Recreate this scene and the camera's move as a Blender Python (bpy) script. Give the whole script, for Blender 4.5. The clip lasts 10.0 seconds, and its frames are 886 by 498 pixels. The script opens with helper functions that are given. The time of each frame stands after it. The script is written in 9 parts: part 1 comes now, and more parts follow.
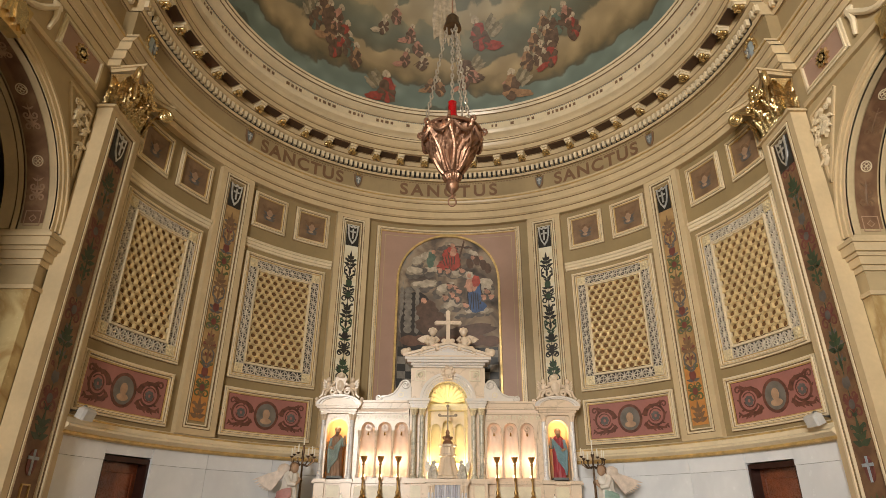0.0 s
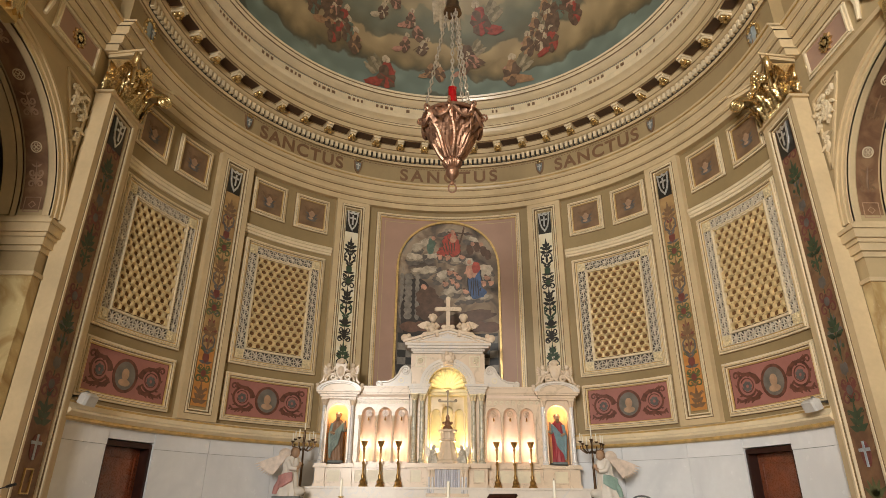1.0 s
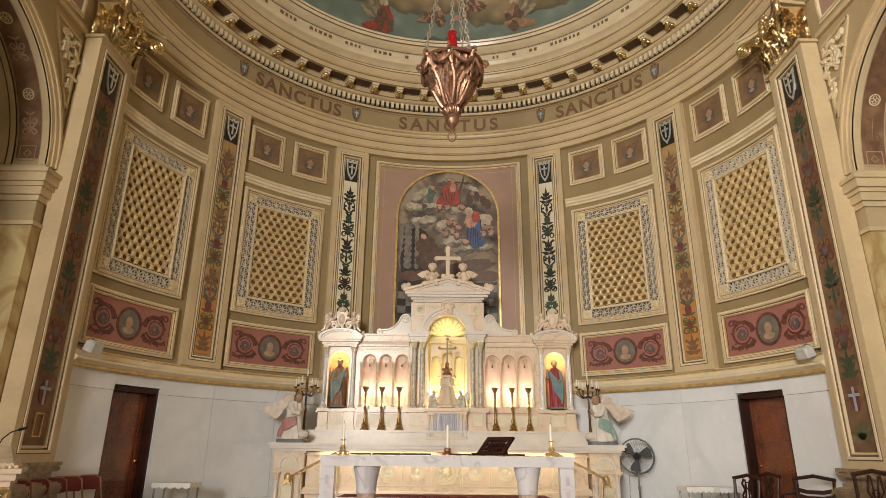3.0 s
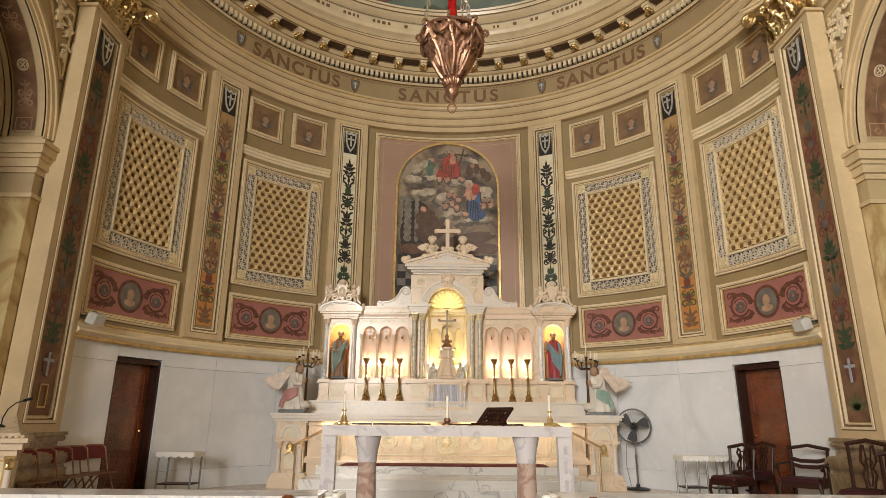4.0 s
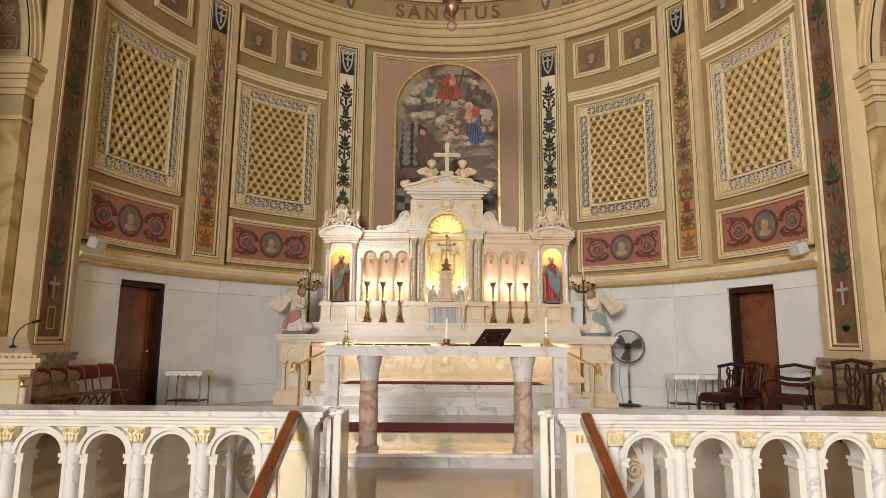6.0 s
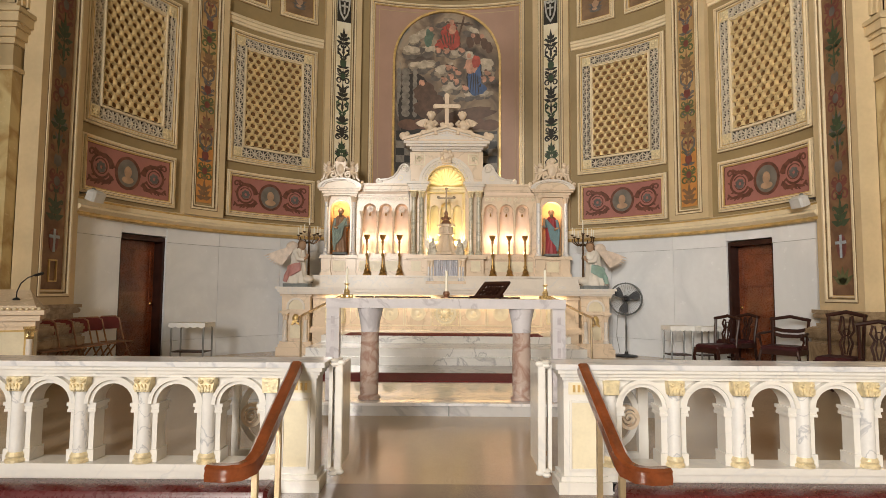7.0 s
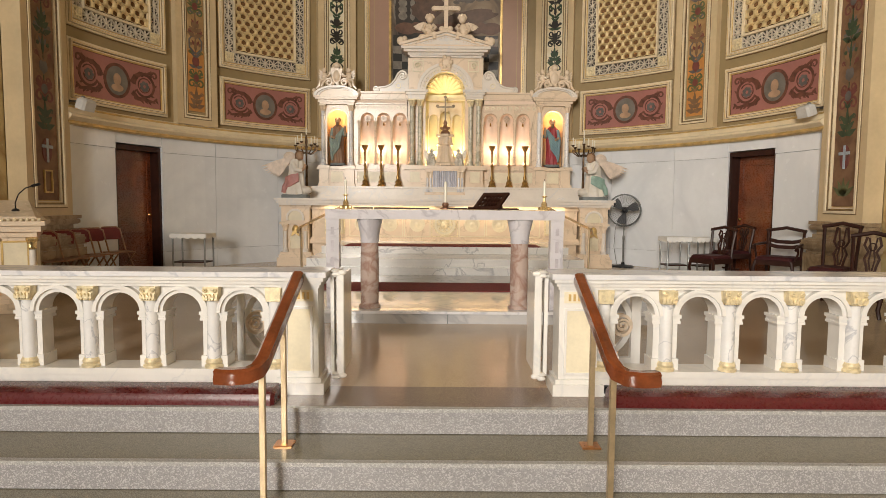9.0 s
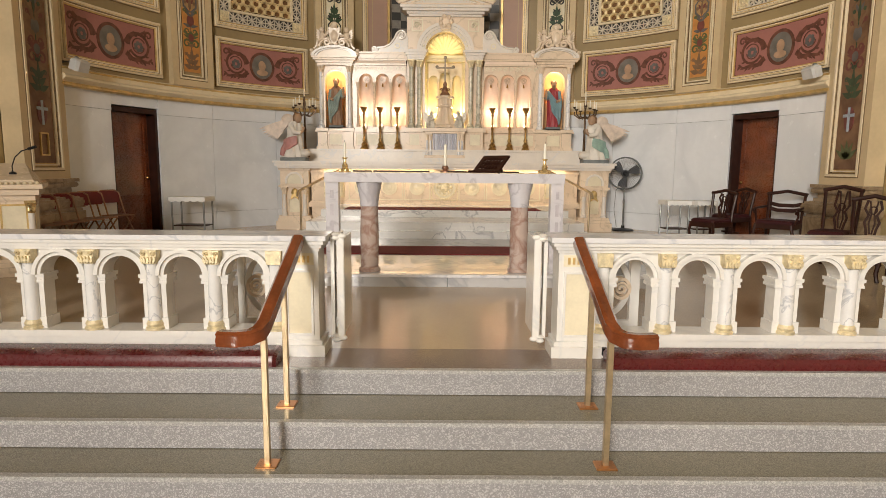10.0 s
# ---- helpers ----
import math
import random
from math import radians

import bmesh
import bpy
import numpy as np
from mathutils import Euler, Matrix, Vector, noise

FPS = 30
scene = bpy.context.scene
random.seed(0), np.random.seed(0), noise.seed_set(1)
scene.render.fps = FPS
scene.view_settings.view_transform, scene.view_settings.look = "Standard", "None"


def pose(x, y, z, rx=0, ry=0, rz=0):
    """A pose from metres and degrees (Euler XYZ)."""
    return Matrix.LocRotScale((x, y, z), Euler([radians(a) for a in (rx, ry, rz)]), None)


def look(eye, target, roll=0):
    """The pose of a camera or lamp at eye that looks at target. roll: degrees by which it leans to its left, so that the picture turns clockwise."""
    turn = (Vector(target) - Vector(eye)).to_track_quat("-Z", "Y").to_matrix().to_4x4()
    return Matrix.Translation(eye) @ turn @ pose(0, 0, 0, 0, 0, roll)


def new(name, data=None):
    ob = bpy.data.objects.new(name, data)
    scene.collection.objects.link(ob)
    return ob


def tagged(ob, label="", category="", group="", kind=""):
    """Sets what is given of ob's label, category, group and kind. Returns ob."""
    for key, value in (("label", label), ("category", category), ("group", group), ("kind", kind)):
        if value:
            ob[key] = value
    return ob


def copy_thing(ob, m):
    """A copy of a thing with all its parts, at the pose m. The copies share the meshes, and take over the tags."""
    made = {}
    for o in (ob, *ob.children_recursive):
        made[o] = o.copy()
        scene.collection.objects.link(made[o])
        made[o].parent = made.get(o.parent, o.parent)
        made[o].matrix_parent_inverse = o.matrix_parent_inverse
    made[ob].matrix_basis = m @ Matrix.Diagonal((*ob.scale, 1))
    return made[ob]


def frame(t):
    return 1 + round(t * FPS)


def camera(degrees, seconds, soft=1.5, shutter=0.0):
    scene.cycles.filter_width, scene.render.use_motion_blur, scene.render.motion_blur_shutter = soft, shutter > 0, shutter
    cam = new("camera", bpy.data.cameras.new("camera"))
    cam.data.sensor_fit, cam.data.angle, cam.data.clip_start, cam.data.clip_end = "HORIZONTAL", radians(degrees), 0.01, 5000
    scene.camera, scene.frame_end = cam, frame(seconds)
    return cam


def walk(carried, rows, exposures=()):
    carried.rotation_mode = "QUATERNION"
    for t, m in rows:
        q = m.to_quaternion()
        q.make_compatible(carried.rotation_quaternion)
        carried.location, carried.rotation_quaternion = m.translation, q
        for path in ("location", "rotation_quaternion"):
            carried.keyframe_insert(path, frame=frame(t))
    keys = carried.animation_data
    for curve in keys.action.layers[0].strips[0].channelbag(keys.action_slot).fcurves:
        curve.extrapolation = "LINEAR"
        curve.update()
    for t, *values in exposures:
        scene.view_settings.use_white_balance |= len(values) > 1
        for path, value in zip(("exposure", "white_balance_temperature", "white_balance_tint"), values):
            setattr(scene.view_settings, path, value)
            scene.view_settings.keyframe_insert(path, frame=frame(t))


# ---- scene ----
# A church sanctuary seen from the head of the nave; the camera stands and tilts down.
EYE = Vector((-0.08, 0.0, 1.25))


def aim(pitch, yaw, roll):
    p, y = radians(pitch), radians(yaw)
    way = Vector((-math.sin(y) * math.cos(p), math.cos(y) * math.cos(p), math.sin(p)))
    return look(EYE, EYE + way, roll)


cam = camera(72.97, 10.0, soft=0.85)
PATH = [
    (0, aim(24.60, 0.22, 0.49)),
    (0.5, aim(24.10, 0.22, 0.50)),
    (1, aim(23.30, 0.21, 0.49)),
    (1.5, aim(22.32, 0.20, 0.50)),
    (2, aim(21.06, 0.19, 0.49)),
    (2.5, aim(19.73, 0.16, 0.49)),
    (4, aim(15.87, 0.09, 0.46)),
    (4.5, aim(14.33, 0.06, 0.48)),
    (5, aim(12.65, 0.04, 0.47)),
    (5.5, aim(10.76, 0.01, 0.46)),
    (7, aim(4.17, -0.08, 0.43)),
    (7.5, aim(1.98, -0.12, 0.42)),
    (8, aim(-0.20, -0.17, 0.45)),
    (8.5, aim(-2.37, -0.21, 0.46)),
    (9, aim(-4.31, -0.24, 0.47)),
    (9.5, aim(-6.12, -0.26, 0.45)),
    (10, aim(-7.80, -0.29, 0.48)),
]
walk(cam, PATH, exposures=[(0.0, 0.0), (10.0, 0.0)])

# ---- world and large lights ----
world = bpy.data.worlds.new("world")
scene.world = world
world.use_nodes = True
world.node_tree.nodes["Background"].inputs[0].default_value = (0.8, 0.88, 1.0, 1)
world.node_tree.nodes["Background"].inputs[1].default_value = 0.3


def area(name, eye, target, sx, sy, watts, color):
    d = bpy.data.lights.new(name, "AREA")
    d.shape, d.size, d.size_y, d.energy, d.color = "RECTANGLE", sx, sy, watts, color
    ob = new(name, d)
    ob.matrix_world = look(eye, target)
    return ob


def bulb(name, at, watts, color, size=0.03):
    d = bpy.data.lights.new(name, "POINT")
    d.energy, d.color, d.shadow_soft_size = watts, color, size
    ob = new(name, d)
    ob.location = at
    return ob


# unseen area lamp added at the far end of the nave as main fill
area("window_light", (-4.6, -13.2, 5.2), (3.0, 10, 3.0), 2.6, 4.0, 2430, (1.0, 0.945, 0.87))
# added narrow fill high by the nave's side wall, brightening the apse's far side
apse_fill = area("nave_flood_light", (-5.2, -8.0, 7.6), (8.0, 10, 6.0), 1.8, 1.8, 310, (1.0, 0.94, 0.84))
apse_fill.data.spread = radians(75)

# ---- materials ----
MATS = {}


def mat(name, color, rough=0.5, metal=0.0, var=0.12, scale=6.0, bump=0.0, bscale=60.0, spec=0.5, alt=None, altpos=(0.45, 0.6), coat=0.0):
    """Surface with stains at a coarse and a fine scale, and fine relief."""
    m = bpy.data.materials.new(name)
    m.use_nodes = True
    nt = m.node_tree
    b = nt.nodes["Principled BSDF"]
    b.inputs["Roughness"].default_value = rough
    b.inputs["Metallic"].default_value = metal
    b.inputs["Specular IOR Level"].default_value = spec
    b.inputs["Coat Weight"].default_value = coat
    tc = nt.nodes.new("ShaderNodeTexCoord")
    n1 = nt.nodes.new("ShaderNodeTexNoise")
    n1.inputs["Scale"].default_value, n1.inputs["Detail"].default_value = scale, 5
    n2 = nt.nodes.new("ShaderNodeTexNoise")
    n2.inputs["Scale"].default_value, n2.inputs["Detail"].default_value = scale * 9, 3
    for n in (n1, n2):
        nt.links.new(tc.outputs["Object"], n.inputs["Vector"])
    mix = nt.nodes.new("ShaderNodeMath")
    mix.operation = "MULTIPLY_ADD"
    nt.links.new(n2.outputs["Fac"], mix.inputs[0])
    mix.inputs[1].default_value = 0.35
    nt.links.new(n1.outputs["Fac"], mix.inputs[2])
    ramp = nt.nodes.new("ShaderNodeValToRGB")
    lo = [max(0.0, c * (1 - var)) for c in color]
    hi = [min(1.0, c * (1 + var)) for c in color]
    e = ramp.color_ramp.elements
    e[0].position, e[0].color = 0.45, (*lo, 1)
    e[1].position, e[1].color = 0.9, (*hi, 1)
    if alt:
        e[0].position, e[0].color = altpos[0], (*alt, 1)
        e[1].position, e[1].color = altpos[1], (*color, 1)
        x = ramp.color_ramp.elements.new(0.95)
        x.color = (*hi, 1)
    nt.links.new(mix.outputs[0], ramp.inputs["Fac"])
    nt.links.new(ramp.outputs[0], b.inputs["Base Color"])
    rr = nt.nodes.new("ShaderNodeMath")
    rr.operation = "MULTIPLY_ADD"
    nt.links.new(n2.outputs["Fac"], rr.inputs[0])
    rr.inputs[1].default_value, rr.inputs[2].default_value = rough * 0.5, rough * 0.75
    nt.links.new(rr.outputs[0], b.inputs["Roughness"])
    if bump:
        n3 = nt.nodes.new("ShaderNodeTexNoise")
        n3.inputs["Scale"].default_value, n3.inputs["Detail"].default_value = bscale, 4
        nt.links.new(tc.outputs["Object"], n3.inputs["Vector"])
        bp = nt.nodes.new("ShaderNodeBump")
        bp.inputs["Strength"].default_value, bp.inputs["Distance"].default_value = bump, 0.02
        nt.links.new(n3.outputs["Fac"], bp.inputs["Height"])
        nt.links.new(bp.outputs[0], b.inputs["Normal"])
    MATS[name] = m
    return m


def marble(name, base, vein, scale=1.2, rough=0.2, width=0.035, warp=0.9):
    """Polished stone with thin wandering veins over soft clouds."""
    m = mat(name, base, rough, var=0.06, scale=scale * 2)
    nt = m.node_tree
    b = nt.nodes["Principled BSDF"]
    old = b.inputs["Base Color"].links[0].from_socket
    tc = next(n for n in nt.nodes if n.type == "TEX_COORD")
    info = nt.nodes.new("ShaderNodeObjectInfo")
    off = nt.nodes.new("ShaderNodeVectorMath")
    off.operation = "MULTIPLY_ADD"
    nt.links.new(info.outputs["Random"], off.inputs[0])
    off.inputs[1].default_value = (17, 11, 23)
    nt.links.new(tc.outputs["Object"], off.inputs[2])
    n = nt.nodes.new("ShaderNodeTexNoise")
    n.inputs["Scale"].default_value, n.inputs["Detail"].default_value, n.inputs["Distortion"].default_value = scale, 7, warp
    nt.links.new(off.outputs[0], n.inputs["Vector"])
    sub = nt.nodes.new("ShaderNodeMath")
    sub.operation = "SUBTRACT"
    sub.inputs[1].default_value = 0.5
    ab = nt.nodes.new("ShaderNodeMath")
    ab.operation = "ABSOLUTE"
    nt.links.new(n.outputs["Fac"], sub.inputs[0])
    nt.links.new(sub.outputs[0], ab.inputs[0])
    r = nt.nodes.new("ShaderNodeValToRGB")
    r.color_ramp.elements[0].position, r.color_ramp.elements[0].color = 0.0, (0.8, 0.8, 0.8, 1)
    r.color_ramp.elements[1].position, r.color_ramp.elements[1].color = width, (0, 0, 0, 1)
    nt.links.new(ab.outputs[0], r.inputs[0])
    mx = nt.nodes.new("ShaderNodeMix")
    mx.data_type = "RGBA"
    nt.links.new(r.outputs[0], mx.inputs[0])
    nt.links.new(old, mx.inputs[6])
    mx.inputs[7].default_value = (*vein, 1)
    nt.links.new(mx.outputs[2], b.inputs["Base Color"])
    return m


def speckle(name, base, chips, scale=90, rough=0.2, bump=0.0):
    """Terrazzo: stone chips in a ground."""
    m = mat(name, base, rough, var=0.12, scale=1.3)
    nt = m.node_tree
    b = nt.nodes["Principled BSDF"]
    old = b.inputs["Base Color"].links[0].from_socket
    tc = next(n for n in nt.nodes if n.type == "TEX_COORD")
    v = nt.nodes.new("ShaderNodeTexVoronoi")
    v.inputs["Scale"].default_value = scale
    nt.links.new(tc.outputs["Object"], v.inputs["Vector"])
    sep = nt.nodes.new("ShaderNodeSeparateColor")
    nt.links.new(v.outputs["Color"], sep.inputs[0])
    r = nt.nodes.new("ShaderNodeValToRGB")
    r.color_ramp.interpolation = "CONSTANT"
    e = r.color_ramp.elements
    e[0].position, e[0].color = 0, (*[c * 0.35 for c in chips], 1)
    e[1].position, e[1].color = 0.75, (*chips, 1)
    x = e.new(0.25)
    x.color = (*base, 1)
    nt.links.new(sep.outputs[0], r.inputs[0])
    mx = nt.nodes.new("ShaderNodeMix")
    mx.data_type = "RGBA"
    mx.inputs[0].default_value = 0.5
    nt.links.new(old, mx.inputs[6])
    nt.links.new(r.outputs[0], mx.inputs[7])
    nt.links.new(mx.outputs[2], b.inputs["Base Color"])
    return m


def glow(name, color, strength):
    m = bpy.data.materials.new(name)
    m.use_nodes = True
    b = m.node_tree.nodes["Principled BSDF"]
    b.inputs["Base Color"].default_value = (*color, 1)
    b.inputs["Emission Color"].default_value = (*color, 1)
    b.inputs["Emission Strength"].default_value = strength
    return m


def clouds(name, stops, scale, seed, warp=1.2):
    """Painted plaster: brushed clouds of several colours."""
    m = mat(name, (0.5, 0.5, 0.5), 0.6, var=0.1, scale=3)
    nt = m.node_tree
    b = nt.nodes["Principled BSDF"]
    tc = next(n for n in nt.nodes if n.type == "TEX_COORD")
    mp = nt.nodes.new("ShaderNodeMapping")
    mp.inputs["Location"].default_value = (seed, seed * 0.7, seed * 1.3)
    nt.links.new(tc.outputs["Object"], mp.inputs[0])
    n = nt.nodes.new("ShaderNodeTexNoise")
    n.inputs["Scale"].default_value, n.inputs["Detail"].default_value, n.inputs["Distortion"].default_value = scale, 6, warp
    nt.links.new(mp.outputs[0], n.inputs["Vector"])
    r = nt.nodes.new("ShaderNodeValToRGB")
    e = r.color_ramp.elements
    e[0].position, e[0].color = stops[0][0], (*stops[0][1], 1)
    e[1].position, e[1].color = stops[-1][0], (*stops[-1][1], 1)
    for p, c in stops[1:-1]:
        x = e.new(p)
        x.color = (*c, 1)
    nt.links.new(n.outputs["Fac"], r.inputs[0])
    nt.links.new(r.outputs[0], b.inputs["Base Color"])
    return m


olive = mat("olive_plaster", (0.315, 0.232, 0.115), 0.5, var=0.1, scale=1.5, bump=0.05)
tan = mat("tan_plaster", (0.46, 0.35, 0.195), 0.5, var=0.1, scale=1.5, bump=0.05)
frieze_m = mat("frieze_olive_tan_plaster", (0.37, 0.275, 0.145), 0.5, var=0.1, scale=1.5, bump=0.05)
cream = mat("cream_paint", (0.61, 0.475, 0.285), 0.38, var=0.1, scale=2.0, bump=0.04)
ivory = mat("ivory_paint", (0.76, 0.64, 0.44), 0.3, var=0.08, scale=3.0, coat=0.25)
gold = mat("gilding", (0.74, 0.56, 0.28), 0.24, metal=0.9, var=0.25, scale=14, bump=0.2, bscale=45)
goldpaint = mat("gold_paint", (0.62, 0.43, 0.17), 0.38, metal=0.45, var=0.25, scale=8, bump=0.1)
lattice_m = mat("lattice_gold_cream", (0.68, 0.52, 0.27), 0.42, metal=0.12, var=0.2, scale=6)
dark = mat("dark_void", (0.05, 0.035, 0.02), 0.9)
backing = mat("lattice_backing", (0.16, 0.08, 0.028), 0.8)
star_m = mat("star_border_pale_grey_paint", (0.66, 0.58, 0.46), 0.4, var=0.12, scale=6)
# near black: the shade inside the star border's openings, as colour
void_shade = mat("border_backing", (0.040, 0.034, 0.030), 0.8)
dado_m = marble("white_wall_marble", (0.78, 0.80, 0.83), (0.70, 0.725, 0.76), 0.5, 0.25, 0.10)
white_marble = marble("white_marble", (0.79, 0.73, 0.66), (0.70, 0.69, 0.69), 1.1, 0.22, 0.016)
rail_marble = marble("rail_white_marble", (0.79, 0.765, 0.725), (0.70, 0.69, 0.68), 1.1, 0.2, 0.016)
step_marble = marble("step_marble", (0.83, 0.82, 0.81), (0.45, 0.45, 0.48), 1.3, 0.14, 0.014)
platform_marble = marble("platform_marble", (0.52, 0.51, 0.51), (0.36, 0.36, 0.38), 1.1, 0.035, 0.02)
table_marble = marble("table_marble", (0.64, 0.62, 0.655), (0.46, 0.44, 0.48), 2.2, 0.15, 0.03)
shaft_marble = marble("shaft_marble", (0.78, 0.77, 0.76), (0.45, 0.46, 0.50), 3.2, 0.18, 0.016)
grey_marble = marble("grey_veined_marble", (0.73, 0.72, 0.735), (0.50, 0.51, 0.56), 2.0, 0.16, 0.035)
pink_marble = marble("pink_brown_marble", (0.52, 0.41, 0.36), (0.32, 0.18, 0.14), 5.0, 0.15, 0.12)
yellow_marble = marble("yellow_marble", (0.60, 0.47, 0.24), (0.36, 0.22, 0.08), 1.1, 0.25, 0.10)
altar_m = marble("altar_cream_marble", (0.80, 0.655, 0.50), (0.62, 0.50, 0.36), 1.4, 0.25, 0.02)
green_marble = marble("pale_green_marble", (0.60, 0.56, 0.44), (0.34, 0.33, 0.25), 5.0, 0.2, 0.06)
crucifix_m = mat("dull_bronze", (0.24, 0.19, 0.13), 0.5, metal=0.4, var=0.3, scale=20)
antique = mat("antique_gilt", (0.42, 0.26, 0.09), 0.32, metal=0.85, var=0.35, scale=20)
altar_yellow = mat("altar_pale_yellow", (0.79, 0.71, 0.53), 0.35, var=0.1, scale=5)
# plaster darkened so that the closing walls bounce less fill light
bounce_cut = mat("bounce_cut_plaster", (0.20, 0.15, 0.09), 0.7, var=0.15, scale=0.8)
terrazzo = speckle("terrazzo_floor", (0.52, 0.405, 0.29), (0.66, 0.56, 0.44), 260, 0.17)
terrazzo_dark = speckle("terrazzo_band", (0.25, 0.195, 0.16), (0.42, 0.34, 0.29), 240, 0.16)
riser_m = speckle("terrazzo_riser", (0.33, 0.32, 0.325), (0.66, 0.65, 0.66), 170, 0.35)
tread_m = speckle("terrazzo_tread", (0.265, 0.245, 0.185), (0.40, 0.37, 0.30), 230, 0.22)
nosing_m = speckle("terrazzo_nosing", (0.42, 0.41, 0.40), (0.7, 0.69, 0.68), 170, 0.3)
pink = mat("pink_panel_paint", (0.36, 0.15, 0.125), 0.55, var=0.12, scale=3)
rosefield = mat("rose_field_paint", (0.40, 0.255, 0.19), 0.55, var=0.06, scale=2)
maroon = mat("maroon_paint", (0.17, 0.05, 0.04), 0.55, var=0.3, scale=8)
dull_slate = mat("dull_slate_paint", (0.125, 0.115, 0.11), 0.55, var=0.3, scale=8)
slate = mat("slate_paint", (0.18, 0.20, 0.20), 0.55, var=0.2, scale=8)
flesh_tan = mat("tan_motif_paint", (0.42, 0.27, 0.17), 0.55, var=0.2, scale=8)
brownpaint = mat("brown_paint", (0.20, 0.115, 0.06), 0.55, var=0.2, scale=8)
panel_brown = mat("panel_brown_paint", (0.22, 0.135, 0.075), 0.55, var=0.25, scale=5)
letter_m = mat("letter_brown_paint", (0.19, 0.10, 0.05), 0.55, var=0.1)
dark_green = mat("dark_green_paint", (0.035, 0.065, 0.032), 0.5, var=0.3, scale=9)
olive_green = mat("olive_green_paint", (0.10, 0.115, 0.045), 0.5, var=0.3, scale=9)
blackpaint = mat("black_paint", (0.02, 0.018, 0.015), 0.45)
cross_blue = mat("pale_grey_blue_paint", (0.36, 0.42, 0.48), 0.4, var=0.25, scale=14)
silver = mat("silver_leaf", (0.75, 0.75, 0.74), 0.3, metal=0.7, var=0.2, scale=20)
wood = mat("red_brown_wood", (0.165, 0.043, 0.015), 0.28, var=0.35, scale=5, coat=0.3)
rail_wood = mat("varnished_rail_wood", (0.20, 0.05, 0.015), 0.18, var=0.35, scale=7, coat=0.6)
dark_wood = mat("dark_mahogany", (0.032, 0.010, 0.006), 0.42, var=0.3, scale=8, spec=0.3)
dark_seat = mat("dark_seat_cloth", (0.045, 0.008, 0.010), 0.6, var=0.2, spec=0.3)
dark_bronze = mat("dark_bronze", (0.11, 0.065, 0.035), 0.35, metal=0.7, var=0.3, scale=12)
pale_gilt = mat("pale_gilt", (0.76, 0.65, 0.42), 0.4, metal=0.25, var=0.25, scale=25, bump=0.3, bscale=60)
# brown glaze that also paints shade into the moulding creases
glaze_shade = mat("brown_glaze_shade_line", (0.20, 0.125, 0.055), 0.5, var=0.2)
brass = mat("brass", (0.70, 0.46, 0.18), 0.25, metal=0.95, var=0.15, scale=20)
brass_dull = mat("satin_brass", (0.60, 0.47, 0.30), 0.38, metal=0.8, var=0.15, scale=10)
bronze = mat("copper_bronze", (0.36, 0.205, 0.135), 0.4, metal=0.75, var=0.3, scale=12, bump=0.3, bscale=30)
red_vinyl = mat("dark_red_vinyl", (0.095, 0.010, 0.012), 0.28, var=0.15, scale=5, bump=0.05)
red_carpet = mat("dark_red_carpet", (0.16, 0.014, 0.016), 0.9, var=0.2, scale=20)
linen = mat("white_linen", (0.85, 0.84, 0.81), 0.8, var=0.05, scale=10, bump=0.2, bscale=30)
wax = mat("ivory_wax", (0.88, 0.84, 0.72), 0.5, var=0.03)
black_metal = mat("black_metal", (0.02, 0.02, 0.022), 0.4, metal=0.5)
grey_metal = mat("grey_metal", (0.25, 0.26, 0.26), 0.35, metal=0.8)
stone_brown = marble("brown_stone", (0.38, 0.28, 0.17), (0.20, 0.13, 0.07), 3.0, 0.3, 0.1)
strip_dark = clouds("painted_strip_dark", [(0.35, (0.15, 0.075, 0.04)), (0.55, (0.23, 0.125, 0.065)), (0.7, (0.30, 0.18, 0.095))], 2.5, 3)
strip_tan = clouds("painted_strip_tan", [(0.35, (0.33, 0.20, 0.085)), (0.55, (0.44, 0.28, 0.12)), (0.7, (0.50, 0.34, 0.16))], 2.5, 5)
strip_light = clouds("painted_strip_light", [(0.35, (0.72, 0.62, 0.40)), (0.6, (0.80, 0.74, 0.58)), (0.75, (0.84, 0.80, 0.68))], 2.5, 9)


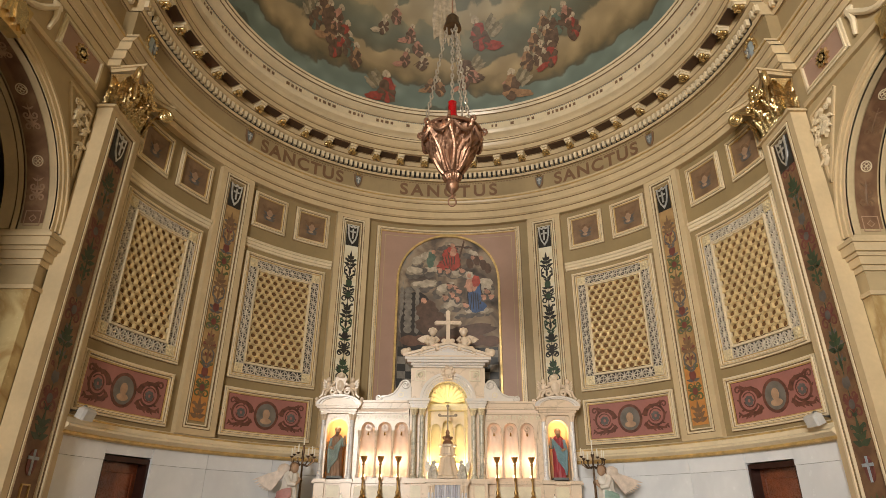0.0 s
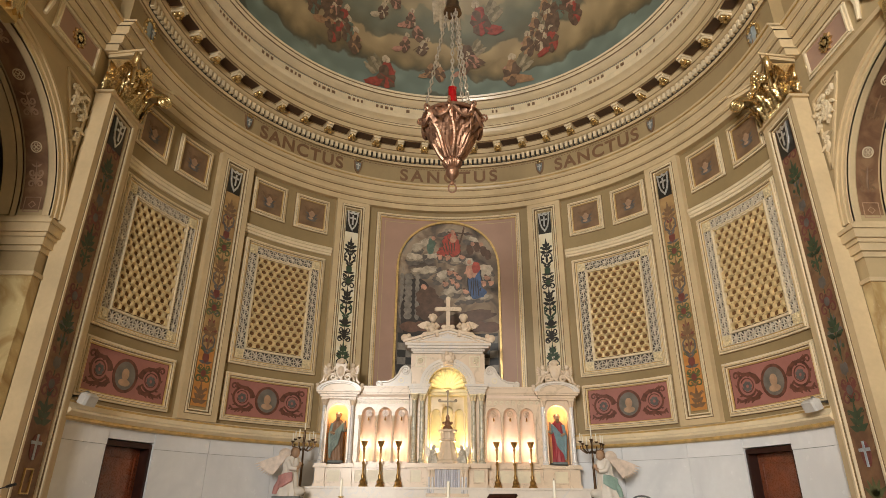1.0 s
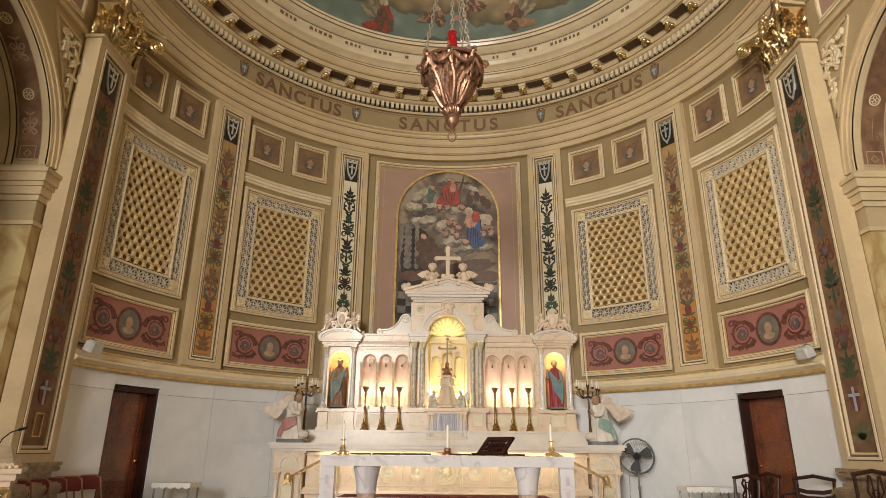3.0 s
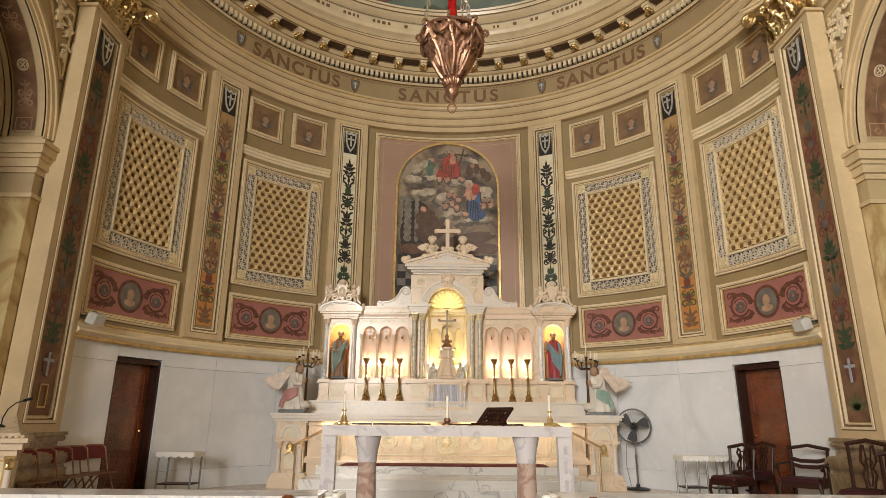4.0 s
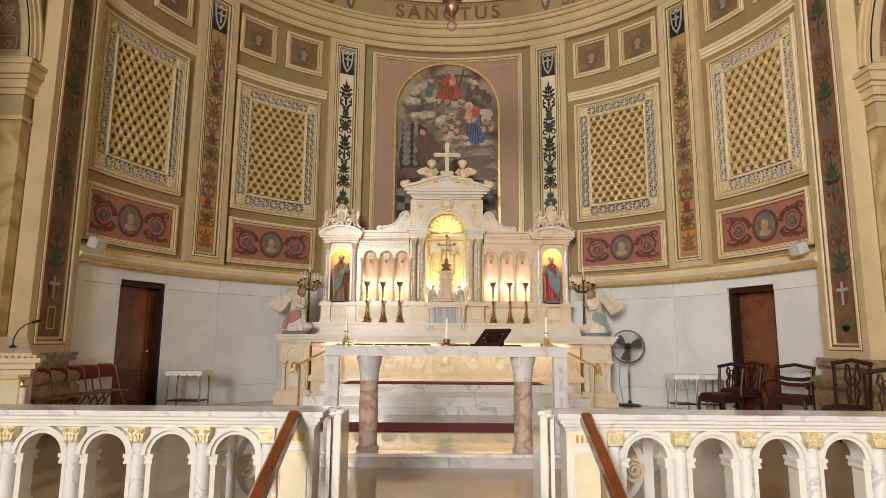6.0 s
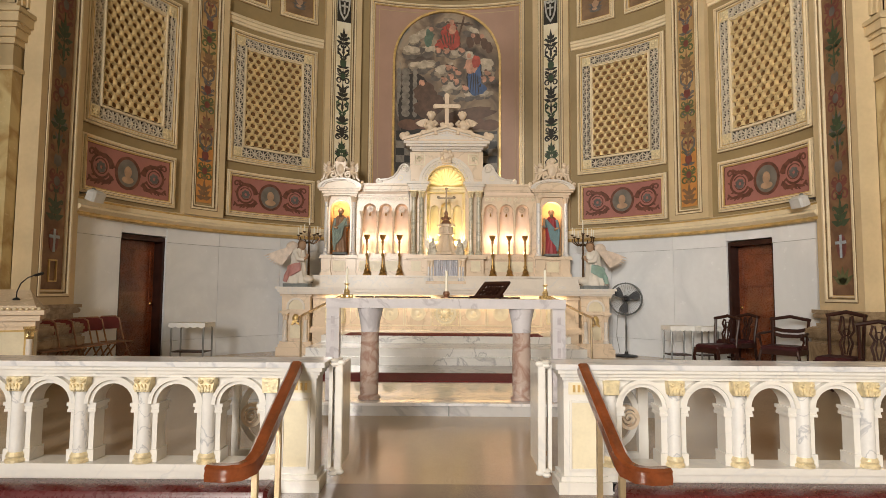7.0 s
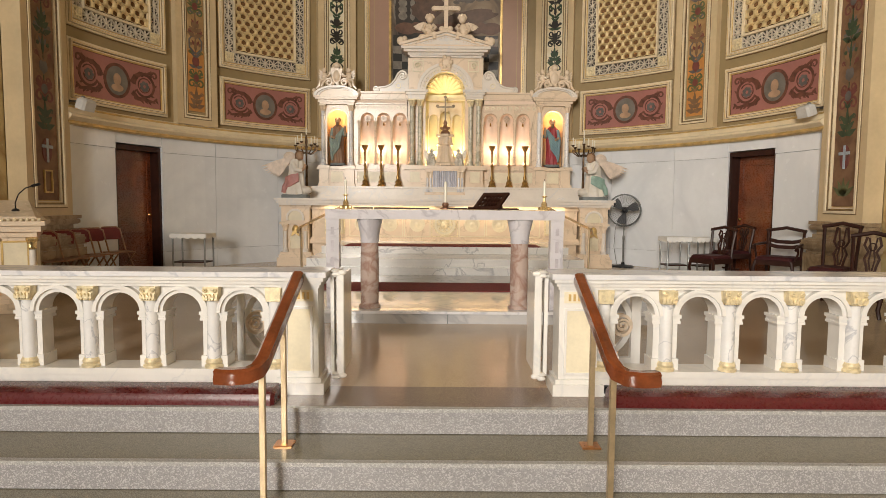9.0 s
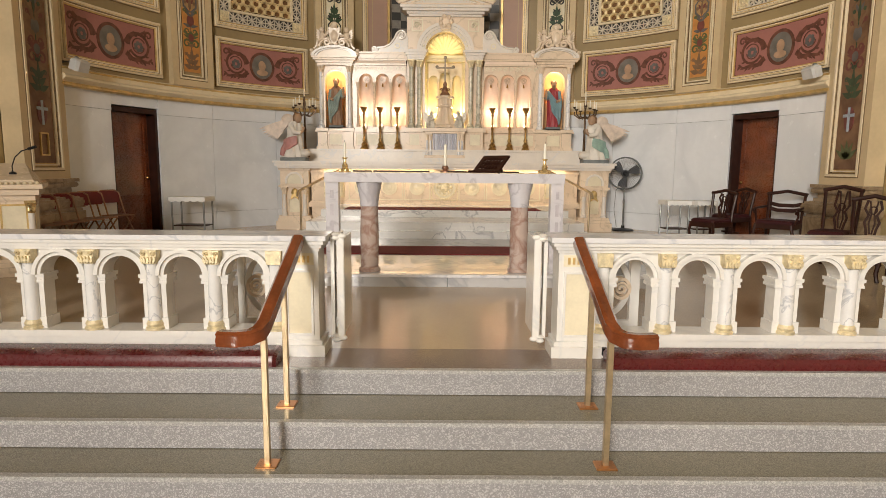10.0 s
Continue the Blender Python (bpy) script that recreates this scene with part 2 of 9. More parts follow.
def dome_paint():
    """Painted heaven: dark lumps on the rim, a strip of teal sky, a billowing tan cloud bank, then greenish sky with puffs."""
    m = mat("dome_painting", (0.5, 0.5, 0.5), 0.55, var=0.1, scale=3)
    nt = m.node_tree
    L, N = nt.links.new, nt.nodes.new
    b = nt.nodes["Principled BSDF"]
    tc = next(n for n in nt.nodes if n.type == "TEX_COORD")

    def calc(op, a, c, d=None):
        q = N("ShaderNodeMath")
        q.operation = op
        for k, v in enumerate((a, c, d)):
            if v is None:
                continue
            if isinstance(v, (int, float)):
                q.inputs[k].default_value = v
            else:
                L(v, q.inputs[k])
        return q.outputs[0]

    def tex(scale, detail, warp):
        n = N("ShaderNodeTexNoise")
        n.inputs["Scale"].default_value, n.inputs["Detail"].default_value, n.inputs["Distortion"].default_value = scale, detail, warp
        L(tc.outputs["Object"], n.inputs["Vector"])
        return n.outputs["Fac"]

    sep = N("ShaderNodeSeparateXYZ")
    L(tc.outputs["Object"], sep.inputs[0])
    big, mid = tex(0.55, 3, 0.4), tex(2.4, 5, 0.5)
    vor = N("ShaderNodeTexVoronoi")
    vor.feature = "SMOOTH_F1"
    vor.inputs["Scale"].default_value = 2.1
    L(tc.outputs["Object"], vor.inputs["Vector"])
    puff = vor.outputs["Distance"]
    h = calc("SUBTRACT", sep.outputs["Z"], 11.32)
    h = calc("MULTIPLY_ADD", big, 1.5, h)
    h = calc("MULTIPLY_ADD", mid, 0.45, h)
    h = calc("MULTIPLY_ADD", puff, -0.30, h)
    h = calc("SUBTRACT", h, 0.85)
    rng = N("ShaderNodeMapRange")
    rng.inputs["From Min"].default_value, rng.inputs["From Max"].default_value = -0.6, 4.4
    L(h, rng.inputs["Value"])
    r = N("ShaderNodeValToRGB")
    e = r.color_ramp.elements
    stops = [(0.0, (0.09, 0.105, 0.08)), (0.085, (0.12, 0.13, 0.095)), (0.097, (0.19, 0.24, 0.20)), (0.225, (0.21, 0.26, 0.215)), (0.237, (0.125, 0.11, 0.07)), (0.27, (0.22, 0.165, 0.085)),
             (0.34, (0.40, 0.295, 0.155)), (0.42, (0.44, 0.33, 0.18)), (0.435, (0.17, 0.155, 0.10)), (0.52, (0.20, 0.205, 0.145)), (0.60, (0.28, 0.26, 0.165)), (0.615, (0.42, 0.33, 0.19)), (0.70, (0.46, 0.38, 0.24)), (0.715, (0.20, 0.20, 0.14)), (0.82, (0.30, 0.29, 0.19)), (1.0, (0.42, 0.39, 0.27))]
    e[0].position, e[0].color = stops[0][0], (*stops[0][1], 1)
    e[1].position, e[1].color = stops[-1][0], (*stops[-1][1], 1)
    for p, c in stops[1:-1]:
        e.new(p).color = (*c, 1)
    L(rng.outputs[0], r.inputs[0])
    shade = N("ShaderNodeMapRange")
    shade.inputs["From Min"].default_value, shade.inputs["From Max"].default_value = 0.0, 0.55
    shade.inputs["To Min"].default_value, shade.inputs["To Max"].default_value = 1.15, 0.78
    L(puff, shade.inputs["Value"])
    mx = N("ShaderNodeMix")
    mx.data_type, mx.blend_type = "RGBA", "MULTIPLY"
    mx.inputs[0].default_value = 1.0
    L(r.outputs[0], mx.inputs[6])
    L(shade.outputs[0], mx.inputs[7])
    L(mx.outputs[2], b.inputs["Base Color"])
    return m


dome_m = dome_paint()
canvas_m = clouds("altarpiece_clouds", [(0.32, (0.05, 0.038, 0.03)), (0.44, (0.14, 0.105, 0.08)), (0.53, (0.24, 0.175, 0.12)), (0.62, (0.35, 0.275, 0.195)), (0.75, (0.14, 0.15, 0.15))], 1.5, 6.0, 0.9)

# ---- mesh helpers ----


def part(name, bm, material, parent=None, label="", smooth=False):
    me = bpy.data.meshes.new(name)
    bmesh.ops.recalc_face_normals(bm, faces=bm.faces)
    bm.to_mesh(me)
    bm.free()
    me.materials.append(material)
    if smooth:
        me.polygons.foreach_set("use_smooth", [True] * len(me.polygons))
        me.set_sharp_from_angle(angle=radians(38))
    ob = new(name, me)
    if parent:
        ob.parent = parent
    if label:
        ob["label"] = label
    return ob


def thing(name, label, category, group="", at=None):
    ob = new(name)
    if at is not None:
        ob.matrix_world = at
    return tagged(ob, label, category, group)


def fixed(name, bm, material, label="", category="", smooth=False):
    return tagged(part(name, bm, material, None, "", smooth), label, category, "", "structure")


def box(bm, x0, x1, y0, y1, z0, z1, n=1, bev=0.0):
    """A box, cut n times along x; bev: a chamfer all round the front (low y) face."""
    vs = []
    for i in range(n + 1):
        x = x0 + (x1 - x0) * i / n
        vs.append([bm.verts.new((x, y, z)) for y, z in ((y0, z0), (y0, z1), (y1, z1), (y1, z0))])
    for a, b in zip(vs, vs[1:]):
        for k in range(4):
            bm.faces.new((a[k], a[(k + 1) % 4], b[(k + 1) % 4], b[k]))
    bm.faces.new(vs[0][::-1])
    bm.faces.new(vs[-1])
    return bm


def cbox(bm, cx, cy, z0, w, d, hgt, b=0.01):
    """A box on its base centre with chamfered top and vertical edges."""
    rings = []
    for z, i in ((z0, 0), (z0 + hgt - b, 0), (z0 + hgt, b)):
        x, y = w / 2 - i, d / 2 - i
        rings.append([bm.verts.new((cx + px, cy + py, z)) for px, py in
                      ((-x + b, -y), (x - b, -y), (x, -y + b), (x, y - b), (x - b, y), (-x + b, y), (-x, y - b), (-x, -y + b))])
    for r, s in zip(rings, rings[1:]):
        for k in range(8):
            bm.faces.new((r[k], r[(k + 1) % 8], s[(k + 1) % 8], s[k]))
    bm.faces.new(rings[0][::-1])
    bm.faces.new(rings[-1])
    return bm


def lathe(bm, prof, n=16, c=(0, 0, 0), sx=1.0, sy=1.0, wob=0.0, lobes=8):
    """Turn a profile of (radius, height) about the vertical through c."""
    rings = []
    for r, z in prof:
        rings.append([bm.verts.new((c[0] + sx * r * (1 + wob * math.cos(lobes * 2 * math.pi * k / n)) * math.cos(2 * math.pi * k / n),
                                    c[1] + sy * r * (1 + wob * math.cos(lobes * 2 * math.pi * k / n)) * math.sin(2 * math.pi * k / n), c[2] + z)) for k in range(n)])
    for a, b in zip(rings, rings[1:]):
        for k in range(n):
            bm.faces.new((a[k], a[(k + 1) % n], b[(k + 1) % n], b[k]))
    bm.faces.new(rings[0][::-1])
    bm.faces.new(rings[-1])
    return bm


def tube(bm, pts, r, n=6, closed=False, taper=None):
    """A round bar along points."""
    pts = [Vector(p) for p in pts]
    rings = []
    m = len(pts)
    for i, p in enumerate(pts):
        a = pts[(i - 1) % m] if closed or i else p
        b = pts[(i + 1) % m] if closed or i < m - 1 else p
        t = (b - a).normalized()
        u = t.cross(Vector((0, 1, 0.05)))
        if u.length < 1e-3:
            u = t.cross(Vector((1, 0, 0)))
        u.normalize()
        w = t.cross(u)
        rr = r if taper is None else r * (1 + (taper - 1) * i / (m - 1))
        rings.append([bm.verts.new(p + rr * (math.cos(2 * math.pi * k / n) * u + math.sin(2 * math.pi * k / n) * w)) for k in range(n)])
    for a, b in zip(rings, rings[1:] + rings[:1] if closed else rings[1:]):
        for k in range(n):
            bm.faces.new((a[k], a[(k + 1) % n], b[(k + 1) % n], b[k]))
    if not closed:
        bm.faces.new(rings[0][::-1])
        bm.faces.new(rings[-1])
    return bm


def ball(bm, c, r, sx=1.0, sy=1.0, sz=1.0, u=10, v=7):
    m = Matrix.Translation(c) @ Matrix.Diagonal((r * sx, r * sy, r * sz, 1))
    bmesh.ops.create_uvsphere(bm, u_segments=u, v_segments=v, radius=1.0, matrix=m)
    return bm


def slab(bm, poly, y0, y1):
    """A flat shape given in (x, z), thick from y0 to y1."""
    a = [bm.verts.new((x, y0, z)) for x, z in poly]
    b = [bm.verts.new((x, y1, z)) for x, z in poly]
    n = len(poly)
    for k in range(n):
        bm.faces.new((a[k], a[(k + 1) % n], b[(k + 1) % n], b[k]))
    bm.faces.new(a[::-1])
    bm.faces.new(b)
    return bm


def oval(cx, cz, rx, rz, n=20, tilt=0.0):
    c, s = math.cos(tilt), math.sin(tilt)
    return [(cx + rx * math.cos(2 * math.pi * k / n) * c - rz * math.sin(2 * math.pi * k / n) * s,
             cz + rx * math.cos(2 * math.pi * k / n) * s + rz * math.sin(2 * math.pi * k / n) * c) for k in range(n)]


def ring_slab(bm, cx, cz, rx, rz, w, y0, y1, n=24):
    """A flat ring in the x, z plane."""
    o, i = oval(cx, cz, rx, rz, n), oval(cx, cz, rx - w, rz - w, n)
    V = [[bm.verts.new((x, y, z)) for x, z in p] for p, y in ((o, y1), (o, y0), (i, y0), (i, y1))]
    for a in range(4):
        for k in range(n):
            bm.faces.new((V[a][k], V[a][(k + 1) % n], V[(a + 1) % 4][(k + 1) % n], V[(a + 1) % 4][k]))
    return bm


def frame_bars(bm, x0, x1, z0, z1, w, y0, y1, n=1):
    """Four bars round a rectangle, inside it; the level ones cut n times."""
    box(bm, x0, x1, y0, y1, z1 - w, z1, n)
    box(bm, x0, x1, y0, y1, z0, z0 + w, n)
    box(bm, x0, x0 + w, y0, y1, z0 + w, z1 - w)
    box(bm, x1 - w, x1, y0, y1, z0 + w, z1 - w)
    return bm


def moulded(bm, x0, x1, y0, y1, steps):
    """A stack of level courses in one body: (z0, z1, how far each stands out)."""
    last, z_last = None, None
    for z0, z1, p in steps:
        rings = [[bm.verts.new(v) for v in ((x0 - p, y0 - p, z), (x1 + p, y0 - p, z), (x1 + p, y1, z), (x0 - p, y1, z))] for z in (z0, z1)]
        if last is None or abs(z0 - z_last) > 1e-6:
            if last is not None:
                bm.faces.new(last)
            bm.faces.new(rings[0][::-1])
        else:
            for k in range(4):
                bm.faces.new((last[k], last[(k + 1) % 4], rings[0][(k + 1) % 4], rings[0][k]))
        for k in range(4):
            bm.faces.new((rings[0][k], rings[0][(k + 1) % 4], rings[1][(k + 1) % 4], rings[1][k]))
        last, z_last = rings[1], z1
    bm.faces.new(last)
    return bm


# ---- the apse: a half drum, then straight sides towards the nave ----
CY = 8.2
RW = 5.74   # face of the bays
RP = 5.62   # face of the pilasters


def bend(bm, R=RW):
    """Wrap a flat mesh (x along the wall, y negative towards the room, z up) round the drum."""
    for v in bm.verts:
        a, r = v.co.x / R, R + v.co.y
        v.co = Vector((r * math.sin(a), r * math.cos(a), v.co.z))
    return bm


def at_phi(deg):
    return Matrix.Translation((0, CY, 0)) @ Matrix.Rotation(radians(-deg), 4, "Z")


def sweep_u(bm, prof, y_front=-13.0, n=72, closed=True, back=0.22):
    """Run a profile of (radius, height) along the side, round the drum and back along the other side.
    The straight sides stand back over the side walls."""
    st = [(-1, 0, y, back) for y in (y_front, 2.0, 5.0, 7.92)] + [(-1, 0, 7.92, 0)] + [(math.sin(radians(f)), math.cos(radians(f)), CY, 0) for f in np.linspace(-90, 90, n)] + [(1, 0, 7.92, 0)] + [(1, 0, y, back) for y in (7.92, 5.0, 2.0, y_front)]
    if not back:
        st = [q for q in st if q[2] != 7.92]
    rows = [[bm.verts.new((sx * (R + d), y + sy * R, z)) for R, z in prof] for sx, sy, y, d in st]
    m = len(prof)
    for a, b in zip(rows, rows[1:]):
        for k in range(m if closed else m - 1):
            bm.faces.new((a[k], b[k], b[(k + 1) % m], a[(k + 1) % m]))
    if closed:
        bm.faces.new(rows[0])
        bm.faces.new(rows[-1][::-1])
    return bm


def arc_wall(bm, R0, R1, f0, f1, z0, z1, n=None):
    n = n or max(2, int(abs(f1 - f0) / 2))
    rows = []
    for f in np.linspace(radians(f0), radians(f1), n + 1):
        s, c = math.sin(f), math.cos(f)
        rows.append([bm.verts.new((R * s, CY + R * c, z)) for R, z in ((R0, z0), (R0, z1), (R1, z1), (R1, z0))])
    for a, b in zip(rows, rows[1:]):
        for k in range(4):
            bm.faces.new((a[k], a[(k + 1) % 4], b[(k + 1) % 4], b[k]))
    bm.faces.new(rows[0][::-1])
    bm.faces.new(rows[-1])
    return bm


# floor of the sanctuary and the three steps down to the nave
STEP = [3.58, 3.17, 2.86, 2.5]
fixed("floor", box(bmesh.new(), -9.5, 9.5, 4.02, 14.5, -0.3, 0.0), terrazzo, "polished brown terrazzo floor of the sanctuary", "floor")
fixed("floor_band", box(bmesh.new(), -9.5, 9.5, 3.62, 4.02, -0.3, 0.0), terrazzo_dark, "darker terrazzo band along the sanctuary edge", "floor")
for i in range(3):
    z = -0.16 * i
    st = fixed("step", box(bmesh.new(), -9.5, 9.5, STEP[i] + 0.012, (3.62 if i == 0 else STEP[i - 1] + 0.3), z - 0.16, z - (0.0 if i == 0 else 0.004)), tread_m,
               "speckled terrazzo step with a worn light nosing", "step")
    part("riser", box(bmesh.new(), -9.5, 9.5, STEP[i] + 0.004, STEP[i] + 0.012, z - 0.16, z - 0.022), riser_m, st, "grey speckled riser")
    part("nosing", box(bmesh.new(), -9.5, 9.5, STEP[i] - 0.012, STEP[i] + 0.03, z - 0.022, z + 0.003), nosing_m, st, "pale speckled nosing")
fixed("floor_nave", box(bmesh.new(), -9.5, 9.5, -14.0, STEP[2] + 0.3, -0.7, -0.484), tread_m, "speckled terrazzo floor of the nave", "floor")

# dado of white marble slabs with two door openings
DOORS = [(-72.1, -62.7), (62.7, 72.1)]
EDGES = [-90, -72.1, -62.7, -51.5, -38, -20, 20, 38, 51.5, 62.7, 72.1, 90]
dado = fixed("wall_dado", arc_wall(bmesh.new(), 5.98, 6.3, -90, -72.1, 0, 2.4), dado_m, "grey-white marble slab dado round the apse", "wall")
for a, b in zip(EDGES, EDGES[1:]):
    if (a, b) in DOORS:
        part("slab", arc_wall(bmesh.new(), 5.71, 5.95, a, b, 2.22, 2.4), dado_m, dado)
        continue
    g = 0.03
    part("slab", arc_wall(bmesh.new(), 5.71, 5.95, a + g, b - g, 0.0, 0.34), dado_m, dado)
    part("slab", arc_wall(bmesh.new(), 5.712, 5.95, a + g, b - g, 0.344, 2.12), dado_m, dado)
    part("slab", arc_wall(bmesh.new(), 5.70, 5.95, a + g, b - g, 2.124, 2.4), dado_m, dado)
bm = bmesh.new()
for a, b in ((-62.7, 62.7), (72.1, 90)):
    arc_wall(bm, 5.98, 6.3, a, b, 0, 2.4)
part("backing", bm, dado_m, dado)
fixed("wall_upper", arc_wall(bmesh.new(), RW, 6.3, -90, 90, 2.4, 8.4, 90), olive, "olive plaster wall of the apse above the dado", "wall")
def arc_prof(prof, f0, f1, n=80):
    """A moulding of profile (radius, height) round part of the drum."""
    bm = bmesh.new()
    rows = [[bm.verts.new((R * math.sin(f), CY + R * math.cos(f), z)) for R, z in prof] for f in np.linspace(radians(f0), radians(f1), n + 1)]
    m = len(prof)
    for a, b in zip(rows, rows[1:]):
        for k in range(m):
            bm.faces.new((a[k], b[k], b[(k + 1) % m], a[(k + 1) % m]))
    bm.faces.new(rows[0])
    bm.faces.new(rows[-1][::-1])
    return bm


tr = fixed("trim_dado", arc_prof([(5.74, 2.38), (5.66, 2.38), (5.62, 2.44), (5.55, 2.5), (5.55, 2.53), (5.60, 2.56), (5.6, 2.64), (5.66, 2.68), (5.74, 2.68)], -82.5, 82.5), ivory,
           "cream dado moulding with a gilded bead", "moulding")
part("gilt_bead", arc_prof([(5.66, 2.392), (5.63, 2.385), (5.605, 2.40), (5.60, 2.425), (5.615, 2.445), (5.66, 2.45)], -82.5, 82.5), goldpaint, tr, "gilded bead", True)
part("gilt_line", arc_prof([(5.60, 2.625), (5.594, 2.63), (5.594, 2.65), (5.60, 2.655)], -82.5, 82.5), goldpaint, tr, "gilded line")

# entablature
fixed("trim_architrave", sweep_u(bmesh.new(), [(6.2, 8.25), (5.60, 8.25), (5.60, 8.40), (5.575, 8.405), (5.575, 8.42), (5.555, 8.43), (5.555, 8.60), (5.53, 8.605), (5.53, 8.62), (5.505, 8.64), (5.505, 8.80), (5.47, 8.83), (5.45, 8.88), (5.42, 8.90), (5.42, 8.94), (6.2, 8.94)]), cream,
      "cream architrave with three fasciae under the frieze", "moulding")
fixed("wall_frieze", sweep_u(bmesh.new(), [(6.2, 8.94), (5.55, 8.94), (5.55, 9.48), (6.2, 9.48)]), frieze_m, "tan frieze with painted lettering round the apse", "wall")
fixed("trim_bed_moulding", sweep_u(bmesh.new(), [(6.2, 9.48), (5.50, 9.48), (5.47, 9.53), (5.47, 9.72), (5.40, 9.75), (5.36, 9.80), (5.36, 9.98), (6.2, 9.98)]), cream, "cream bed moulding carrying dentils and brackets", "moulding")
fixed("trim_cornice", sweep_u(bmesh.new(), [(6.2, 9.98), (5.08, 9.98), (5.08, 10.14), (5.04, 10.16), (5.0, 10.22), (4.97, 10.30), (4.97, 10.33), (5.15, 10.36), (5.25, 10.42), (6.2, 10.42)]), cream, "projecting cream cornice on gilded brackets", "moulding")
fixed("trim_dome_base", sweep_u(bmesh.new(), [(6.2, 10.42), (5.28, 10.42), (5.28, 10.62), (5.22, 10.66), (5.12, 10.70), (5.08, 10.78), (5.10, 10.84), (5.16, 10.86), (5.16, 11.08), (5.10, 11.10), (5.02, 11.14), (4.94, 11.2), (4.9, 11.28), (4.88, 11.33), (6.2, 11.33)], back=0.0), ivory, "ivory mouldings and band at the foot of the half dome", "moulding")
# thin rings in the creases: glaze, with shadow contrast painted in
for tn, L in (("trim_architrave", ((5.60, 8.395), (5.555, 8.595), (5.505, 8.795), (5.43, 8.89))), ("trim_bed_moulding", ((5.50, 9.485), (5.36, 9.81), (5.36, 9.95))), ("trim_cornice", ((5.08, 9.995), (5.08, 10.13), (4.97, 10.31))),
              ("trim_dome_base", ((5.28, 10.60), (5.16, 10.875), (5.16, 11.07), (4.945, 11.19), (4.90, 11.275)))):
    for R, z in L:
        part("glaze_line", sweep_u(bmesh.new(), [(R + 0.01, z - 0.014), (R - 0.004, z - 0.014), (R - 0.004, z + 0.006), (R + 0.01, z + 0.006)], back=0.0 if tn == "trim_dome_base" else 0.22), glaze_shade if tn != "trim_architrave" or z < 8.8 else goldpaint, bpy.data.objects[tn], "thin line of brown glaze and painted crease shade")["kind"] = "stuff"
prof = [(4.9 * math.cos(a), 11.32 + 4.9 * math.sin(a)) for a in np.linspace(0, math.pi / 2 - 0.001, 22)]
ce = fixed("ceiling", sweep_u(bmesh.new(), prof, closed=False, back=0.0), dome_m, "painted half dome with clouds over blue-green sky", "ceiling", True)

# side walls with an arch on either hand, and the closed nave behind
AY, AR, AZ = 5.80, 2.03, 5.1


def side_wall(s):
    bm = bmesh.new()
    arc = [(AY + AR * math.cos(a), AZ + AR * math.sin(a)) for a in np.linspace(0, math.pi, 33)]
    low = [(AY + AR, -0.5)] + arc + [(AY - AR, -0.5)]
    x0, x1 = s * 5.85, s * 6.62
    top = 8.3
    for x in (x0, x1):
        L = [bm.verts.new((x, y, z)) for y, z in low]
        U = [bm.verts.new((x, y, top)) for y, z in low]
        for k in range(len(low) - 1):
            if abs(low[k][0] - low[k + 1][0]) > 1e-6:
                bm.faces.new((L[k], L[k + 1], U[k + 1], U[k]))
        for ya, yb in ((AY + AR, 8.35), (-14.0, AY - AR)):
            bm.faces.new([bm.verts.new((x, y, z)) for y, z in ((ya, -0.5), (yb, -0.5), (yb, top), (ya, top))])
    for (ya, za), (yb, zb) in zip(low, low[1:]):
        bm.faces.new([bm.verts.new(p) for p in ((x0, ya, za), (x0, yb, zb), (x1, yb, zb), (x1, ya, za))])
    bmesh.ops.remove_doubles(bm, verts=bm.verts, dist=0.0005)
    return fixed("wall_left" if s < 0 else "wall_right", bm, tan, "tan plaster side wall with a round arch", "wall")


for s in (-1, 1):
    side_wall(s)
# closing walls out of view, kept dark to hold back bounced light
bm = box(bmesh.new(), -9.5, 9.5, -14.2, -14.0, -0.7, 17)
fixed("wall_nave_end", bm, bounce_cut, "unseen nave end wall, darkened to cut bounced light", "wall")
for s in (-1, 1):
    fixed("wall_aisle", box(bmesh.new(), s * 9.4, s * 9.6, -14.0, 14.5, -0.7, 12), bounce_cut, "aisle wall with shade put into its dark plaster", "wall")
    fixed("ceiling_aisle", box(bmesh.new(), min(s * 5.9, s * 9.5), max(s * 5.9, s * 9.5), -14.0, 14.5, 8.2, 8.4), bounce_cut, "aisle ceiling, darkened to cut bounced light", "ceiling")
fixed("wall_back", box(bmesh.new(), -9.5, 9.5, 14.4, 14.6, -0.7, 12), bounce_cut, "unseen wall behind the apse, darkened to cut bounced light", "wall")

# ---- wall panels, pilasters and painted ornament ----


def ribbon(bm, pts, w, y0, y1, taper=0.35):
    """A flat painted or carved stroke in the x, z plane, thinner towards its end."""
    n = len(pts)
    rows = []
    for i, (x, z) in enumerate(pts):
        a, b = pts[max(0, i - 1)], pts[min(n - 1, i + 1)]
        dx, dz = b[0] - a[0], b[1] - a[1]
        L = math.hypot(dx, dz) or 1
        h = 0.5 * w * (1 - (1 - taper) * i / (n - 1))
        ox, oz = -dz / L * h, dx / L * h
        rows.append([bm.verts.new(p) for p in ((x + ox, y1, z + oz), (x + ox, y0, z + oz), (x - ox, y0, z - oz), (x - ox, y1, z - oz))])
    for a, b in zip(rows, rows[1:]):
        for k in range(3):
            bm.faces.new((a[k], a[k + 1], b[k + 1], b[k]))
    bm.faces.new(rows[0])
    bm.faces.new(rows[-1][::-1])
    return bm


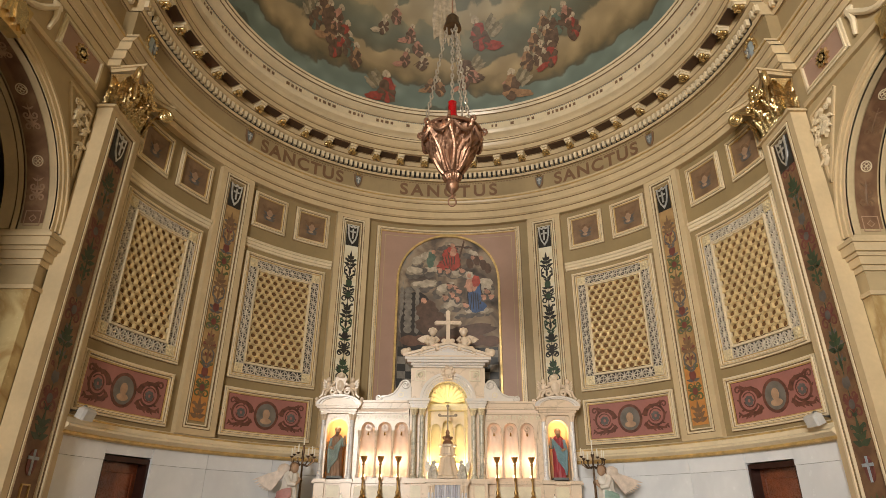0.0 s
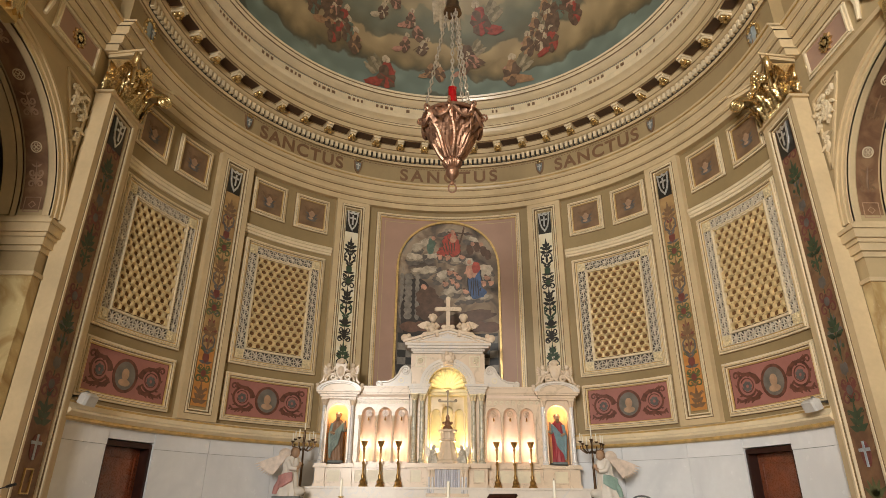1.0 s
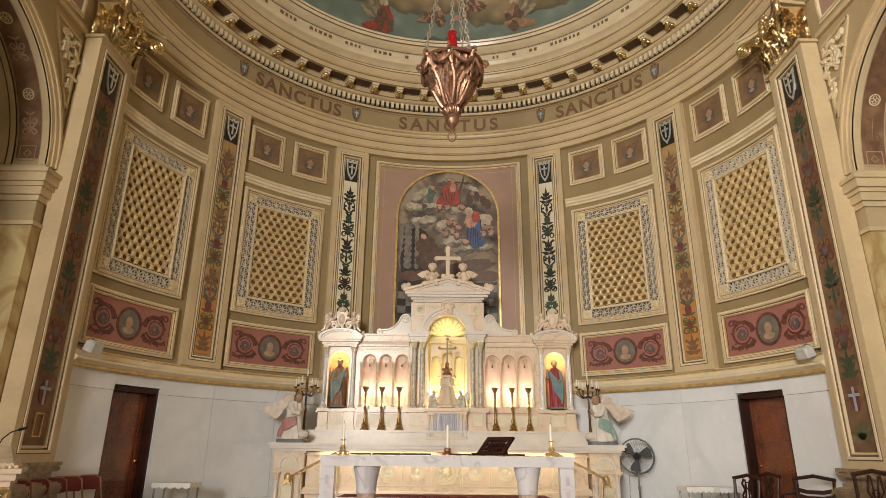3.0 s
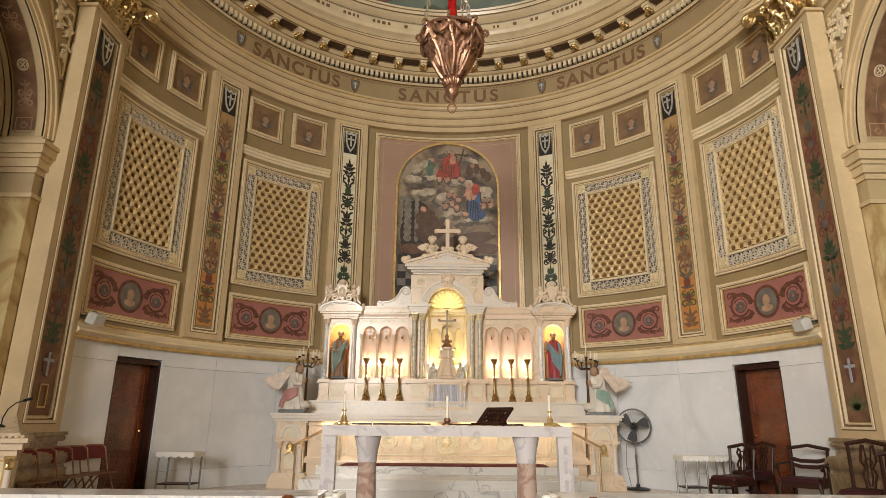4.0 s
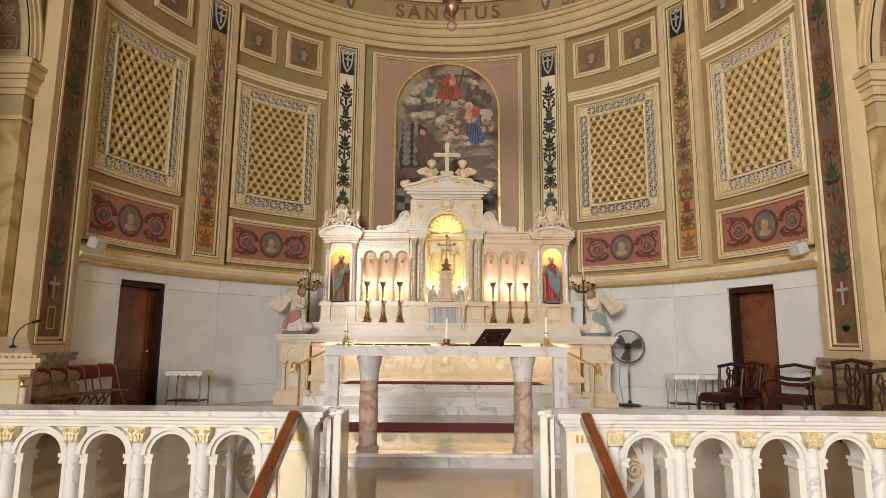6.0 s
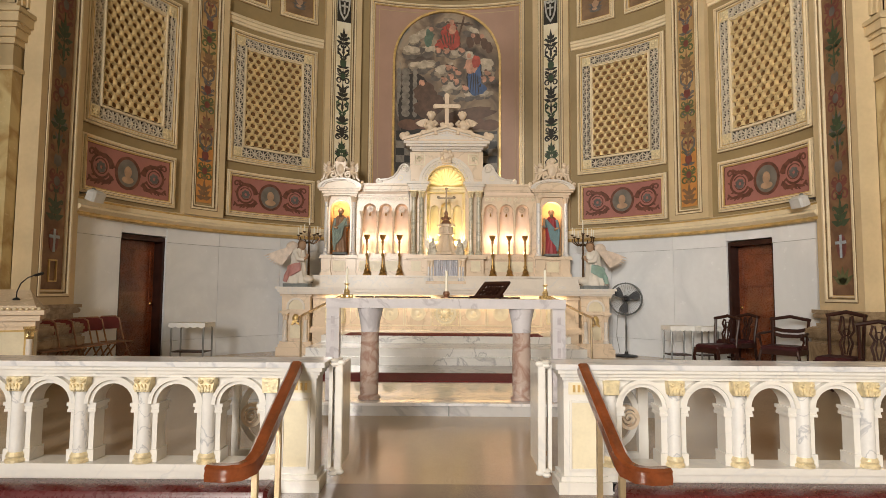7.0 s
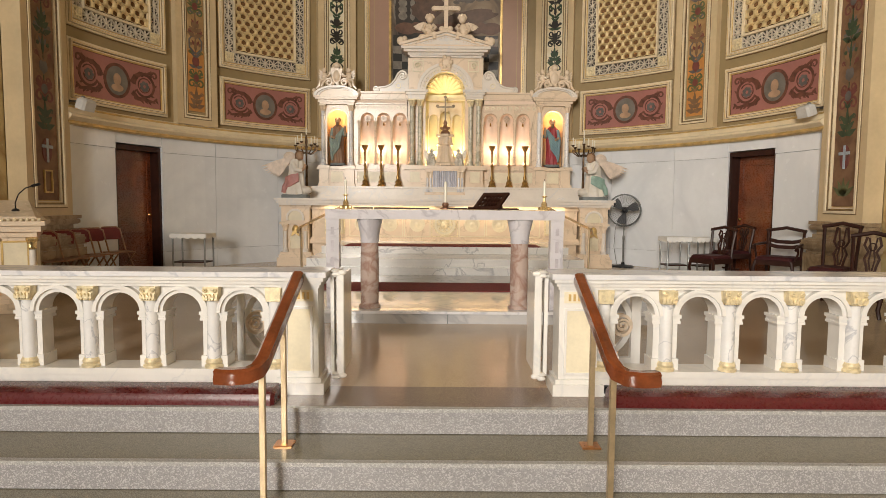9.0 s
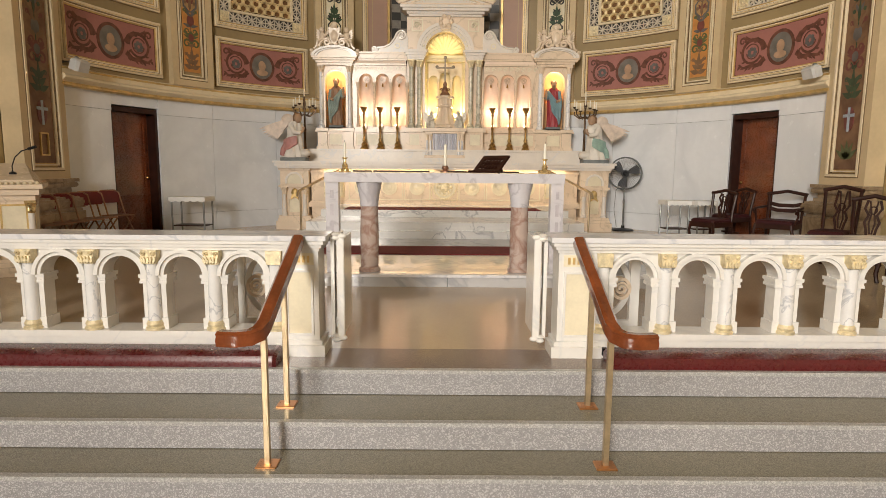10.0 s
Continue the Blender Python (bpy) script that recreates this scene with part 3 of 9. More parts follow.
def curl(cx, cz, r, start, turns, n=18, shrink=0.25):
    return [(cx + r * (1 - (1 - shrink) * i / n) * math.cos(start + turns * 2 * math.pi * i / n),
             cz + r * (1 - (1 - shrink) * i / n) * math.sin(start + turns * 2 * math.pi * i / n)) for i in range(n + 1)]


def leaf(bm, x, z, L, w, ang, y0, y1):
    """A pointed leaf from (x, z) in direction ang."""
    c, s = math.cos(ang), math.sin(ang)
    pts = [(0, 0), (0.3, 0.5), (0.55, 0.42), (0.8, 0.2), (1, 0), (0.8, -0.2), (0.55, -0.42), (0.3, -0.5)]
    return slab(bm, [(x + L * a * c - w * b * s, z + L * a * s + w * b * c) for a, b in pts], y0, y1)


def shield(bm, cx, cz, w, hgt, y0, y1):
    return slab(bm, [(cx - w / 2, cz + hgt * 0.5), (cx - w * 0.2, cz + hgt * 0.42), (cx, cz + hgt * 0.5), (cx + w * 0.2, cz + hgt * 0.42), (cx + w / 2, cz + hgt * 0.5),
                     (cx + w * 0.42, cz), (cx + w * 0.3, cz - hgt * 0.25), (cx, cz - hgt * 0.5), (cx - w * 0.3, cz - hgt * 0.25), (cx - w * 0.42, cz)], y0, y1)


def cross(bm, cx, cz, w, hgt, t, y0, y1):
    box(bm, cx - t / 2, cx + t / 2, y0, y1, cz - hgt / 2, cz + hgt / 2)
    box(bm, cx - w / 2, cx - t / 2, y0, y1, cz + hgt * 0.1, cz + hgt * 0.1 + t)
    box(bm, cx + t / 2, cx + w / 2, y0, y1, cz + hgt * 0.1, cz + hgt * 0.1 + t)
    return bm


def wall_frame(parent, hw, z0, z1, depth=0.07, n=14, R=RW):
    """A moulded picture frame bent to the wall: cream steps with a gilded inner lip."""
    bm = frame_bars(bmesh.new(), -hw, hw, z0, z1, 0.035, -depth * 0.55, 0.02, n)
    frame_bars(bm, -hw + 0.035, hw - 0.035, z0 + 0.035, z1 - 0.035, 0.03, -depth, 0.02, n)
    frame_bars(bm, -hw + 0.065, hw - 0.065, z0 + 0.065, z1 - 0.065, 0.03, -depth * 0.6, 0.02, n)
    part("frame", bend(bm, R), ivory, parent, "moulded ivory frame")
    bm = frame_bars(bmesh.new(), -hw + 0.095, hw - 0.095, z0 + 0.095, z1 - 0.095, 0.02, -depth * 0.4, 0.02, n)
    frame_bars(bm, -hw + 0.046, hw - 0.046, z0 + 0.046, z1 - 0.046, 0.007, -depth - 0.004, -depth + 0.004, n)
    part("gilt_lip", bend(bm, R), goldpaint, parent, "gilded lip")
    # outer bars paint the frame's shadow line, inner ones the glazed steps
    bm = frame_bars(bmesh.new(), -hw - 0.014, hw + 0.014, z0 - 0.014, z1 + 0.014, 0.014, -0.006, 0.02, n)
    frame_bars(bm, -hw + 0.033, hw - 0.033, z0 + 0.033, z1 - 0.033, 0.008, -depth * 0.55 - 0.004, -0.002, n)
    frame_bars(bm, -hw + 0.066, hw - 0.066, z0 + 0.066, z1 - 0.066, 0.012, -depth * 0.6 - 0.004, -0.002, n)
    part("glaze_line", bend(bm, R), glaze_shade, parent, "thin line of brown glaze and painted crease shade")["kind"] = "stuff"


def square_panel(phi):
    ob = thing("framed_painting", "square painted wall panel in a stepped ivory frame", "wall panel", "square painted panels", at_phi(phi))
    wall_frame(ob, 0.43, 7.25, 8.12, n=6)
    part("field", bend(box(bmesh.new(), -0.33, 0.33, -0.012, 0.0, 7.35, 8.02, 6)), panel_brown, ob, "dull brown painted field")
    bm = bmesh.new()
    for s in (-1, 1):
        for q in range(3):
            leaf(bm, -s * 0.04, 7.60 - 0.03 * q, 0.24 - 0.03 * q, 0.07, math.pi / 2 - s * (1.05 + 0.28 * q), -0.017 - 0.001 * q, -0.012)
        leaf(bm, s * 0.14, 7.56, 0.26, 0.06, math.pi / 2 + s * 1.25, -0.021, -0.012)
    part("wing_motif", bend(bm), dull_slate, ob, "dull slate leaf shapes")["kind"] = "stuff"
    bm = slab(bmesh.new(), oval(0, 7.70, 0.080, 0.098), -0.024, -0.012)
    slab(bm, oval(-0.02, 7.575, 0.06, 0.035), -0.022, -0.012)
    part("motif", bend(bm), flesh_tan, ob, "tan oval shape")
    bm = bmesh.new()
    for k in range(7):
        a = 0.15 + k * 0.48
        slab(bm, oval(0.078 * math.cos(a), 7.735 + 0.07 * math.sin(a), 0.036, 0.032, 9), -0.027, -0.012)
    for s in (-1, 1):
        leaf(bm, s * 0.07, 7.76, 0.17, 0.07, math.pi / 2 - s * 0.95, -0.016, -0.012)
    part("motif_cap", bend(bm), brownpaint, ob, "reddish brown tufts")
    return ob


def grille(phi):
    ob = thing("wall_grille", "gilded openwork grille in a star-pattern border and ivory frame", "grille", "apse grilles", at_phi(phi))
    hw, z0, z1 = 0.985, 3.87, 6.61
    wall_frame(ob, hw, z0, z1, 0.09)
    B = 0.195
    ox, oz0, oz1 = 0.866, z0 + 0.119, z1 - 0.119
    lw, l0, l1 = ox - B - 0.05, oz0 + B + 0.05, oz1 - B - 0.05
    part("backing", bend(box(bmesh.new(), -lw, lw, -0.006, 0.0, l0, l1, 12)), backing, ob, "dark brown backing")
    # dark sheet painting depth shade behind the star openings
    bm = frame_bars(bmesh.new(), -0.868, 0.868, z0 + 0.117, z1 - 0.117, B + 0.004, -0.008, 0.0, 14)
    part("border_backing", bend(bm), void_shade, ob, "near-black backing that paints shade into the star voids")
    bm = frame_bars(bmesh.new(), -lw - 0.05, lw + 0.05, l0 - 0.05, l1 + 0.05, 0.022, -0.075, 0.0, 14)
    frame_bars(bm, -lw - 0.028, lw + 0.028, l0 - 0.028, l1 + 0.028, 0.028, -0.05, 0.0, 14)
    part("inner_frame", bend(bm), ivory, ob, "slim ivory inner frame")
    # star border
    bm = bmesh.new()
    y0, y1 = -0.045, -0.012
    frame_bars(bm, -ox, ox, oz0, oz1, 0.014, y0, y1, 14)

    def star(cx, cz, w, hgt):
        for a, b in (((-1, 0), (1, 0)), ((0, -1), (0, 1)), ((-1, -1), (1, 1)), ((-1, 1), (1, -1))):
            ribbon(bm, [(cx + a[0] * w / 2, cz + a[1] * hgt / 2), (cx + b[0] * w / 2, cz + b[1] * hgt / 2)], 0.0170, y0, y1, 1)
        slab(bm, oval(cx, cz, 0.028, 0.028, 8), y0 - 0.004, y1)

    nx, nz = 7, 11
    wx, wz = (2 * ox - 2 * B) / nx, (oz1 - oz0 - 2 * B) / nz
    for i in range(nx):
        for cz in (oz0 + B / 2, oz1 - B / 2):
            star(-ox + B + wx * (i + 0.5), cz, wx, B - 0.01)
            ribbon(bm, [(-ox + B + wx * i, cz - B / 2), (-ox + B + wx * i, cz + B / 2)], 0.012, y0, y1, 1)
    for i in range(nz):
        for cx in (-ox + B / 2, ox - B / 2):
            star(cx, oz0 + B + wz * (i + 0.5), B - 0.01, wz)
            ribbon(bm, [(cx - B / 2, oz0 + B + wz * i), (cx + B / 2, oz0 + B + wz * i)], 0.012, y0, y1, 1)
    part("star_border", bend(bm), star_m, ob, "pale grey openwork border of stars")
    # honeycomb basket work: a sloping rim round every hole
    bm = bmesh.new()
    cols, rows = 7, 16
    px, pz = 2 * lw / cols, (l1 - l0) / rows
    for j in range(rows):
        for i in range(cols + (j % 2)):
            cx = -lw + px * (i + (0.5 if j % 2 == 0 else 0.0))
            cz = l0 + pz * (j + 0.5)
            hexo = [(px * 0.5, pz * 0.33), (0, pz * 0.67), (-px * 0.5, pz * 0.33), (-px * 0.5, -pz * 0.33), (0, -pz * 0.67), (px * 0.5, -pz * 0.33)]
            hexi = [(px * 0.35, pz * 0.24), (px * 0.02, pz * 0.48), (-px * 0.33, pz * 0.24), (-px * 0.35, -pz * 0.22), (-px * 0.02, -pz * 0.42), (px * 0.33, -pz * 0.22)]
            hexb = [(a * 0.86, b * 0.8 + pz * 0.03) for a, b in hexi]
            V = []
            for poly, y in ((hexo, -0.052), (hexi, -0.044), (hexb, -0.004)):
                V.append([bm.verts.new((min(lw + 0.004, max(-lw - 0.004, cx + a)), y - (0.018 if (k % 3 == 1 and y < -0.05) else 0), min(l1 + 0.004, max(l0 - 0.004, cz + b)))) for k, (a, b) in enumerate(poly)])
            for r in range(2):
                for k in range(6):
                    bm.faces.new((V[r][k], V[r][(k + 1) % 6], V[r + 1][(k + 1) % 6], V[r + 1][k]))
    part("lattice", bend(bm), lattice_m, ob, "gold basket-weave lattice")
    for cx in (-0.768, 0.768):
        for cz in (z0 + 0.217, z1 - 0.217):
            bm = box(bmesh.new(), cx - 0.095, cx + 0.095, -0.045, -0.01, cz - 0.095, cz + 0.095)
            for k in range(8):
                leaf(bm, cx, cz, 0.085, 0.05, k * math.pi / 4, -0.065, -0.045)
            ball(bm, (cx, -0.06, cz), 0.026, u=8, v=6)
            part("rosette", bend(bm), pale_gilt, ob, "pale gilt corner rosette")
    return ob


medallion_m = mat("medallion_grey_paint", (0.16, 0.145, 0.125), 0.55, var=0.25, scale=8)


scroll_m = mat("scroll_red_brown_paint", (0.135, 0.05, 0.032), 0.55, var=0.45, scale=9)


def scroll_panel(phi):
    ob = thing("framed_mural", "oblong rose-red painted panel with scrollwork round an oval medallion", "wall panel", "rose scroll panels", at_phi(phi))
    wall_frame(ob, 0.985, 2.76, 3.69, 0.08)
    part("field", bend(box(bmesh.new(), -0.88, 0.88, -0.012, 0.0, 2.86, 3.59, 14)), pink, ob, "rose-red painted field")
    cz = 3.225
    bm = ring_slab(bmesh.new(), 0, cz, 0.265, 0.285, 0.05, -0.02, -0.011)
    for s in (-1, 1):
        def sx(L):
            return [(s * x, z) for x, z in L]
        ribbon(bm, sx(curl(0.55, cz + 0.01, 0.20, math.pi, -0.93, 22, 0.9)), 0.052, -0.0175, -0.011, 0.7)
        ribbon(bm, sx(curl(0.55, cz + 0.01, 0.135, 0.5, 0.9, 16, 0.8)), 0.022, -0.0172, -0.011, 0.7)
        ribbon(bm, sx(curl(0.75, cz + 0.21, 0.07, 3.6, -1.15, 14, 0.3)), 0.045, -0.0176, -0.011)
        ribbon(bm, sx([(0.29, cz + 0.03), (0.36, cz + 0.15), (0.46, cz + 0.21), (0.60, cz + 0.22), (0.70, cz + 0.28)]), 0.075, -0.0165, -0.011)
        ribbon(bm, sx([(0.30, cz - 0.13), (0.42, cz - 0.22), (0.58, cz - 0.22), (0.72, cz - 0.24), (0.80, cz - 0.17)]), 0.085, -0.0165, -0.011)
        for q in range(7):
            t = q / 6
            leaf(bm, s * (0.33 + 0.44 * t), cz - 0.19 - 0.045 * math.sin(t * 3), 0.085, 0.04, (-0.9 + 0.3 * (q % 2)) if s > 0 else math.pi + 0.9 - 0.3 * (q % 2), -0.0169 - 0.0002 * q, -0.011)
            leaf(bm, s * (0.31 + 0.34 * t), cz + 0.09 + 0.13 * t, 0.085, 0.04, (1.1 - 0.5 * (q % 2)) if s > 0 else math.pi - 1.1 + 0.5 * (q % 2), -0.0168 - 0.0002 * q, -0.011)
            a = q * 0.9
            leaf(bm, s * (0.55 + 0.20 * math.cos(a)), cz + 0.01 + 0.20 * math.sin(a), 0.07, 0.035, a + 0.8 if s > 0 else math.pi - a - 0.8, -0.0166, -0.011)
    part("scrollwork", bend(bm), scroll_m, ob, "dark red-brown scrollwork")["kind"] = "stuff"
    bm = bmesh.new()
    for s in (-1, 1):
        for q in range(7):
            a = q * 0.9
            slab(bm, oval(s * 0.55 + 0.06 * math.cos(a), cz + 0.06 * math.sin(a), 0.036, 0.032, 8), -0.019 - 0.0004 * q, -0.011)
    part("flower_cluster", bend(bm), dull_slate, ob, "slate flower shapes")["kind"] = "stuff"
    part("field_line", bend(frame_bars(bmesh.new(), -0.875, 0.875, 2.865, 3.585, 0.016, -0.015, -0.011, 14)), scroll_m, ob, "dark edge line")
    part("medallion", bend(slab(bmesh.new(), oval(0, cz, 0.218, 0.238, 24), -0.0165, -0.011)), medallion_m, ob, "dark brown oval medallion")
    bm = slab(bmesh.new(), oval(0, cz + 0.02, 0.075, 0.10), -0.024, -0.011)
    slab(bm, oval(0, cz - 0.115, 0.12, 0.06), -0.022, -0.011)
    part("motif", bend(bm), flesh_tan, ob, "plain tan oval shapes")
    return ob


def ornament(ob, z0, z1, mats, hw=0.15, y=-0.02, wrap=True, seed=1):
    """Climbing painted ornament on a strip: leaves, curls and buds in turn, each colour its own mesh."""
    rnd = random.Random(seed)
    bms = [bmesh.new() for _ in mats]
    z, k = z0, 0
    while z < z1 - 0.2:
        a, b = bms[k % len(bms)], bms[(k + 1) % len(bms)]
        kind = k % 4
        if kind == 0:
            for s in (-1, 1):
                for q in range(3):
                    leaf(a, 0, z + 0.08 * q, hw * (1.12 - 0.15 * q), 0.085, math.pi / 2 - s * (1.2 - 0.25 * q), y - 0.004, y)
            leaf(a, 0, z + 0.1, 0.3, 0.07, math.pi / 2, y - 0.005, y)
            z += 0.30
        elif kind == 1:
            for s in (-1, 1):
                ribbon(a, [(s * px, pz) for px, pz in curl(hw * 0.52, z + 0.14, hw * 0.5, math.pi, -1.2)], 0.044, y - 0.004, y)
                ribbon(a, [(s * px, pz) for px, pz in curl(hw * 0.45, z + 0.36, hw * 0.42, math.pi, 1.2)], 0.04, y - 0.004, y)
                leaf(a, s * 0.02, z + 0.24, hw * 0.9, 0.045, math.pi / 2 - s * 1.2, y - 0.0045, y)
            slab(b, oval(0, z + 0.25, hw * 0.35, 0.07, 12), y - 0.006, y)
            z += 0.42
        elif kind == 2:
            slab(a, oval(0, z + 0.13, hw * 0.45, 0.11, 12), y - 0.004, y)
            for s in (-1, 1):
                leaf(b, 0, z + 0.02, hw * 0.95, 0.06, math.pi / 2 - s * 1.3, y - 0.005, y)
                leaf(b, 0, z + 0.2, hw * 0.8, 0.05, math.pi / 2 - s * 0.8, y - 0.005, y)
            z += 0.27
        else:
            for s in (-1, 1):
                ribbon(a, [(s * hw * 0.1, z), (s * hw * 0.75, z + 0.1), (s * hw * 0.8, z + 0.24), (s * hw * 0.3, z + 0.34), (s * hw * 0.1, z + 0.28)], 0.044, y - 0.004, y)
                slab(b, oval(s * hw * 0.55, z + 0.17, 0.03, 0.03, 8), y - 0.006, y)
            leaf(b, 0, z + 0.02, 0.3, 0.06, math.pi / 2, y - 0.005, y)
            z += 0.31
        k += 1
    for i in range(int((z1 - z0) / 0.19)):
        zz, c = z0 + 0.19 * i, bms[(i // 3) % len(bms)]
        for q in (-1, 1):
            leaf(c, q * 0.015, zz, hw * (0.95 if i % 2 else 0.7), 0.05, math.pi / 2 - q * (1.0 if i % 2 else 0.55), y - 0.0036, y)
            if i % 2:
                ribbon(c, [(q * a, b) for a, b in curl(hw * 0.72, zz + 0.06, hw * 0.22, math.pi, -1.1, 9)], 0.02, y - 0.0037, y)
    ribbon(bms[0], [(0, z0), (0, z1 - 0.15)], 0.016, y - 0.0032, y, 1)
    for bm, m in zip(bms, mats):
        part("painted_ornament", bend(bm, RP) if wrap else bm, m, ob)["kind"] = "stuff"


def pilaster(phi, strip, mats, seed, label):
    ob = thing("pilaster", label, "pilaster", "apse pilasters", at_phi(phi))
    hw, z0, z1 = 0.415, 2.68, 8.25
    bm = bmesh.new()
    box(bm, -hw, -0.275, 0.0, 0.16, z0, z1, 2)
    box(bm, 0.275, hw, 0.0, 0.16, z0, z1, 2)
    box(bm, -0.275, 0.275, 0.0, 0.16, z0, 2.80, 4)
    box(bm, -0.275, 0.275, 0.0, 0.16, 8.14, z1, 4)
    part("shaft", bend(bm, RP), cream, ob, "cream plaster shaft")
    bm = frame_bars(bmesh.new(), -0.275, 0.275, 2.80, 8.14, 0.03, -0.012, 0.10, 4)
    frame_bars(bm, -0.215, 0.215, 2.86, 8.08, 0.02, 0.012, 0.10, 4)
    part("moulding", bend(bm, RP), ivory, ob, "ivory bead")
    # brown lines beside the beads: glaze plus painted crease shade
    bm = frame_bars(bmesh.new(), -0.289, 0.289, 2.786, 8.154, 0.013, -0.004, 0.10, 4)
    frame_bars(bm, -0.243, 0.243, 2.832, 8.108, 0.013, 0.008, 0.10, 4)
    part("glaze_line", bend(bm, RP), glaze_shade, ob, "thin line of brown glaze and painted crease shade")["kind"] = "stuff"
    part("recess", bend(box(bmesh.new(), -0.245, 0.245, 0.045, 0.12, 2.83, 8.11, 4), RP), olive, ob, "olive recess")
    part("strip", bend(box(bmesh.new(), -0.165, 0.165, 0.03, 0.05, 2.93, 8.0, 4), RP), strip, ob, "painted strip")
    if strip == strip_tan:
        part("strip_foot", bend(box(bmesh.new(), -0.164, 0.164, 0.0295, 0.03, 2.94, 4.05, 4), RP), MATS.get("orange_strip") or mat("orange_strip", (0.52, 0.23, 0.06), 0.55, var=0.15), ob, "orange painted foot of the strip")
    ornament(ob, 3.0, 7.35, mats, 0.162, 0.0293, True, seed)
    part("shield_ground", bend(box(bmesh.new(), -0.16, 0.16, 0.022, 0.03, 7.42, 7.98, 3), RP), blackpaint, ob, "dark ground")
    part("shield", bend(shield(bmesh.new(), 0, 7.72, 0.29, 0.54, 0.010, 0.022), RP), silver, ob, "silver shield")
    part("shield_field", bend(shield(bmesh.new(), 0, 7.72, 0.20, 0.40, 0.004, 0.010), RP), blackpaint, ob, "dark shield field")
    part("cross", bend(cross(bmesh.new(), 0, 7.74, 0.15, 0.27, 0.04, -0.003, 0.004), RP), silver, ob, "silver cross")
    return ob


def string_course(a, b):
    fixed("trim_string", arc_prof([(RW + 0.02, 6.72), (RW - 0.03, 6.73), (RW - 0.03, 6.78), (RW - 0.055, 6.79), (RW - 0.055, 6.85), (RW - 0.08, 6.86), (RW - 0.08, 6.90), (RW - 0.05, 6.93), (RW + 0.02, 6.94)], a, b, 12), ivory,
          "stepped ivory string course", "moulding")


BAYS = (-71.2, -40.5, 40.5, 71.2)
src_sq = src_gr = src_sc = None
for bay in BAYS:
    for d in (-5.45, 5.45):
        src_sq = copy_thing(src_sq, at_phi(bay + d)) if src_sq else square_panel(bay + d)
    src_gr = copy_thing(src_gr, at_phi(bay)) if src_gr else grille(bay)
    src_sc = copy_thing(src_sc, at_phi(bay)) if src_sc else scroll_panel(bay)
    string_course(bay - 11.2, bay + 11.2)
a = pilaster(-24.8, strip_light, [blackpaint, dark_green, blackpaint], 1, "cream pilaster with a pale mosaic strip of dark foliage")
copy_thing(a, at_phi(24.8))
a = pilaster(-55.6, strip_tan, [brownpaint, olive_green, maroon, dull_slate], 2, "cream pilaster with a tan painted strip of green and red foliage")
copy_thing(a, at_phi(55.6))

# central bay: rose field, arched altarpiece
ob = thing("altarpiece", "arched altar painting of clouds and robed shapes in a gilt frame", "painting", "", at_phi(0))
AW, SZ = 1.26, 6.70


def arch_shape(w, z0, zs, n=24):
    return [(w, z0)] + [(w * math.cos(a), zs + w * math.sin(a)) for a in np.linspace(0, math.pi, n)] + [(-w, z0)]


def arch_fill(bm, w, z0, zs, y):
    """An arched sheet cut into upright strips, so that it can be bent."""
    xs = [w * math.sin(a) for a in np.linspace(-math.pi / 2, math.pi / 2, 25)]
    tops = [zs + math.sqrt(max(0.0, w * w - x * x)) for x in xs]
    lo = [bm.verts.new((x, y, z0)) for x in xs]
    hi = [bm.verts.new((x, y, z)) for x, z in zip(xs, tops)]
    for i in range(24):
        bm.faces.new((lo[i], lo[i + 1], hi[i + 1], hi[i]))
    return bm


def arch_ring(bm, w, t, z0, zs, y0, y1):
    o, i = arch_shape(w, z0, zs), arch_shape(w - t, z0, zs)
    V = [[bm.verts.new((x, y, z)) for x, z in p] for p, y in ((o, y1), (o, y0), (i, y0), (i, y1))]
    for a in range(3):
        for k in range(len(o) - 1):
            bm.faces.new((V[a][k], V[a][k + 1], V[a + 1][k + 1], V[a + 1][k]))
    return bm


part("canvas", bend(arch_fill(bmesh.new(), AW, 3.2, SZ, -0.03)), canvas_m, ob, "painted canvas of brown and grey clouds")
part("frame", bend(arch_ring(bmesh.new(), AW + 0.035, 0.05, 3.2, SZ, -0.085, 0.0)), goldpaint, ob, "slim gilded arched frame")
def tone(name, c):
    return mat(name, c, 0.5, var=0.4, scale=7)


PAINT = {"cloud_light": tone("painting_pale_cloud", (0.44, 0.37, 0.28)), "cloud_mid": tone("painting_mid_cloud", (0.27, 0.22, 0.16)), "cloud_dark": tone("painting_dark_cloud", (0.115, 0.095, 0.08)), "sky_blue": tone("painting_grey_blue", (0.15, 0.165, 0.165)),
         "red": tone("painting_red", (0.36, 0.06, 0.04)), "rose": tone("painting_rose", (0.46, 0.24, 0.16)), "blue": tone("painting_blue", (0.05, 0.095, 0.21)), "green": tone("painting_green", (0.10, 0.15, 0.11)),
         "brown": tone("painting_brown", (0.10, 0.055, 0.035)), "black": tone("painting_black", (0.03, 0.022, 0.018)), "column": tone("painting_grey_column", (0.20, 0.175, 0.145)), "floor": tone("painting_red_floor", (0.13, 0.065, 0.04))}
PB = {k: bmesh.new() for k in PAINT}
layer = 0


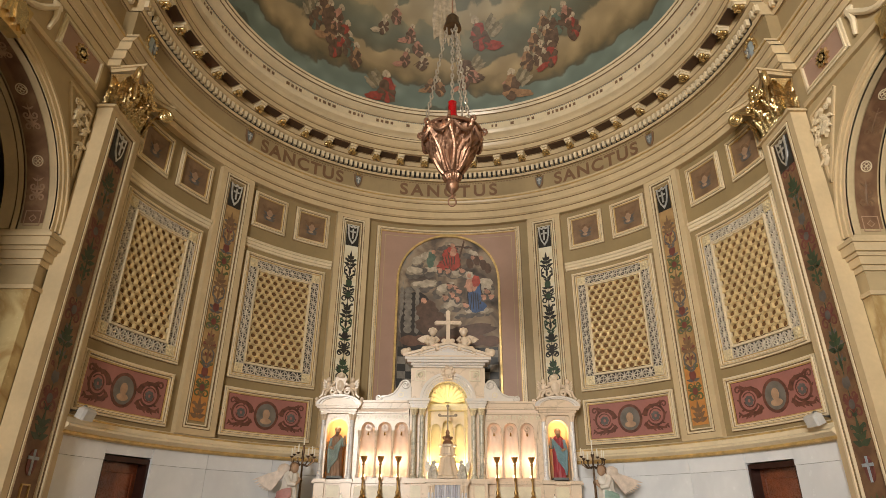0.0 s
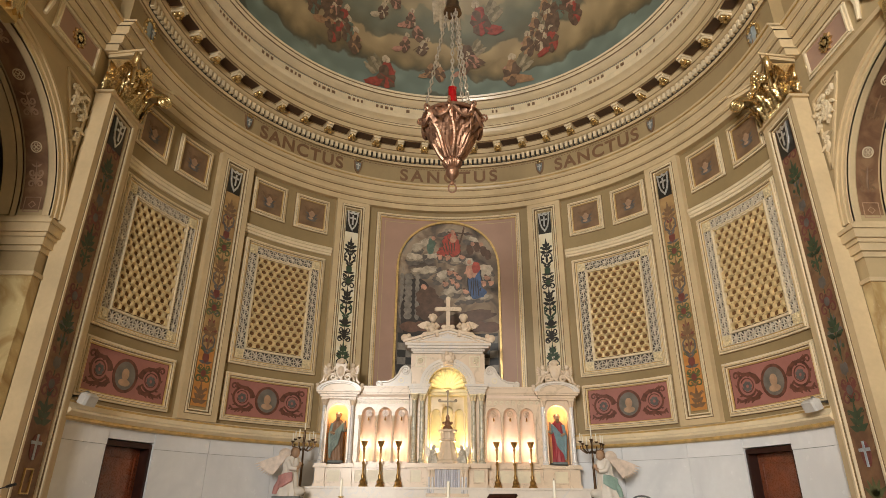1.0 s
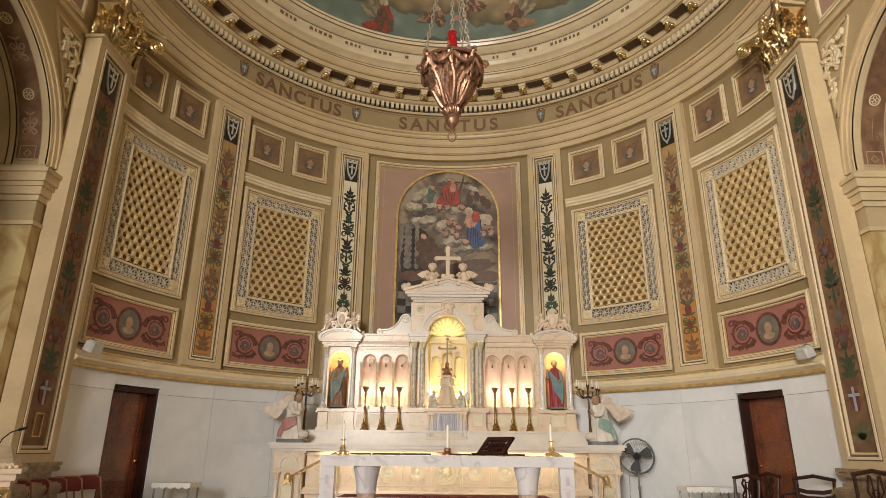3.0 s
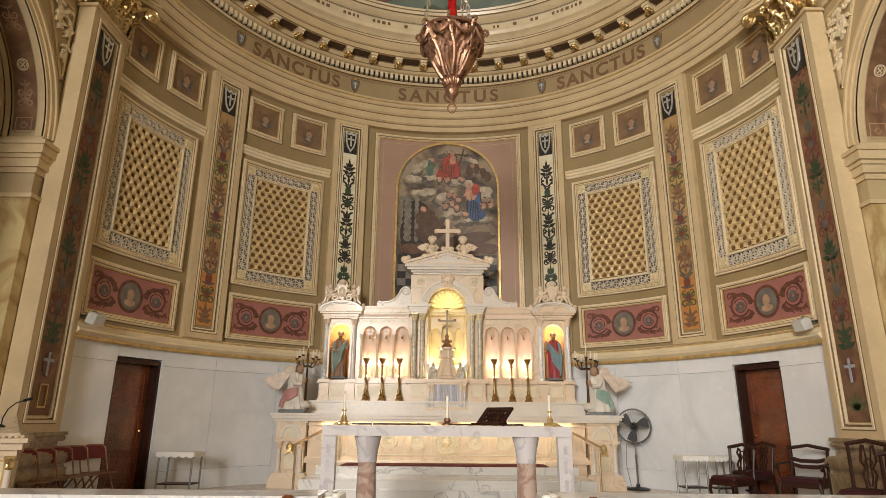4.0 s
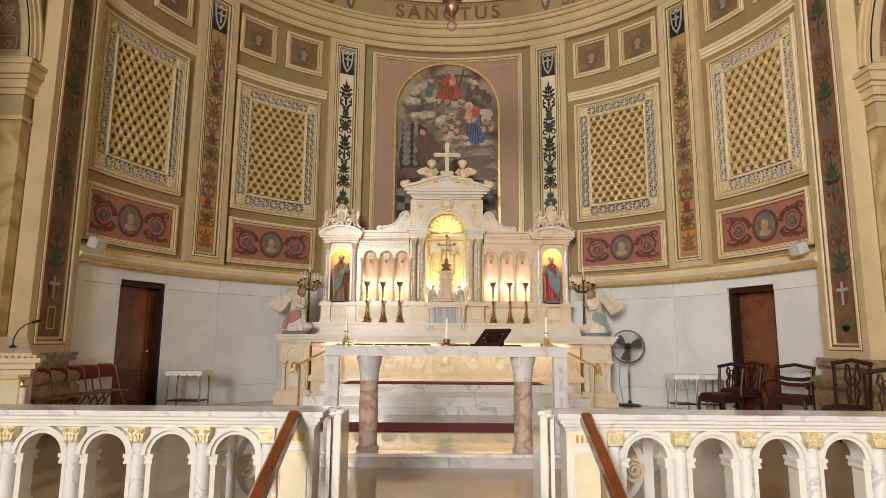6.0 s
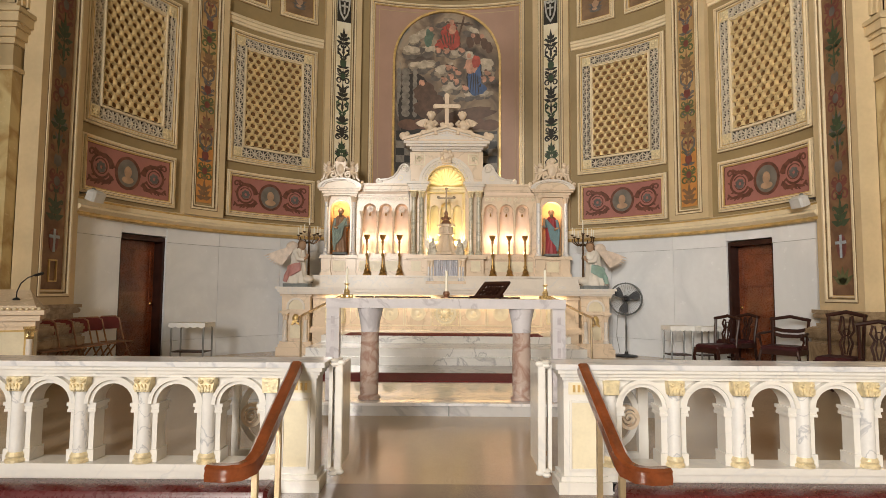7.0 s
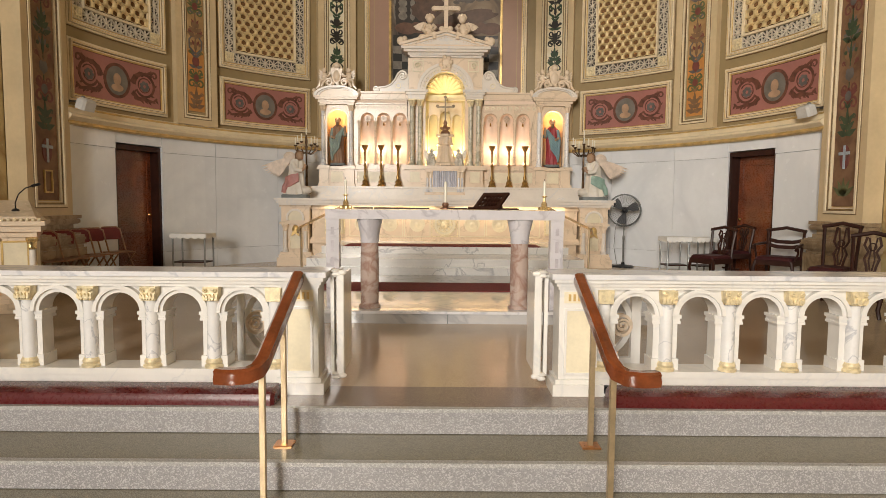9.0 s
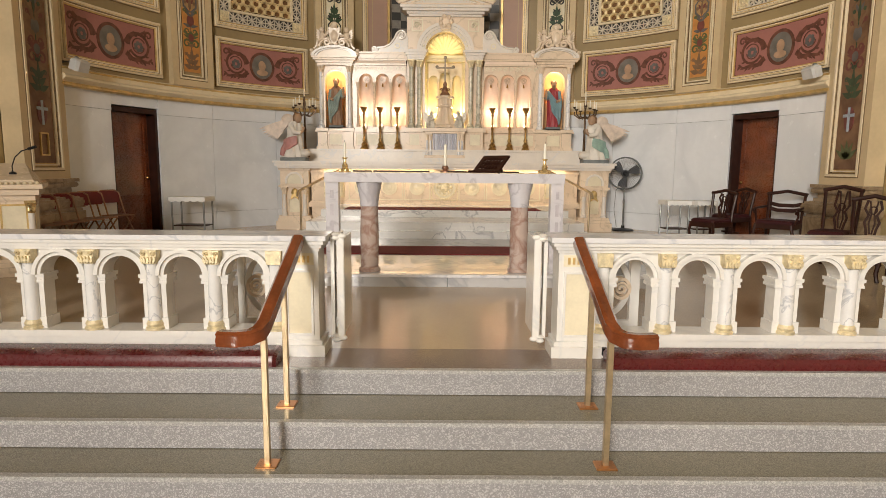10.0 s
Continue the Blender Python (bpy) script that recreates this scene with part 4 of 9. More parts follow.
def stroke(key, x, z, rx, rz, tilt=0.0, seed=0, lumps=0.12):
    """One brushed patch, each laid a hair over the last."""
    global layer
    layer += 1
    n = 18
    P = [(x + (a - x) * (1 + lumps * math.sin(3 * k + seed)), z + (b - z) * (1 + lumps * math.cos(5 * k + 2 * seed))) for k, (a, b) in enumerate(oval(x, z, rx, rz, n, tilt))]
    y = -0.0305 - 0.00006 * layer
    mid = PB[key].verts.new((x, y, z))
    rings = [[PB[key].verts.new((x + (a - x) * t, y, z + (b - z) * t)) for a, b in P] for t in ((0.5, 1.0) if rx < 0.1 else (0.25, 0.5, 0.75, 1.0))]
    for k in range(n):
        PB[key].faces.new((rings[0][k], rings[0][(k + 1) % n], mid))
        for a, b in zip(rings, rings[1:]):
            PB[key].faces.new((a[k], a[(k + 1) % n], b[(k + 1) % n], b[k]))


rnd = random.Random(21)
# swirling clouds: shade first, light on top, along curved banks
BANKS = [(-0.75, 7.25, 0.45, 0.20, 0.5), (-0.45, 6.98, 0.55, 0.10, 0.1), (0.20, 6.93, 0.45, 0.10, -0.1), (0.75, 7.45, 0.28, 0.25, -0.6), (-0.55, 6.62, 0.50, 0.14, 0.2), (-0.05, 6.52, 0.30, 0.22, 0.3), (0.10, 6.10, 0.26, 0.20, 0.4), (0.70, 5.92, 0.52, 0.10, 0.05), (0.95, 6.55, 0.20, 0.35, 0.0), (-0.85, 6.95, 0.25, 0.12, 0.2), (0.0, 7.72, 0.5, 0.10, 0.0)]
for cx, cz, w, hh, tl in BANKS:
    for key, dz, m in (("cloud_dark", -0.06, 1.0), ("cloud_mid", 0.0, 0.85), ("cloud_light", 0.05, 0.5)):
        for k in range(9):
            a, b = rnd.uniform(-w, w) * m, rnd.uniform(-hh, hh) * 0.6 * m
            x, z = cx + a * math.cos(tl) - b * math.sin(tl), cz + a * math.sin(tl) + b * math.cos(tl) + dz
            r = rnd.uniform(0.05, 0.11) * (0.7 + hh)
            if math.hypot(x, max(0, z - SZ)) < 1.12 - r:
                stroke(key, x, z, r * 1.5, r * 0.85, tl + rnd.uniform(-0.3, 0.3), k)
# building with columns, dark chair, tiled floor
stroke("black", -0.75, 5.6, 0.42, 0.85, 0, 1, 0.03)
for x, w in ((-1.14, 0.05), (-0.98, 0.10), (-0.76, 0.055)):
    for z in np.linspace(5.45, 6.45, 8):
        stroke("column", x, z, w, 0.09, 0, 0, 0.02)
for x, z, rx, rz in ((-0.52, 5.95, 0.27, 0.26), (-0.45, 5.6, 0.34, 0.24), (-0.25, 5.75, 0.20, 0.17), (0.55, 5.45, 0.6, 0.16)):
    stroke("brown", x, z, rx, rz, 0.1, 2)
stroke("rose", -0.60, 6.20, 0.07, 0.08, 0, 1)
for k in range(7):
    stroke("floor", -0.9 + 0.32 * k, 5.18 + 0.03 * (k % 2), 0.26, 0.13, 0, k, 0.05)
# upper red-robed shape beside a dark beam, pale and green shapes beside it
for q in range(9):
    stroke("brown", 0.02 + 0.07 * q, 7.70 - 0.008 * q, 0.05, 0.022, 0, 0, 0.02)
    stroke("brown", 0.40 - 0.02 * q, 7.80 - 0.075 * q, 0.024, 0.05, 0, 0, 0.02)
for x, z, rx, rz, tl in ((0.06, 7.42, 0.20, 0.24, 0.3), (-0.06, 7.20, 0.24, 0.14, 0.5), (0.17, 7.22, 0.14, 0.20, -0.2), (0.10, 7.58, 0.12, 0.10, 0)):
    stroke("brown", x, z - 0.03, rx * 1.08, rz, tl, 1)
    stroke("red", x, z, rx, rz, tl, 2)
for q in range(5):
    stroke("brown", -0.12 + 0.07 * q, 7.25 + 0.04 * (q % 3), 0.016, 0.13, 0.4 - 0.12 * q, q)
stroke("rose", 0.13, 7.52, 0.08, 0.13, -0.2, 1)
stroke("rose", 0.11, 7.70, 0.055, 0.07, 0, 1)
for x, z, key in ((-0.42, 7.38, "green"), (-0.46, 7.22, "green"), (-0.38, 7.52, "rose"), (0.72, 7.28, "brown"), (0.90, 7.15, "brown"), (0.62, 7.36, "rose"), (0.84, 7.34, "rose"), (1.0, 7.05, "brown"), (0.55, 7.20, "brown")):
    stroke(key, x, z, 0.085 if key != "rose" else 0.05, 0.15 if key != "rose" else 0.06, 0.2, 1)
# standing blue-robed shape
for x, z, rx, rz, tl, key in ((0.66, 6.35, 0.19, 0.42, -0.05, "black"), (0.66, 6.36, 0.16, 0.40, -0.05, "blue"), (0.74, 6.05, 0.20, 0.15, 0.2, "blue"), (0.58, 6.62, 0.14, 0.20, 0.1, "rose"), (0.70, 6.72, 0.10, 0.16, 0, "red"), (0.54, 6.88, 0.09, 0.11, 0, "cloud_light"), (0.53, 6.87, 0.05, 0.065, 0, "rose"), (0.48, 6.62, 0.10, 0.03, 0.6, "rose")):
    stroke(key, x, z, rx, rz, tl, 1)
for q in range(4):
    stroke("black", 0.58 + 0.055 * q, 6.25 - 0.03 * q, 0.013, 0.26, 0.06 * q - 0.1, q)
# small rose shapes in the cloud
for k, (x, z) in enumerate(((0.18, 6.55), (0.05, 6.58), (0.12, 6.36), (0.28, 6.45), (-0.05, 6.28), (0.24, 6.24), (0.98, 6.42), (1.08, 6.28), (0.90, 6.28), (0.45, 6.08), (0.0, 6.98), (-0.2, 7.0), (0.36, 7.0))):
    stroke("cloud_dark", x, z - 0.03, 0.09, 0.09, 0, k)
    stroke("rose", x, z, 0.075, 0.05, 0.7 * (k % 3), k)
    stroke("rose", x - 0.05, z + 0.06, 0.038, 0.042, 0, k)
    stroke("brown", x - 0.05, z + 0.085, 0.036, 0.02, 0, k)
for k, bm in PB.items():
    part(k + "_paint", bend(bm), PAINT[k], ob)["kind"] = "stuff"
bm = bmesh.new()
for i in range(12):
    for j in range(5):
        if (i + j) % 2:
            box(bm, -1.2 + 0.2 * i, -1.0 + 0.2 * i, -0.078, -0.028, 4.1 + 0.17 * j, 4.27 + 0.17 * j)
part("painted_tiles", bend(bm), PAINT["column"], ob)["kind"] = "stuff"
bm = box(bmesh.new(), -1.2, 1.2, -0.074, -0.028, 3.9, 5.02, 12)
part("painted_floor", bend(bm), blackpaint, ob)
ob = thing("framed_field", "tall rose-brown wall panel in stepped ivory mouldings behind the altar", "wall panel", "", at_phi(0))
wall_frame(ob, 1.84, 2.8, 8.13, 0.09, 26)
part("field", bend(box(bmesh.new(), -1.73, 1.73, -0.012, 0.0, 2.9, 8.02, 26)), rosefield, ob, "flat rose-brown painted field")
bm = frame_bars(bmesh.new(), -1.63, 1.63, 2.9, 7.93, 0.015, -0.016, -0.012, 26)
part("line", bend(bm), tan, ob, "thin tan line")

# ---- frieze lettering, shields, dentils, brackets ----


def word(body, size, spacing=1.12):
    """Built-in letters as a mesh in the x, z plane, centred, standing on z = 0."""
    c = bpy.data.curves.new("letters", "FONT")
    c.body, c.size, c.align_x, c.space_character, c.extrude = body, size, "CENTER", spacing, 0.004
    c.offset = 0.012
    o = bpy.data.objects.new("letters", c)
    scene.collection.objects.link(o)
    bpy.context.view_layer.update()
    me = bpy.data.meshes.new_from_object(o.evaluated_get(bpy.context.evaluated_depsgraph_get()))
    bm = bmesh.new()
    bm.from_mesh(me)
    bpy.data.objects.remove(o)
    for v in bm.verts:
        v.co = Vector((v.co.x, -v.co.z - 0.004, v.co.y))
    return bm


for f in (-40.3, 0.0, 40.3):
    bm = word("SANCTUS", 0.47, 1.36) if f == 0 else word("SANCTUS", 0.46, 1.16)
    for v in bm.verts:
        v.co.z += 9.06
    ob = part("lettering", bend(bm, 5.55), letter_m)
    ob.matrix_world = at_phi(f)
    tagged(ob, "brown painted letters SANCTUS on the frieze", "lettering", "frieze words")
bm = bmesh.new()
for z in (9.0, 9.43):
    for k in range(230):
        f = radians(-90 + 180 * (k + 0.5) / 230)
        w = 0.022 / 5.55
        P = [(5.545, f - w), (5.545, f + w)]
        v = [bm.verts.new((R * math.sin(g), CY + R * math.cos(g), zz)) for (R, g) in P for zz in (z - 0.013, z + 0.013)]
        bm.faces.new((v[0], v[2], v[3], v[1]))
tagged(part("dash_line", bm, letter_m), "dashed brown border lines on the frieze", "border", "", "stuff")
src = None
for f in (-86, -55.4, -24.8, 24.8, 55.4, 86):
    if src:
        src = copy_thing(src, at_phi(f))
        continue
    src = thing("frieze_shield", "small bronze shield with a silver cross on the frieze", "shield", "frieze shields", at_phi(f))
    part("plate", bend(shield(bmesh.new(), 0, 9.2, 0.23, 0.36, -0.03, 0.0), 5.55), brownpaint, src, "bronze plate")
    part("inner_plate", bend(shield(bmesh.new(), 0, 9.21, 0.15, 0.26, -0.042, -0.03), 5.55), slate, src, "dark inner plate")
    part("cross", bend(cross(bmesh.new(), 0, 9.22, 0.10, 0.17, 0.03, -0.05, -0.042), 5.55), silver, src, "silver cross")
    bm = ball(bmesh.new(), (0, -0.03, 9.40), 0.05, 1.4, 0.5, 0.7, 8, 5)
    part("crest", bend(bm, 5.55), gold, src, "gilded crest")

bed = bpy.data.objects["trim_bed_moulding"]
cor = bpy.data.objects["trim_cornice"]
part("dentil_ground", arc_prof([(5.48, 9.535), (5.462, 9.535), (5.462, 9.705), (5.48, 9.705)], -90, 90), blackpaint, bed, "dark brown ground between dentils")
bm = bmesh.new()
box(bm, -0.035, 0.035, -5.462, -5.385, 9.55, 9.69)
for v in bm.verts:
    v.co.y = -v.co.y
den = part("dentil", bm, ivory, bed)
den.matrix_world = at_phi(-89.3)
for k in range(1, 134):
    o = den.copy()
    scene.collection.objects.link(o)
    o.matrix_world = at_phi(-89.3 + k * 178.6 / 133)
for s in (-1, 1):
    for k in range(14):
        o = den.copy()
        scene.collection.objects.link(o)
        o.matrix_world = Matrix.Translation((0.22 * s if k > 1 else 0, CY - 0.14 * (k + 1), 0)) @ Matrix.Rotation(radians(-90 * s), 4, "Z")

bm = bmesh.new()
box(bm, -0.085, 0.085, 5.10, 5.38, 9.925, 9.982)
box(bm, -0.07, 0.07, 5.14, 5.38, 9.87, 9.925)
br = part("bracket", bm, ivory, cor, "ivory bracket")
bm = bmesh.new()
for k in range(5):
    leaf(bm, 0, 9.9, 0.13, 0.06, -math.pi / 2 + (k - 2) * 0.42, 5.20, 5.23)
ball(bm, (0, 5.20, 9.86), 0.075, 0.95, 1.0, 0.75, 10, 6)
ball(bm, (-0.055, 5.28, 9.83), 0.045, 1, 1.2, 1, 8, 5)
ball(bm, (0.055, 5.28, 9.83), 0.045, 1, 1.2, 1, 8, 5)
lf = part("acanthus_drop", bm, gold, br, "gilded leaf drop", True)
bm = box(bmesh.new(), -0.205, 0.205, 5.12, 5.355, 9.962, 9.985)
cf = part("coffer", bm, mat("deep_brown_coffer", (0.075, 0.035, 0.018), 0.5), cor, "dark brown sunk panel")
N = 27
for k in range(N):
    f = -91 + 182 * k / (N - 1)
    if k == 0:
        br.matrix_world, cf.matrix_world = at_phi(f), at_phi(f + 3.5)
        continue
    o = br.copy()
    scene.collection.objects.link(o)
    o.matrix_world = at_phi(f)
    q = lf.copy()
    scene.collection.objects.link(q)
    q.parent = o
    if k < N - 1:
        o = cf.copy()
        scene.collection.objects.link(o)
        o.matrix_world = at_phi(f + 3.5)
for s in (-1, 1):
    for k in range(4):
        m = Matrix.Translation((0.22 * s, CY - 0.66 * (k + 1), 0)) @ Matrix.Rotation(radians(-90 * s), 4, "Z")
        o = br.copy()
        scene.collection.objects.link(o)
        o.matrix_world = m
        q = lf.copy()
        scene.collection.objects.link(q)
        q.parent = o

# unreadable painted inscription at the foot of the dome, as plain bars, and its dotted border
bm = bmesh.new()
rnd = random.Random(4)
f = -80.0
while f < 80:
    w = rnd.choice((0.05, 0.07, 0.09))
    d = math.degrees(w / 5.16)
    arc_wall(bm, 5.152, 5.17, f, f + d, 10.90, 10.985, 2)
    f += d + (4.0 if rnd.random() < 0.2 else 0.6)
tagged(part("inscription", bm, brownpaint), "dark unreadable inscription bars round the dome foot", "inscription", "", "stuff")
bm = bmesh.new()
for k in range(280):
    f = -90 + 180 * k / 280
    arc_wall(bm, 5.153, 5.17, f, f + 0.3, 11.03, 11.055, 1)
tagged(part("dot_border", bm, slate), "dotted grey border above the inscription", "border", "", "stuff")

# painted shapes on the half dome
DR = 4.88


def dome_point(f, e, x, z):
    """A point of the dome by its bearing f and rise e in degrees, shifted by x, z metres on the surface."""
    a, b = radians(f) + x / (DR * max(0.3, math.cos(radians(e)))), radians(e) + z / DR
    return Vector((DR * math.cos(b) * math.sin(a), CY + DR * math.cos(b) * math.cos(a), 11.32 + DR * math.sin(b)))


def dome_blob(bm, f, e, x, z, rx, rz, tilt=0.0, lift=0.0, seed=0):
    P = oval(x, z, rx, rz, 16, tilt)
    P = [(x + (a - x) * (1 + 0.16 * math.sin(3 * k + seed)), z + (b - z) * (1 + 0.16 * math.cos(5 * k + 2 * seed))) for k, (a, b) in enumerate(P)]
    c = Vector((0, CY, 11.32))
    vs = [bm.verts.new(c + (dome_point(f, e, *p) - c) * (1 - lift)) for p in P]
    mid = bm.verts.new(c + (dome_point(f, e, x, z) - c) * (1 - lift))
    for k in range(16):
        bm.faces.new((vs[k], vs[(k + 1) % 16], mid))


def paint(name, c):
    return mat(name, c, 0.55, var=0.35, scale=9)


CL = {"robe_red": (paint("dome_red_paint", (0.30, 0.06, 0.042)), "red painted robe shapes", bmesh.new()), "robe_brown": (paint("figure_tan_paint", (0.33, 0.19, 0.10)), "tan and brown painted shapes", bmesh.new()),
      "robe_dark": (paint("figure_dark_paint", (0.13, 0.08, 0.05)), "dark painted shapes", bmesh.new()), "robe_pale": (paint("pale_robe_paint", (0.46, 0.37, 0.25)), "pale painted shapes", bmesh.new()),
      "robe_green": (paint("figure_green_paint", (0.12, 0.15, 0.11)), "slate green painted shapes", bmesh.new()), "robe_rose": (paint("figure_rose_paint", (0.40, 0.20, 0.14)), "rose painted shapes", bmesh.new()),
      "wing_tone": (paint("wing_tan_paint", (0.32, 0.26, 0.17)), "tan painted wing shapes", bmesh.new()), "cloud_shade": (paint("cloud_shade_paint", (0.20, 0.165, 0.10)), "brown shaded cloud puffs", bmesh.new())}
lift = 0.0


def dab(key, f, e, x, z, rx, rz, tilt=0.0, seed=0):
    global lift
    lift += 0.000003
    dome_blob(CL[key][2], f, e, x, z, rx, rz, tilt, 0.001 + lift, seed)


def painted_figure(f, e, robe, size=1.0, lean=0.0, wing=1, kneel=False, seed=0):
    """A robed shape with a pale halo, a wing and folds in its cloth."""
    u = 0.25 * size
    sg = 1 if wing > 0 else -1
    if wing:
        for q in range(4):
            dab("wing_tone" if q % 2 else "cloud_shade", f, e, sg * u * (0.75 + 0.16 * q), u * (0.62 - 0.26 * q), u * 0.22, u * 0.58, -sg * (0.55 + 0.12 * q), q + seed)
    dab("robe_dark", f, e, 0, -u * 0.55, u * 0.66, u * 0.95, lean, seed)
    dab(robe, f, e, -sg * u * 0.05, -u * 0.5, u * 0.58, u * 0.9, lean, seed + 1)
    if kneel:
        dab(robe, f, e, sg * u * 0.75, -u * 1.1, u * 0.85, u * 0.36, -sg * 0.35, seed + 2)
        dab("robe_dark", f, e, sg * u * 0.6, -u * 1.2, u * 0.5, u * 0.07, -sg * 0.4, seed + 3)
    dab(robe, f, e, 0, u * 0.2, u * 0.38, u * 0.5, lean, seed + 4)
    for q in (-1, 0, 1):
        dab("robe_dark", f, e, q * u * 0.26 + lean * u, -u * (0.7 + 0.15 * q), u * 0.035, u * 0.42, 0.25 * q + lean, q + seed)
        dab("robe_rose" if robe == "robe_red" else "robe_pale", f, e, q * u * 0.24 + u * 0.12, -u * 0.55, u * 0.05, u * 0.42, 0.2 * q + lean, q + seed + 2)
    dab("robe_rose", f, e, -sg * u * 0.36, u * 0.18, u * 0.34, u * 0.10, sg * 0.5, seed)
    dab("robe_pale", f, e, -lean * u, u * 0.86, u * 0.31, u * 0.31, 0, 0)
    dab("robe_dark", f, e, -lean * u, u * 0.86, u * 0.235, u * 0.25, 0, 1)
    dab("robe_rose", f, e, -lean * u, u * 0.80, u * 0.15, u * 0.19, 0, 1)


rnd = random.Random(8)
LEFT = [(-46, 24, "robe_brown"), (-43, 22.5, "robe_dark"), (-40.5, 23, "robe_rose"), (-47, 19.5, "robe_green"), (-37, 19.5, "robe_red"), (-41, 18.5, "robe_brown"), (-34, 16.5, "robe_green"), (-38.5, 14.5, "robe_red"), (-31.5, 14, "robe_brown")]
RIGHT = [(34, 24, "robe_brown"), (38, 23, "robe_green"), (42, 23.5, "robe_rose"), (29.5, 20, "robe_brown"), (35, 19.5, "robe_dark"), (43, 19, "robe_red"), (26, 15, "robe_brown"), (30.5, 15.5, "robe_pale"), (34, 14, "robe_red")]
for k, (f, e, c) in enumerate(LEFT + RIGHT):
    painted_figure(f, e, c, 1.12, rnd.uniform(-0.25, 0.25), (-1 if f < 0 else 1) if k % 3 == 0 else 0, k % 4 == 1, k)
painted_figure(-20, 6.8, "robe_red", 1.5, 0.15, -1, True, 3)
painted_figure(20, 8.0, "robe_brown", 1.45, -0.1, 1, True, 5)
painted_figure(11, 27, "robe_red", 1.5, 0.3, 1, True, 6)
painted_figure(6, 16, "robe_dark", 1.2, 0.8, 1, True, 2)
for k, (f, e, c) in enumerate(((-14, 26, "robe_rose"), (-11, 22, "robe_rose"), (-15, 18, "robe_rose"), (-9, 17.5, "robe_pale"), (5, 11, "robe_rose"), (8, 13, "robe_rose"), (-6, 10, "robe_brown"), (-3, 9, "robe_brown"), (-24, 27, "robe_pale"), (-20, 31, "robe_rose"))):
    painted_figure(f, e, c, 0.85, rnd.uniform(-0.8, 0.8), 0, k % 2 == 0, k)
for q in range(5):
    dab("robe_pale", -2, 33, 0.1 * q - 0.2, 0.3, 0.12, 1.1, 0.05 * q, q)
for k, (m, lab, bm) in CL.items():
    part(k, bm, m, ce, lab)["kind"] = "stuff"

# ---- end pilasters, capitals, arch dressing ----


def acanthus(bm, put, w, L, out, thick=0.02):
    """A lobed leaf that rises, bellies out and curls over at its tip; put maps (across, up, out) into place."""
    rows = []
    for k in range(15):
        t = k / 14
        up = L * (t * 1.10 if t < 0.80 else 0.88 + 0.10 * math.sin((t - 0.8) / 0.2 * 2.6))
        o = 0.02 + out * (0.25 * t + 0.75 * t ** 3.2) - (out * 0.12 * max(0, t - 0.93) / 0.07)
        ww = w * (0.72 + 0.42 * math.sin(math.pi * min(1, t * 1.15))) * (1 - 0.62 * t ** 5) * (1.06 if k % 3 else 0.78)
        rows.append([bm.verts.new(put(ww * q, up - 0.05 * abs(q) * L, o - 0.045 * abs(q) ** 1.5 + (0.022 if j % 2 == 0 else -0.006))) for j, q in enumerate((-1, -0.7, -0.42, -0.18, 0, 0.18, 0.42, 0.7, 1))])
    for a, b in zip(rows, rows[1:]):
        for q in range(8):
            bm.faces.new((a[q], a[q + 1], b[q + 1], b[q]))
    bmesh.ops.solidify(bm, geom=list(bm.faces), thickness=thick)
    return bm


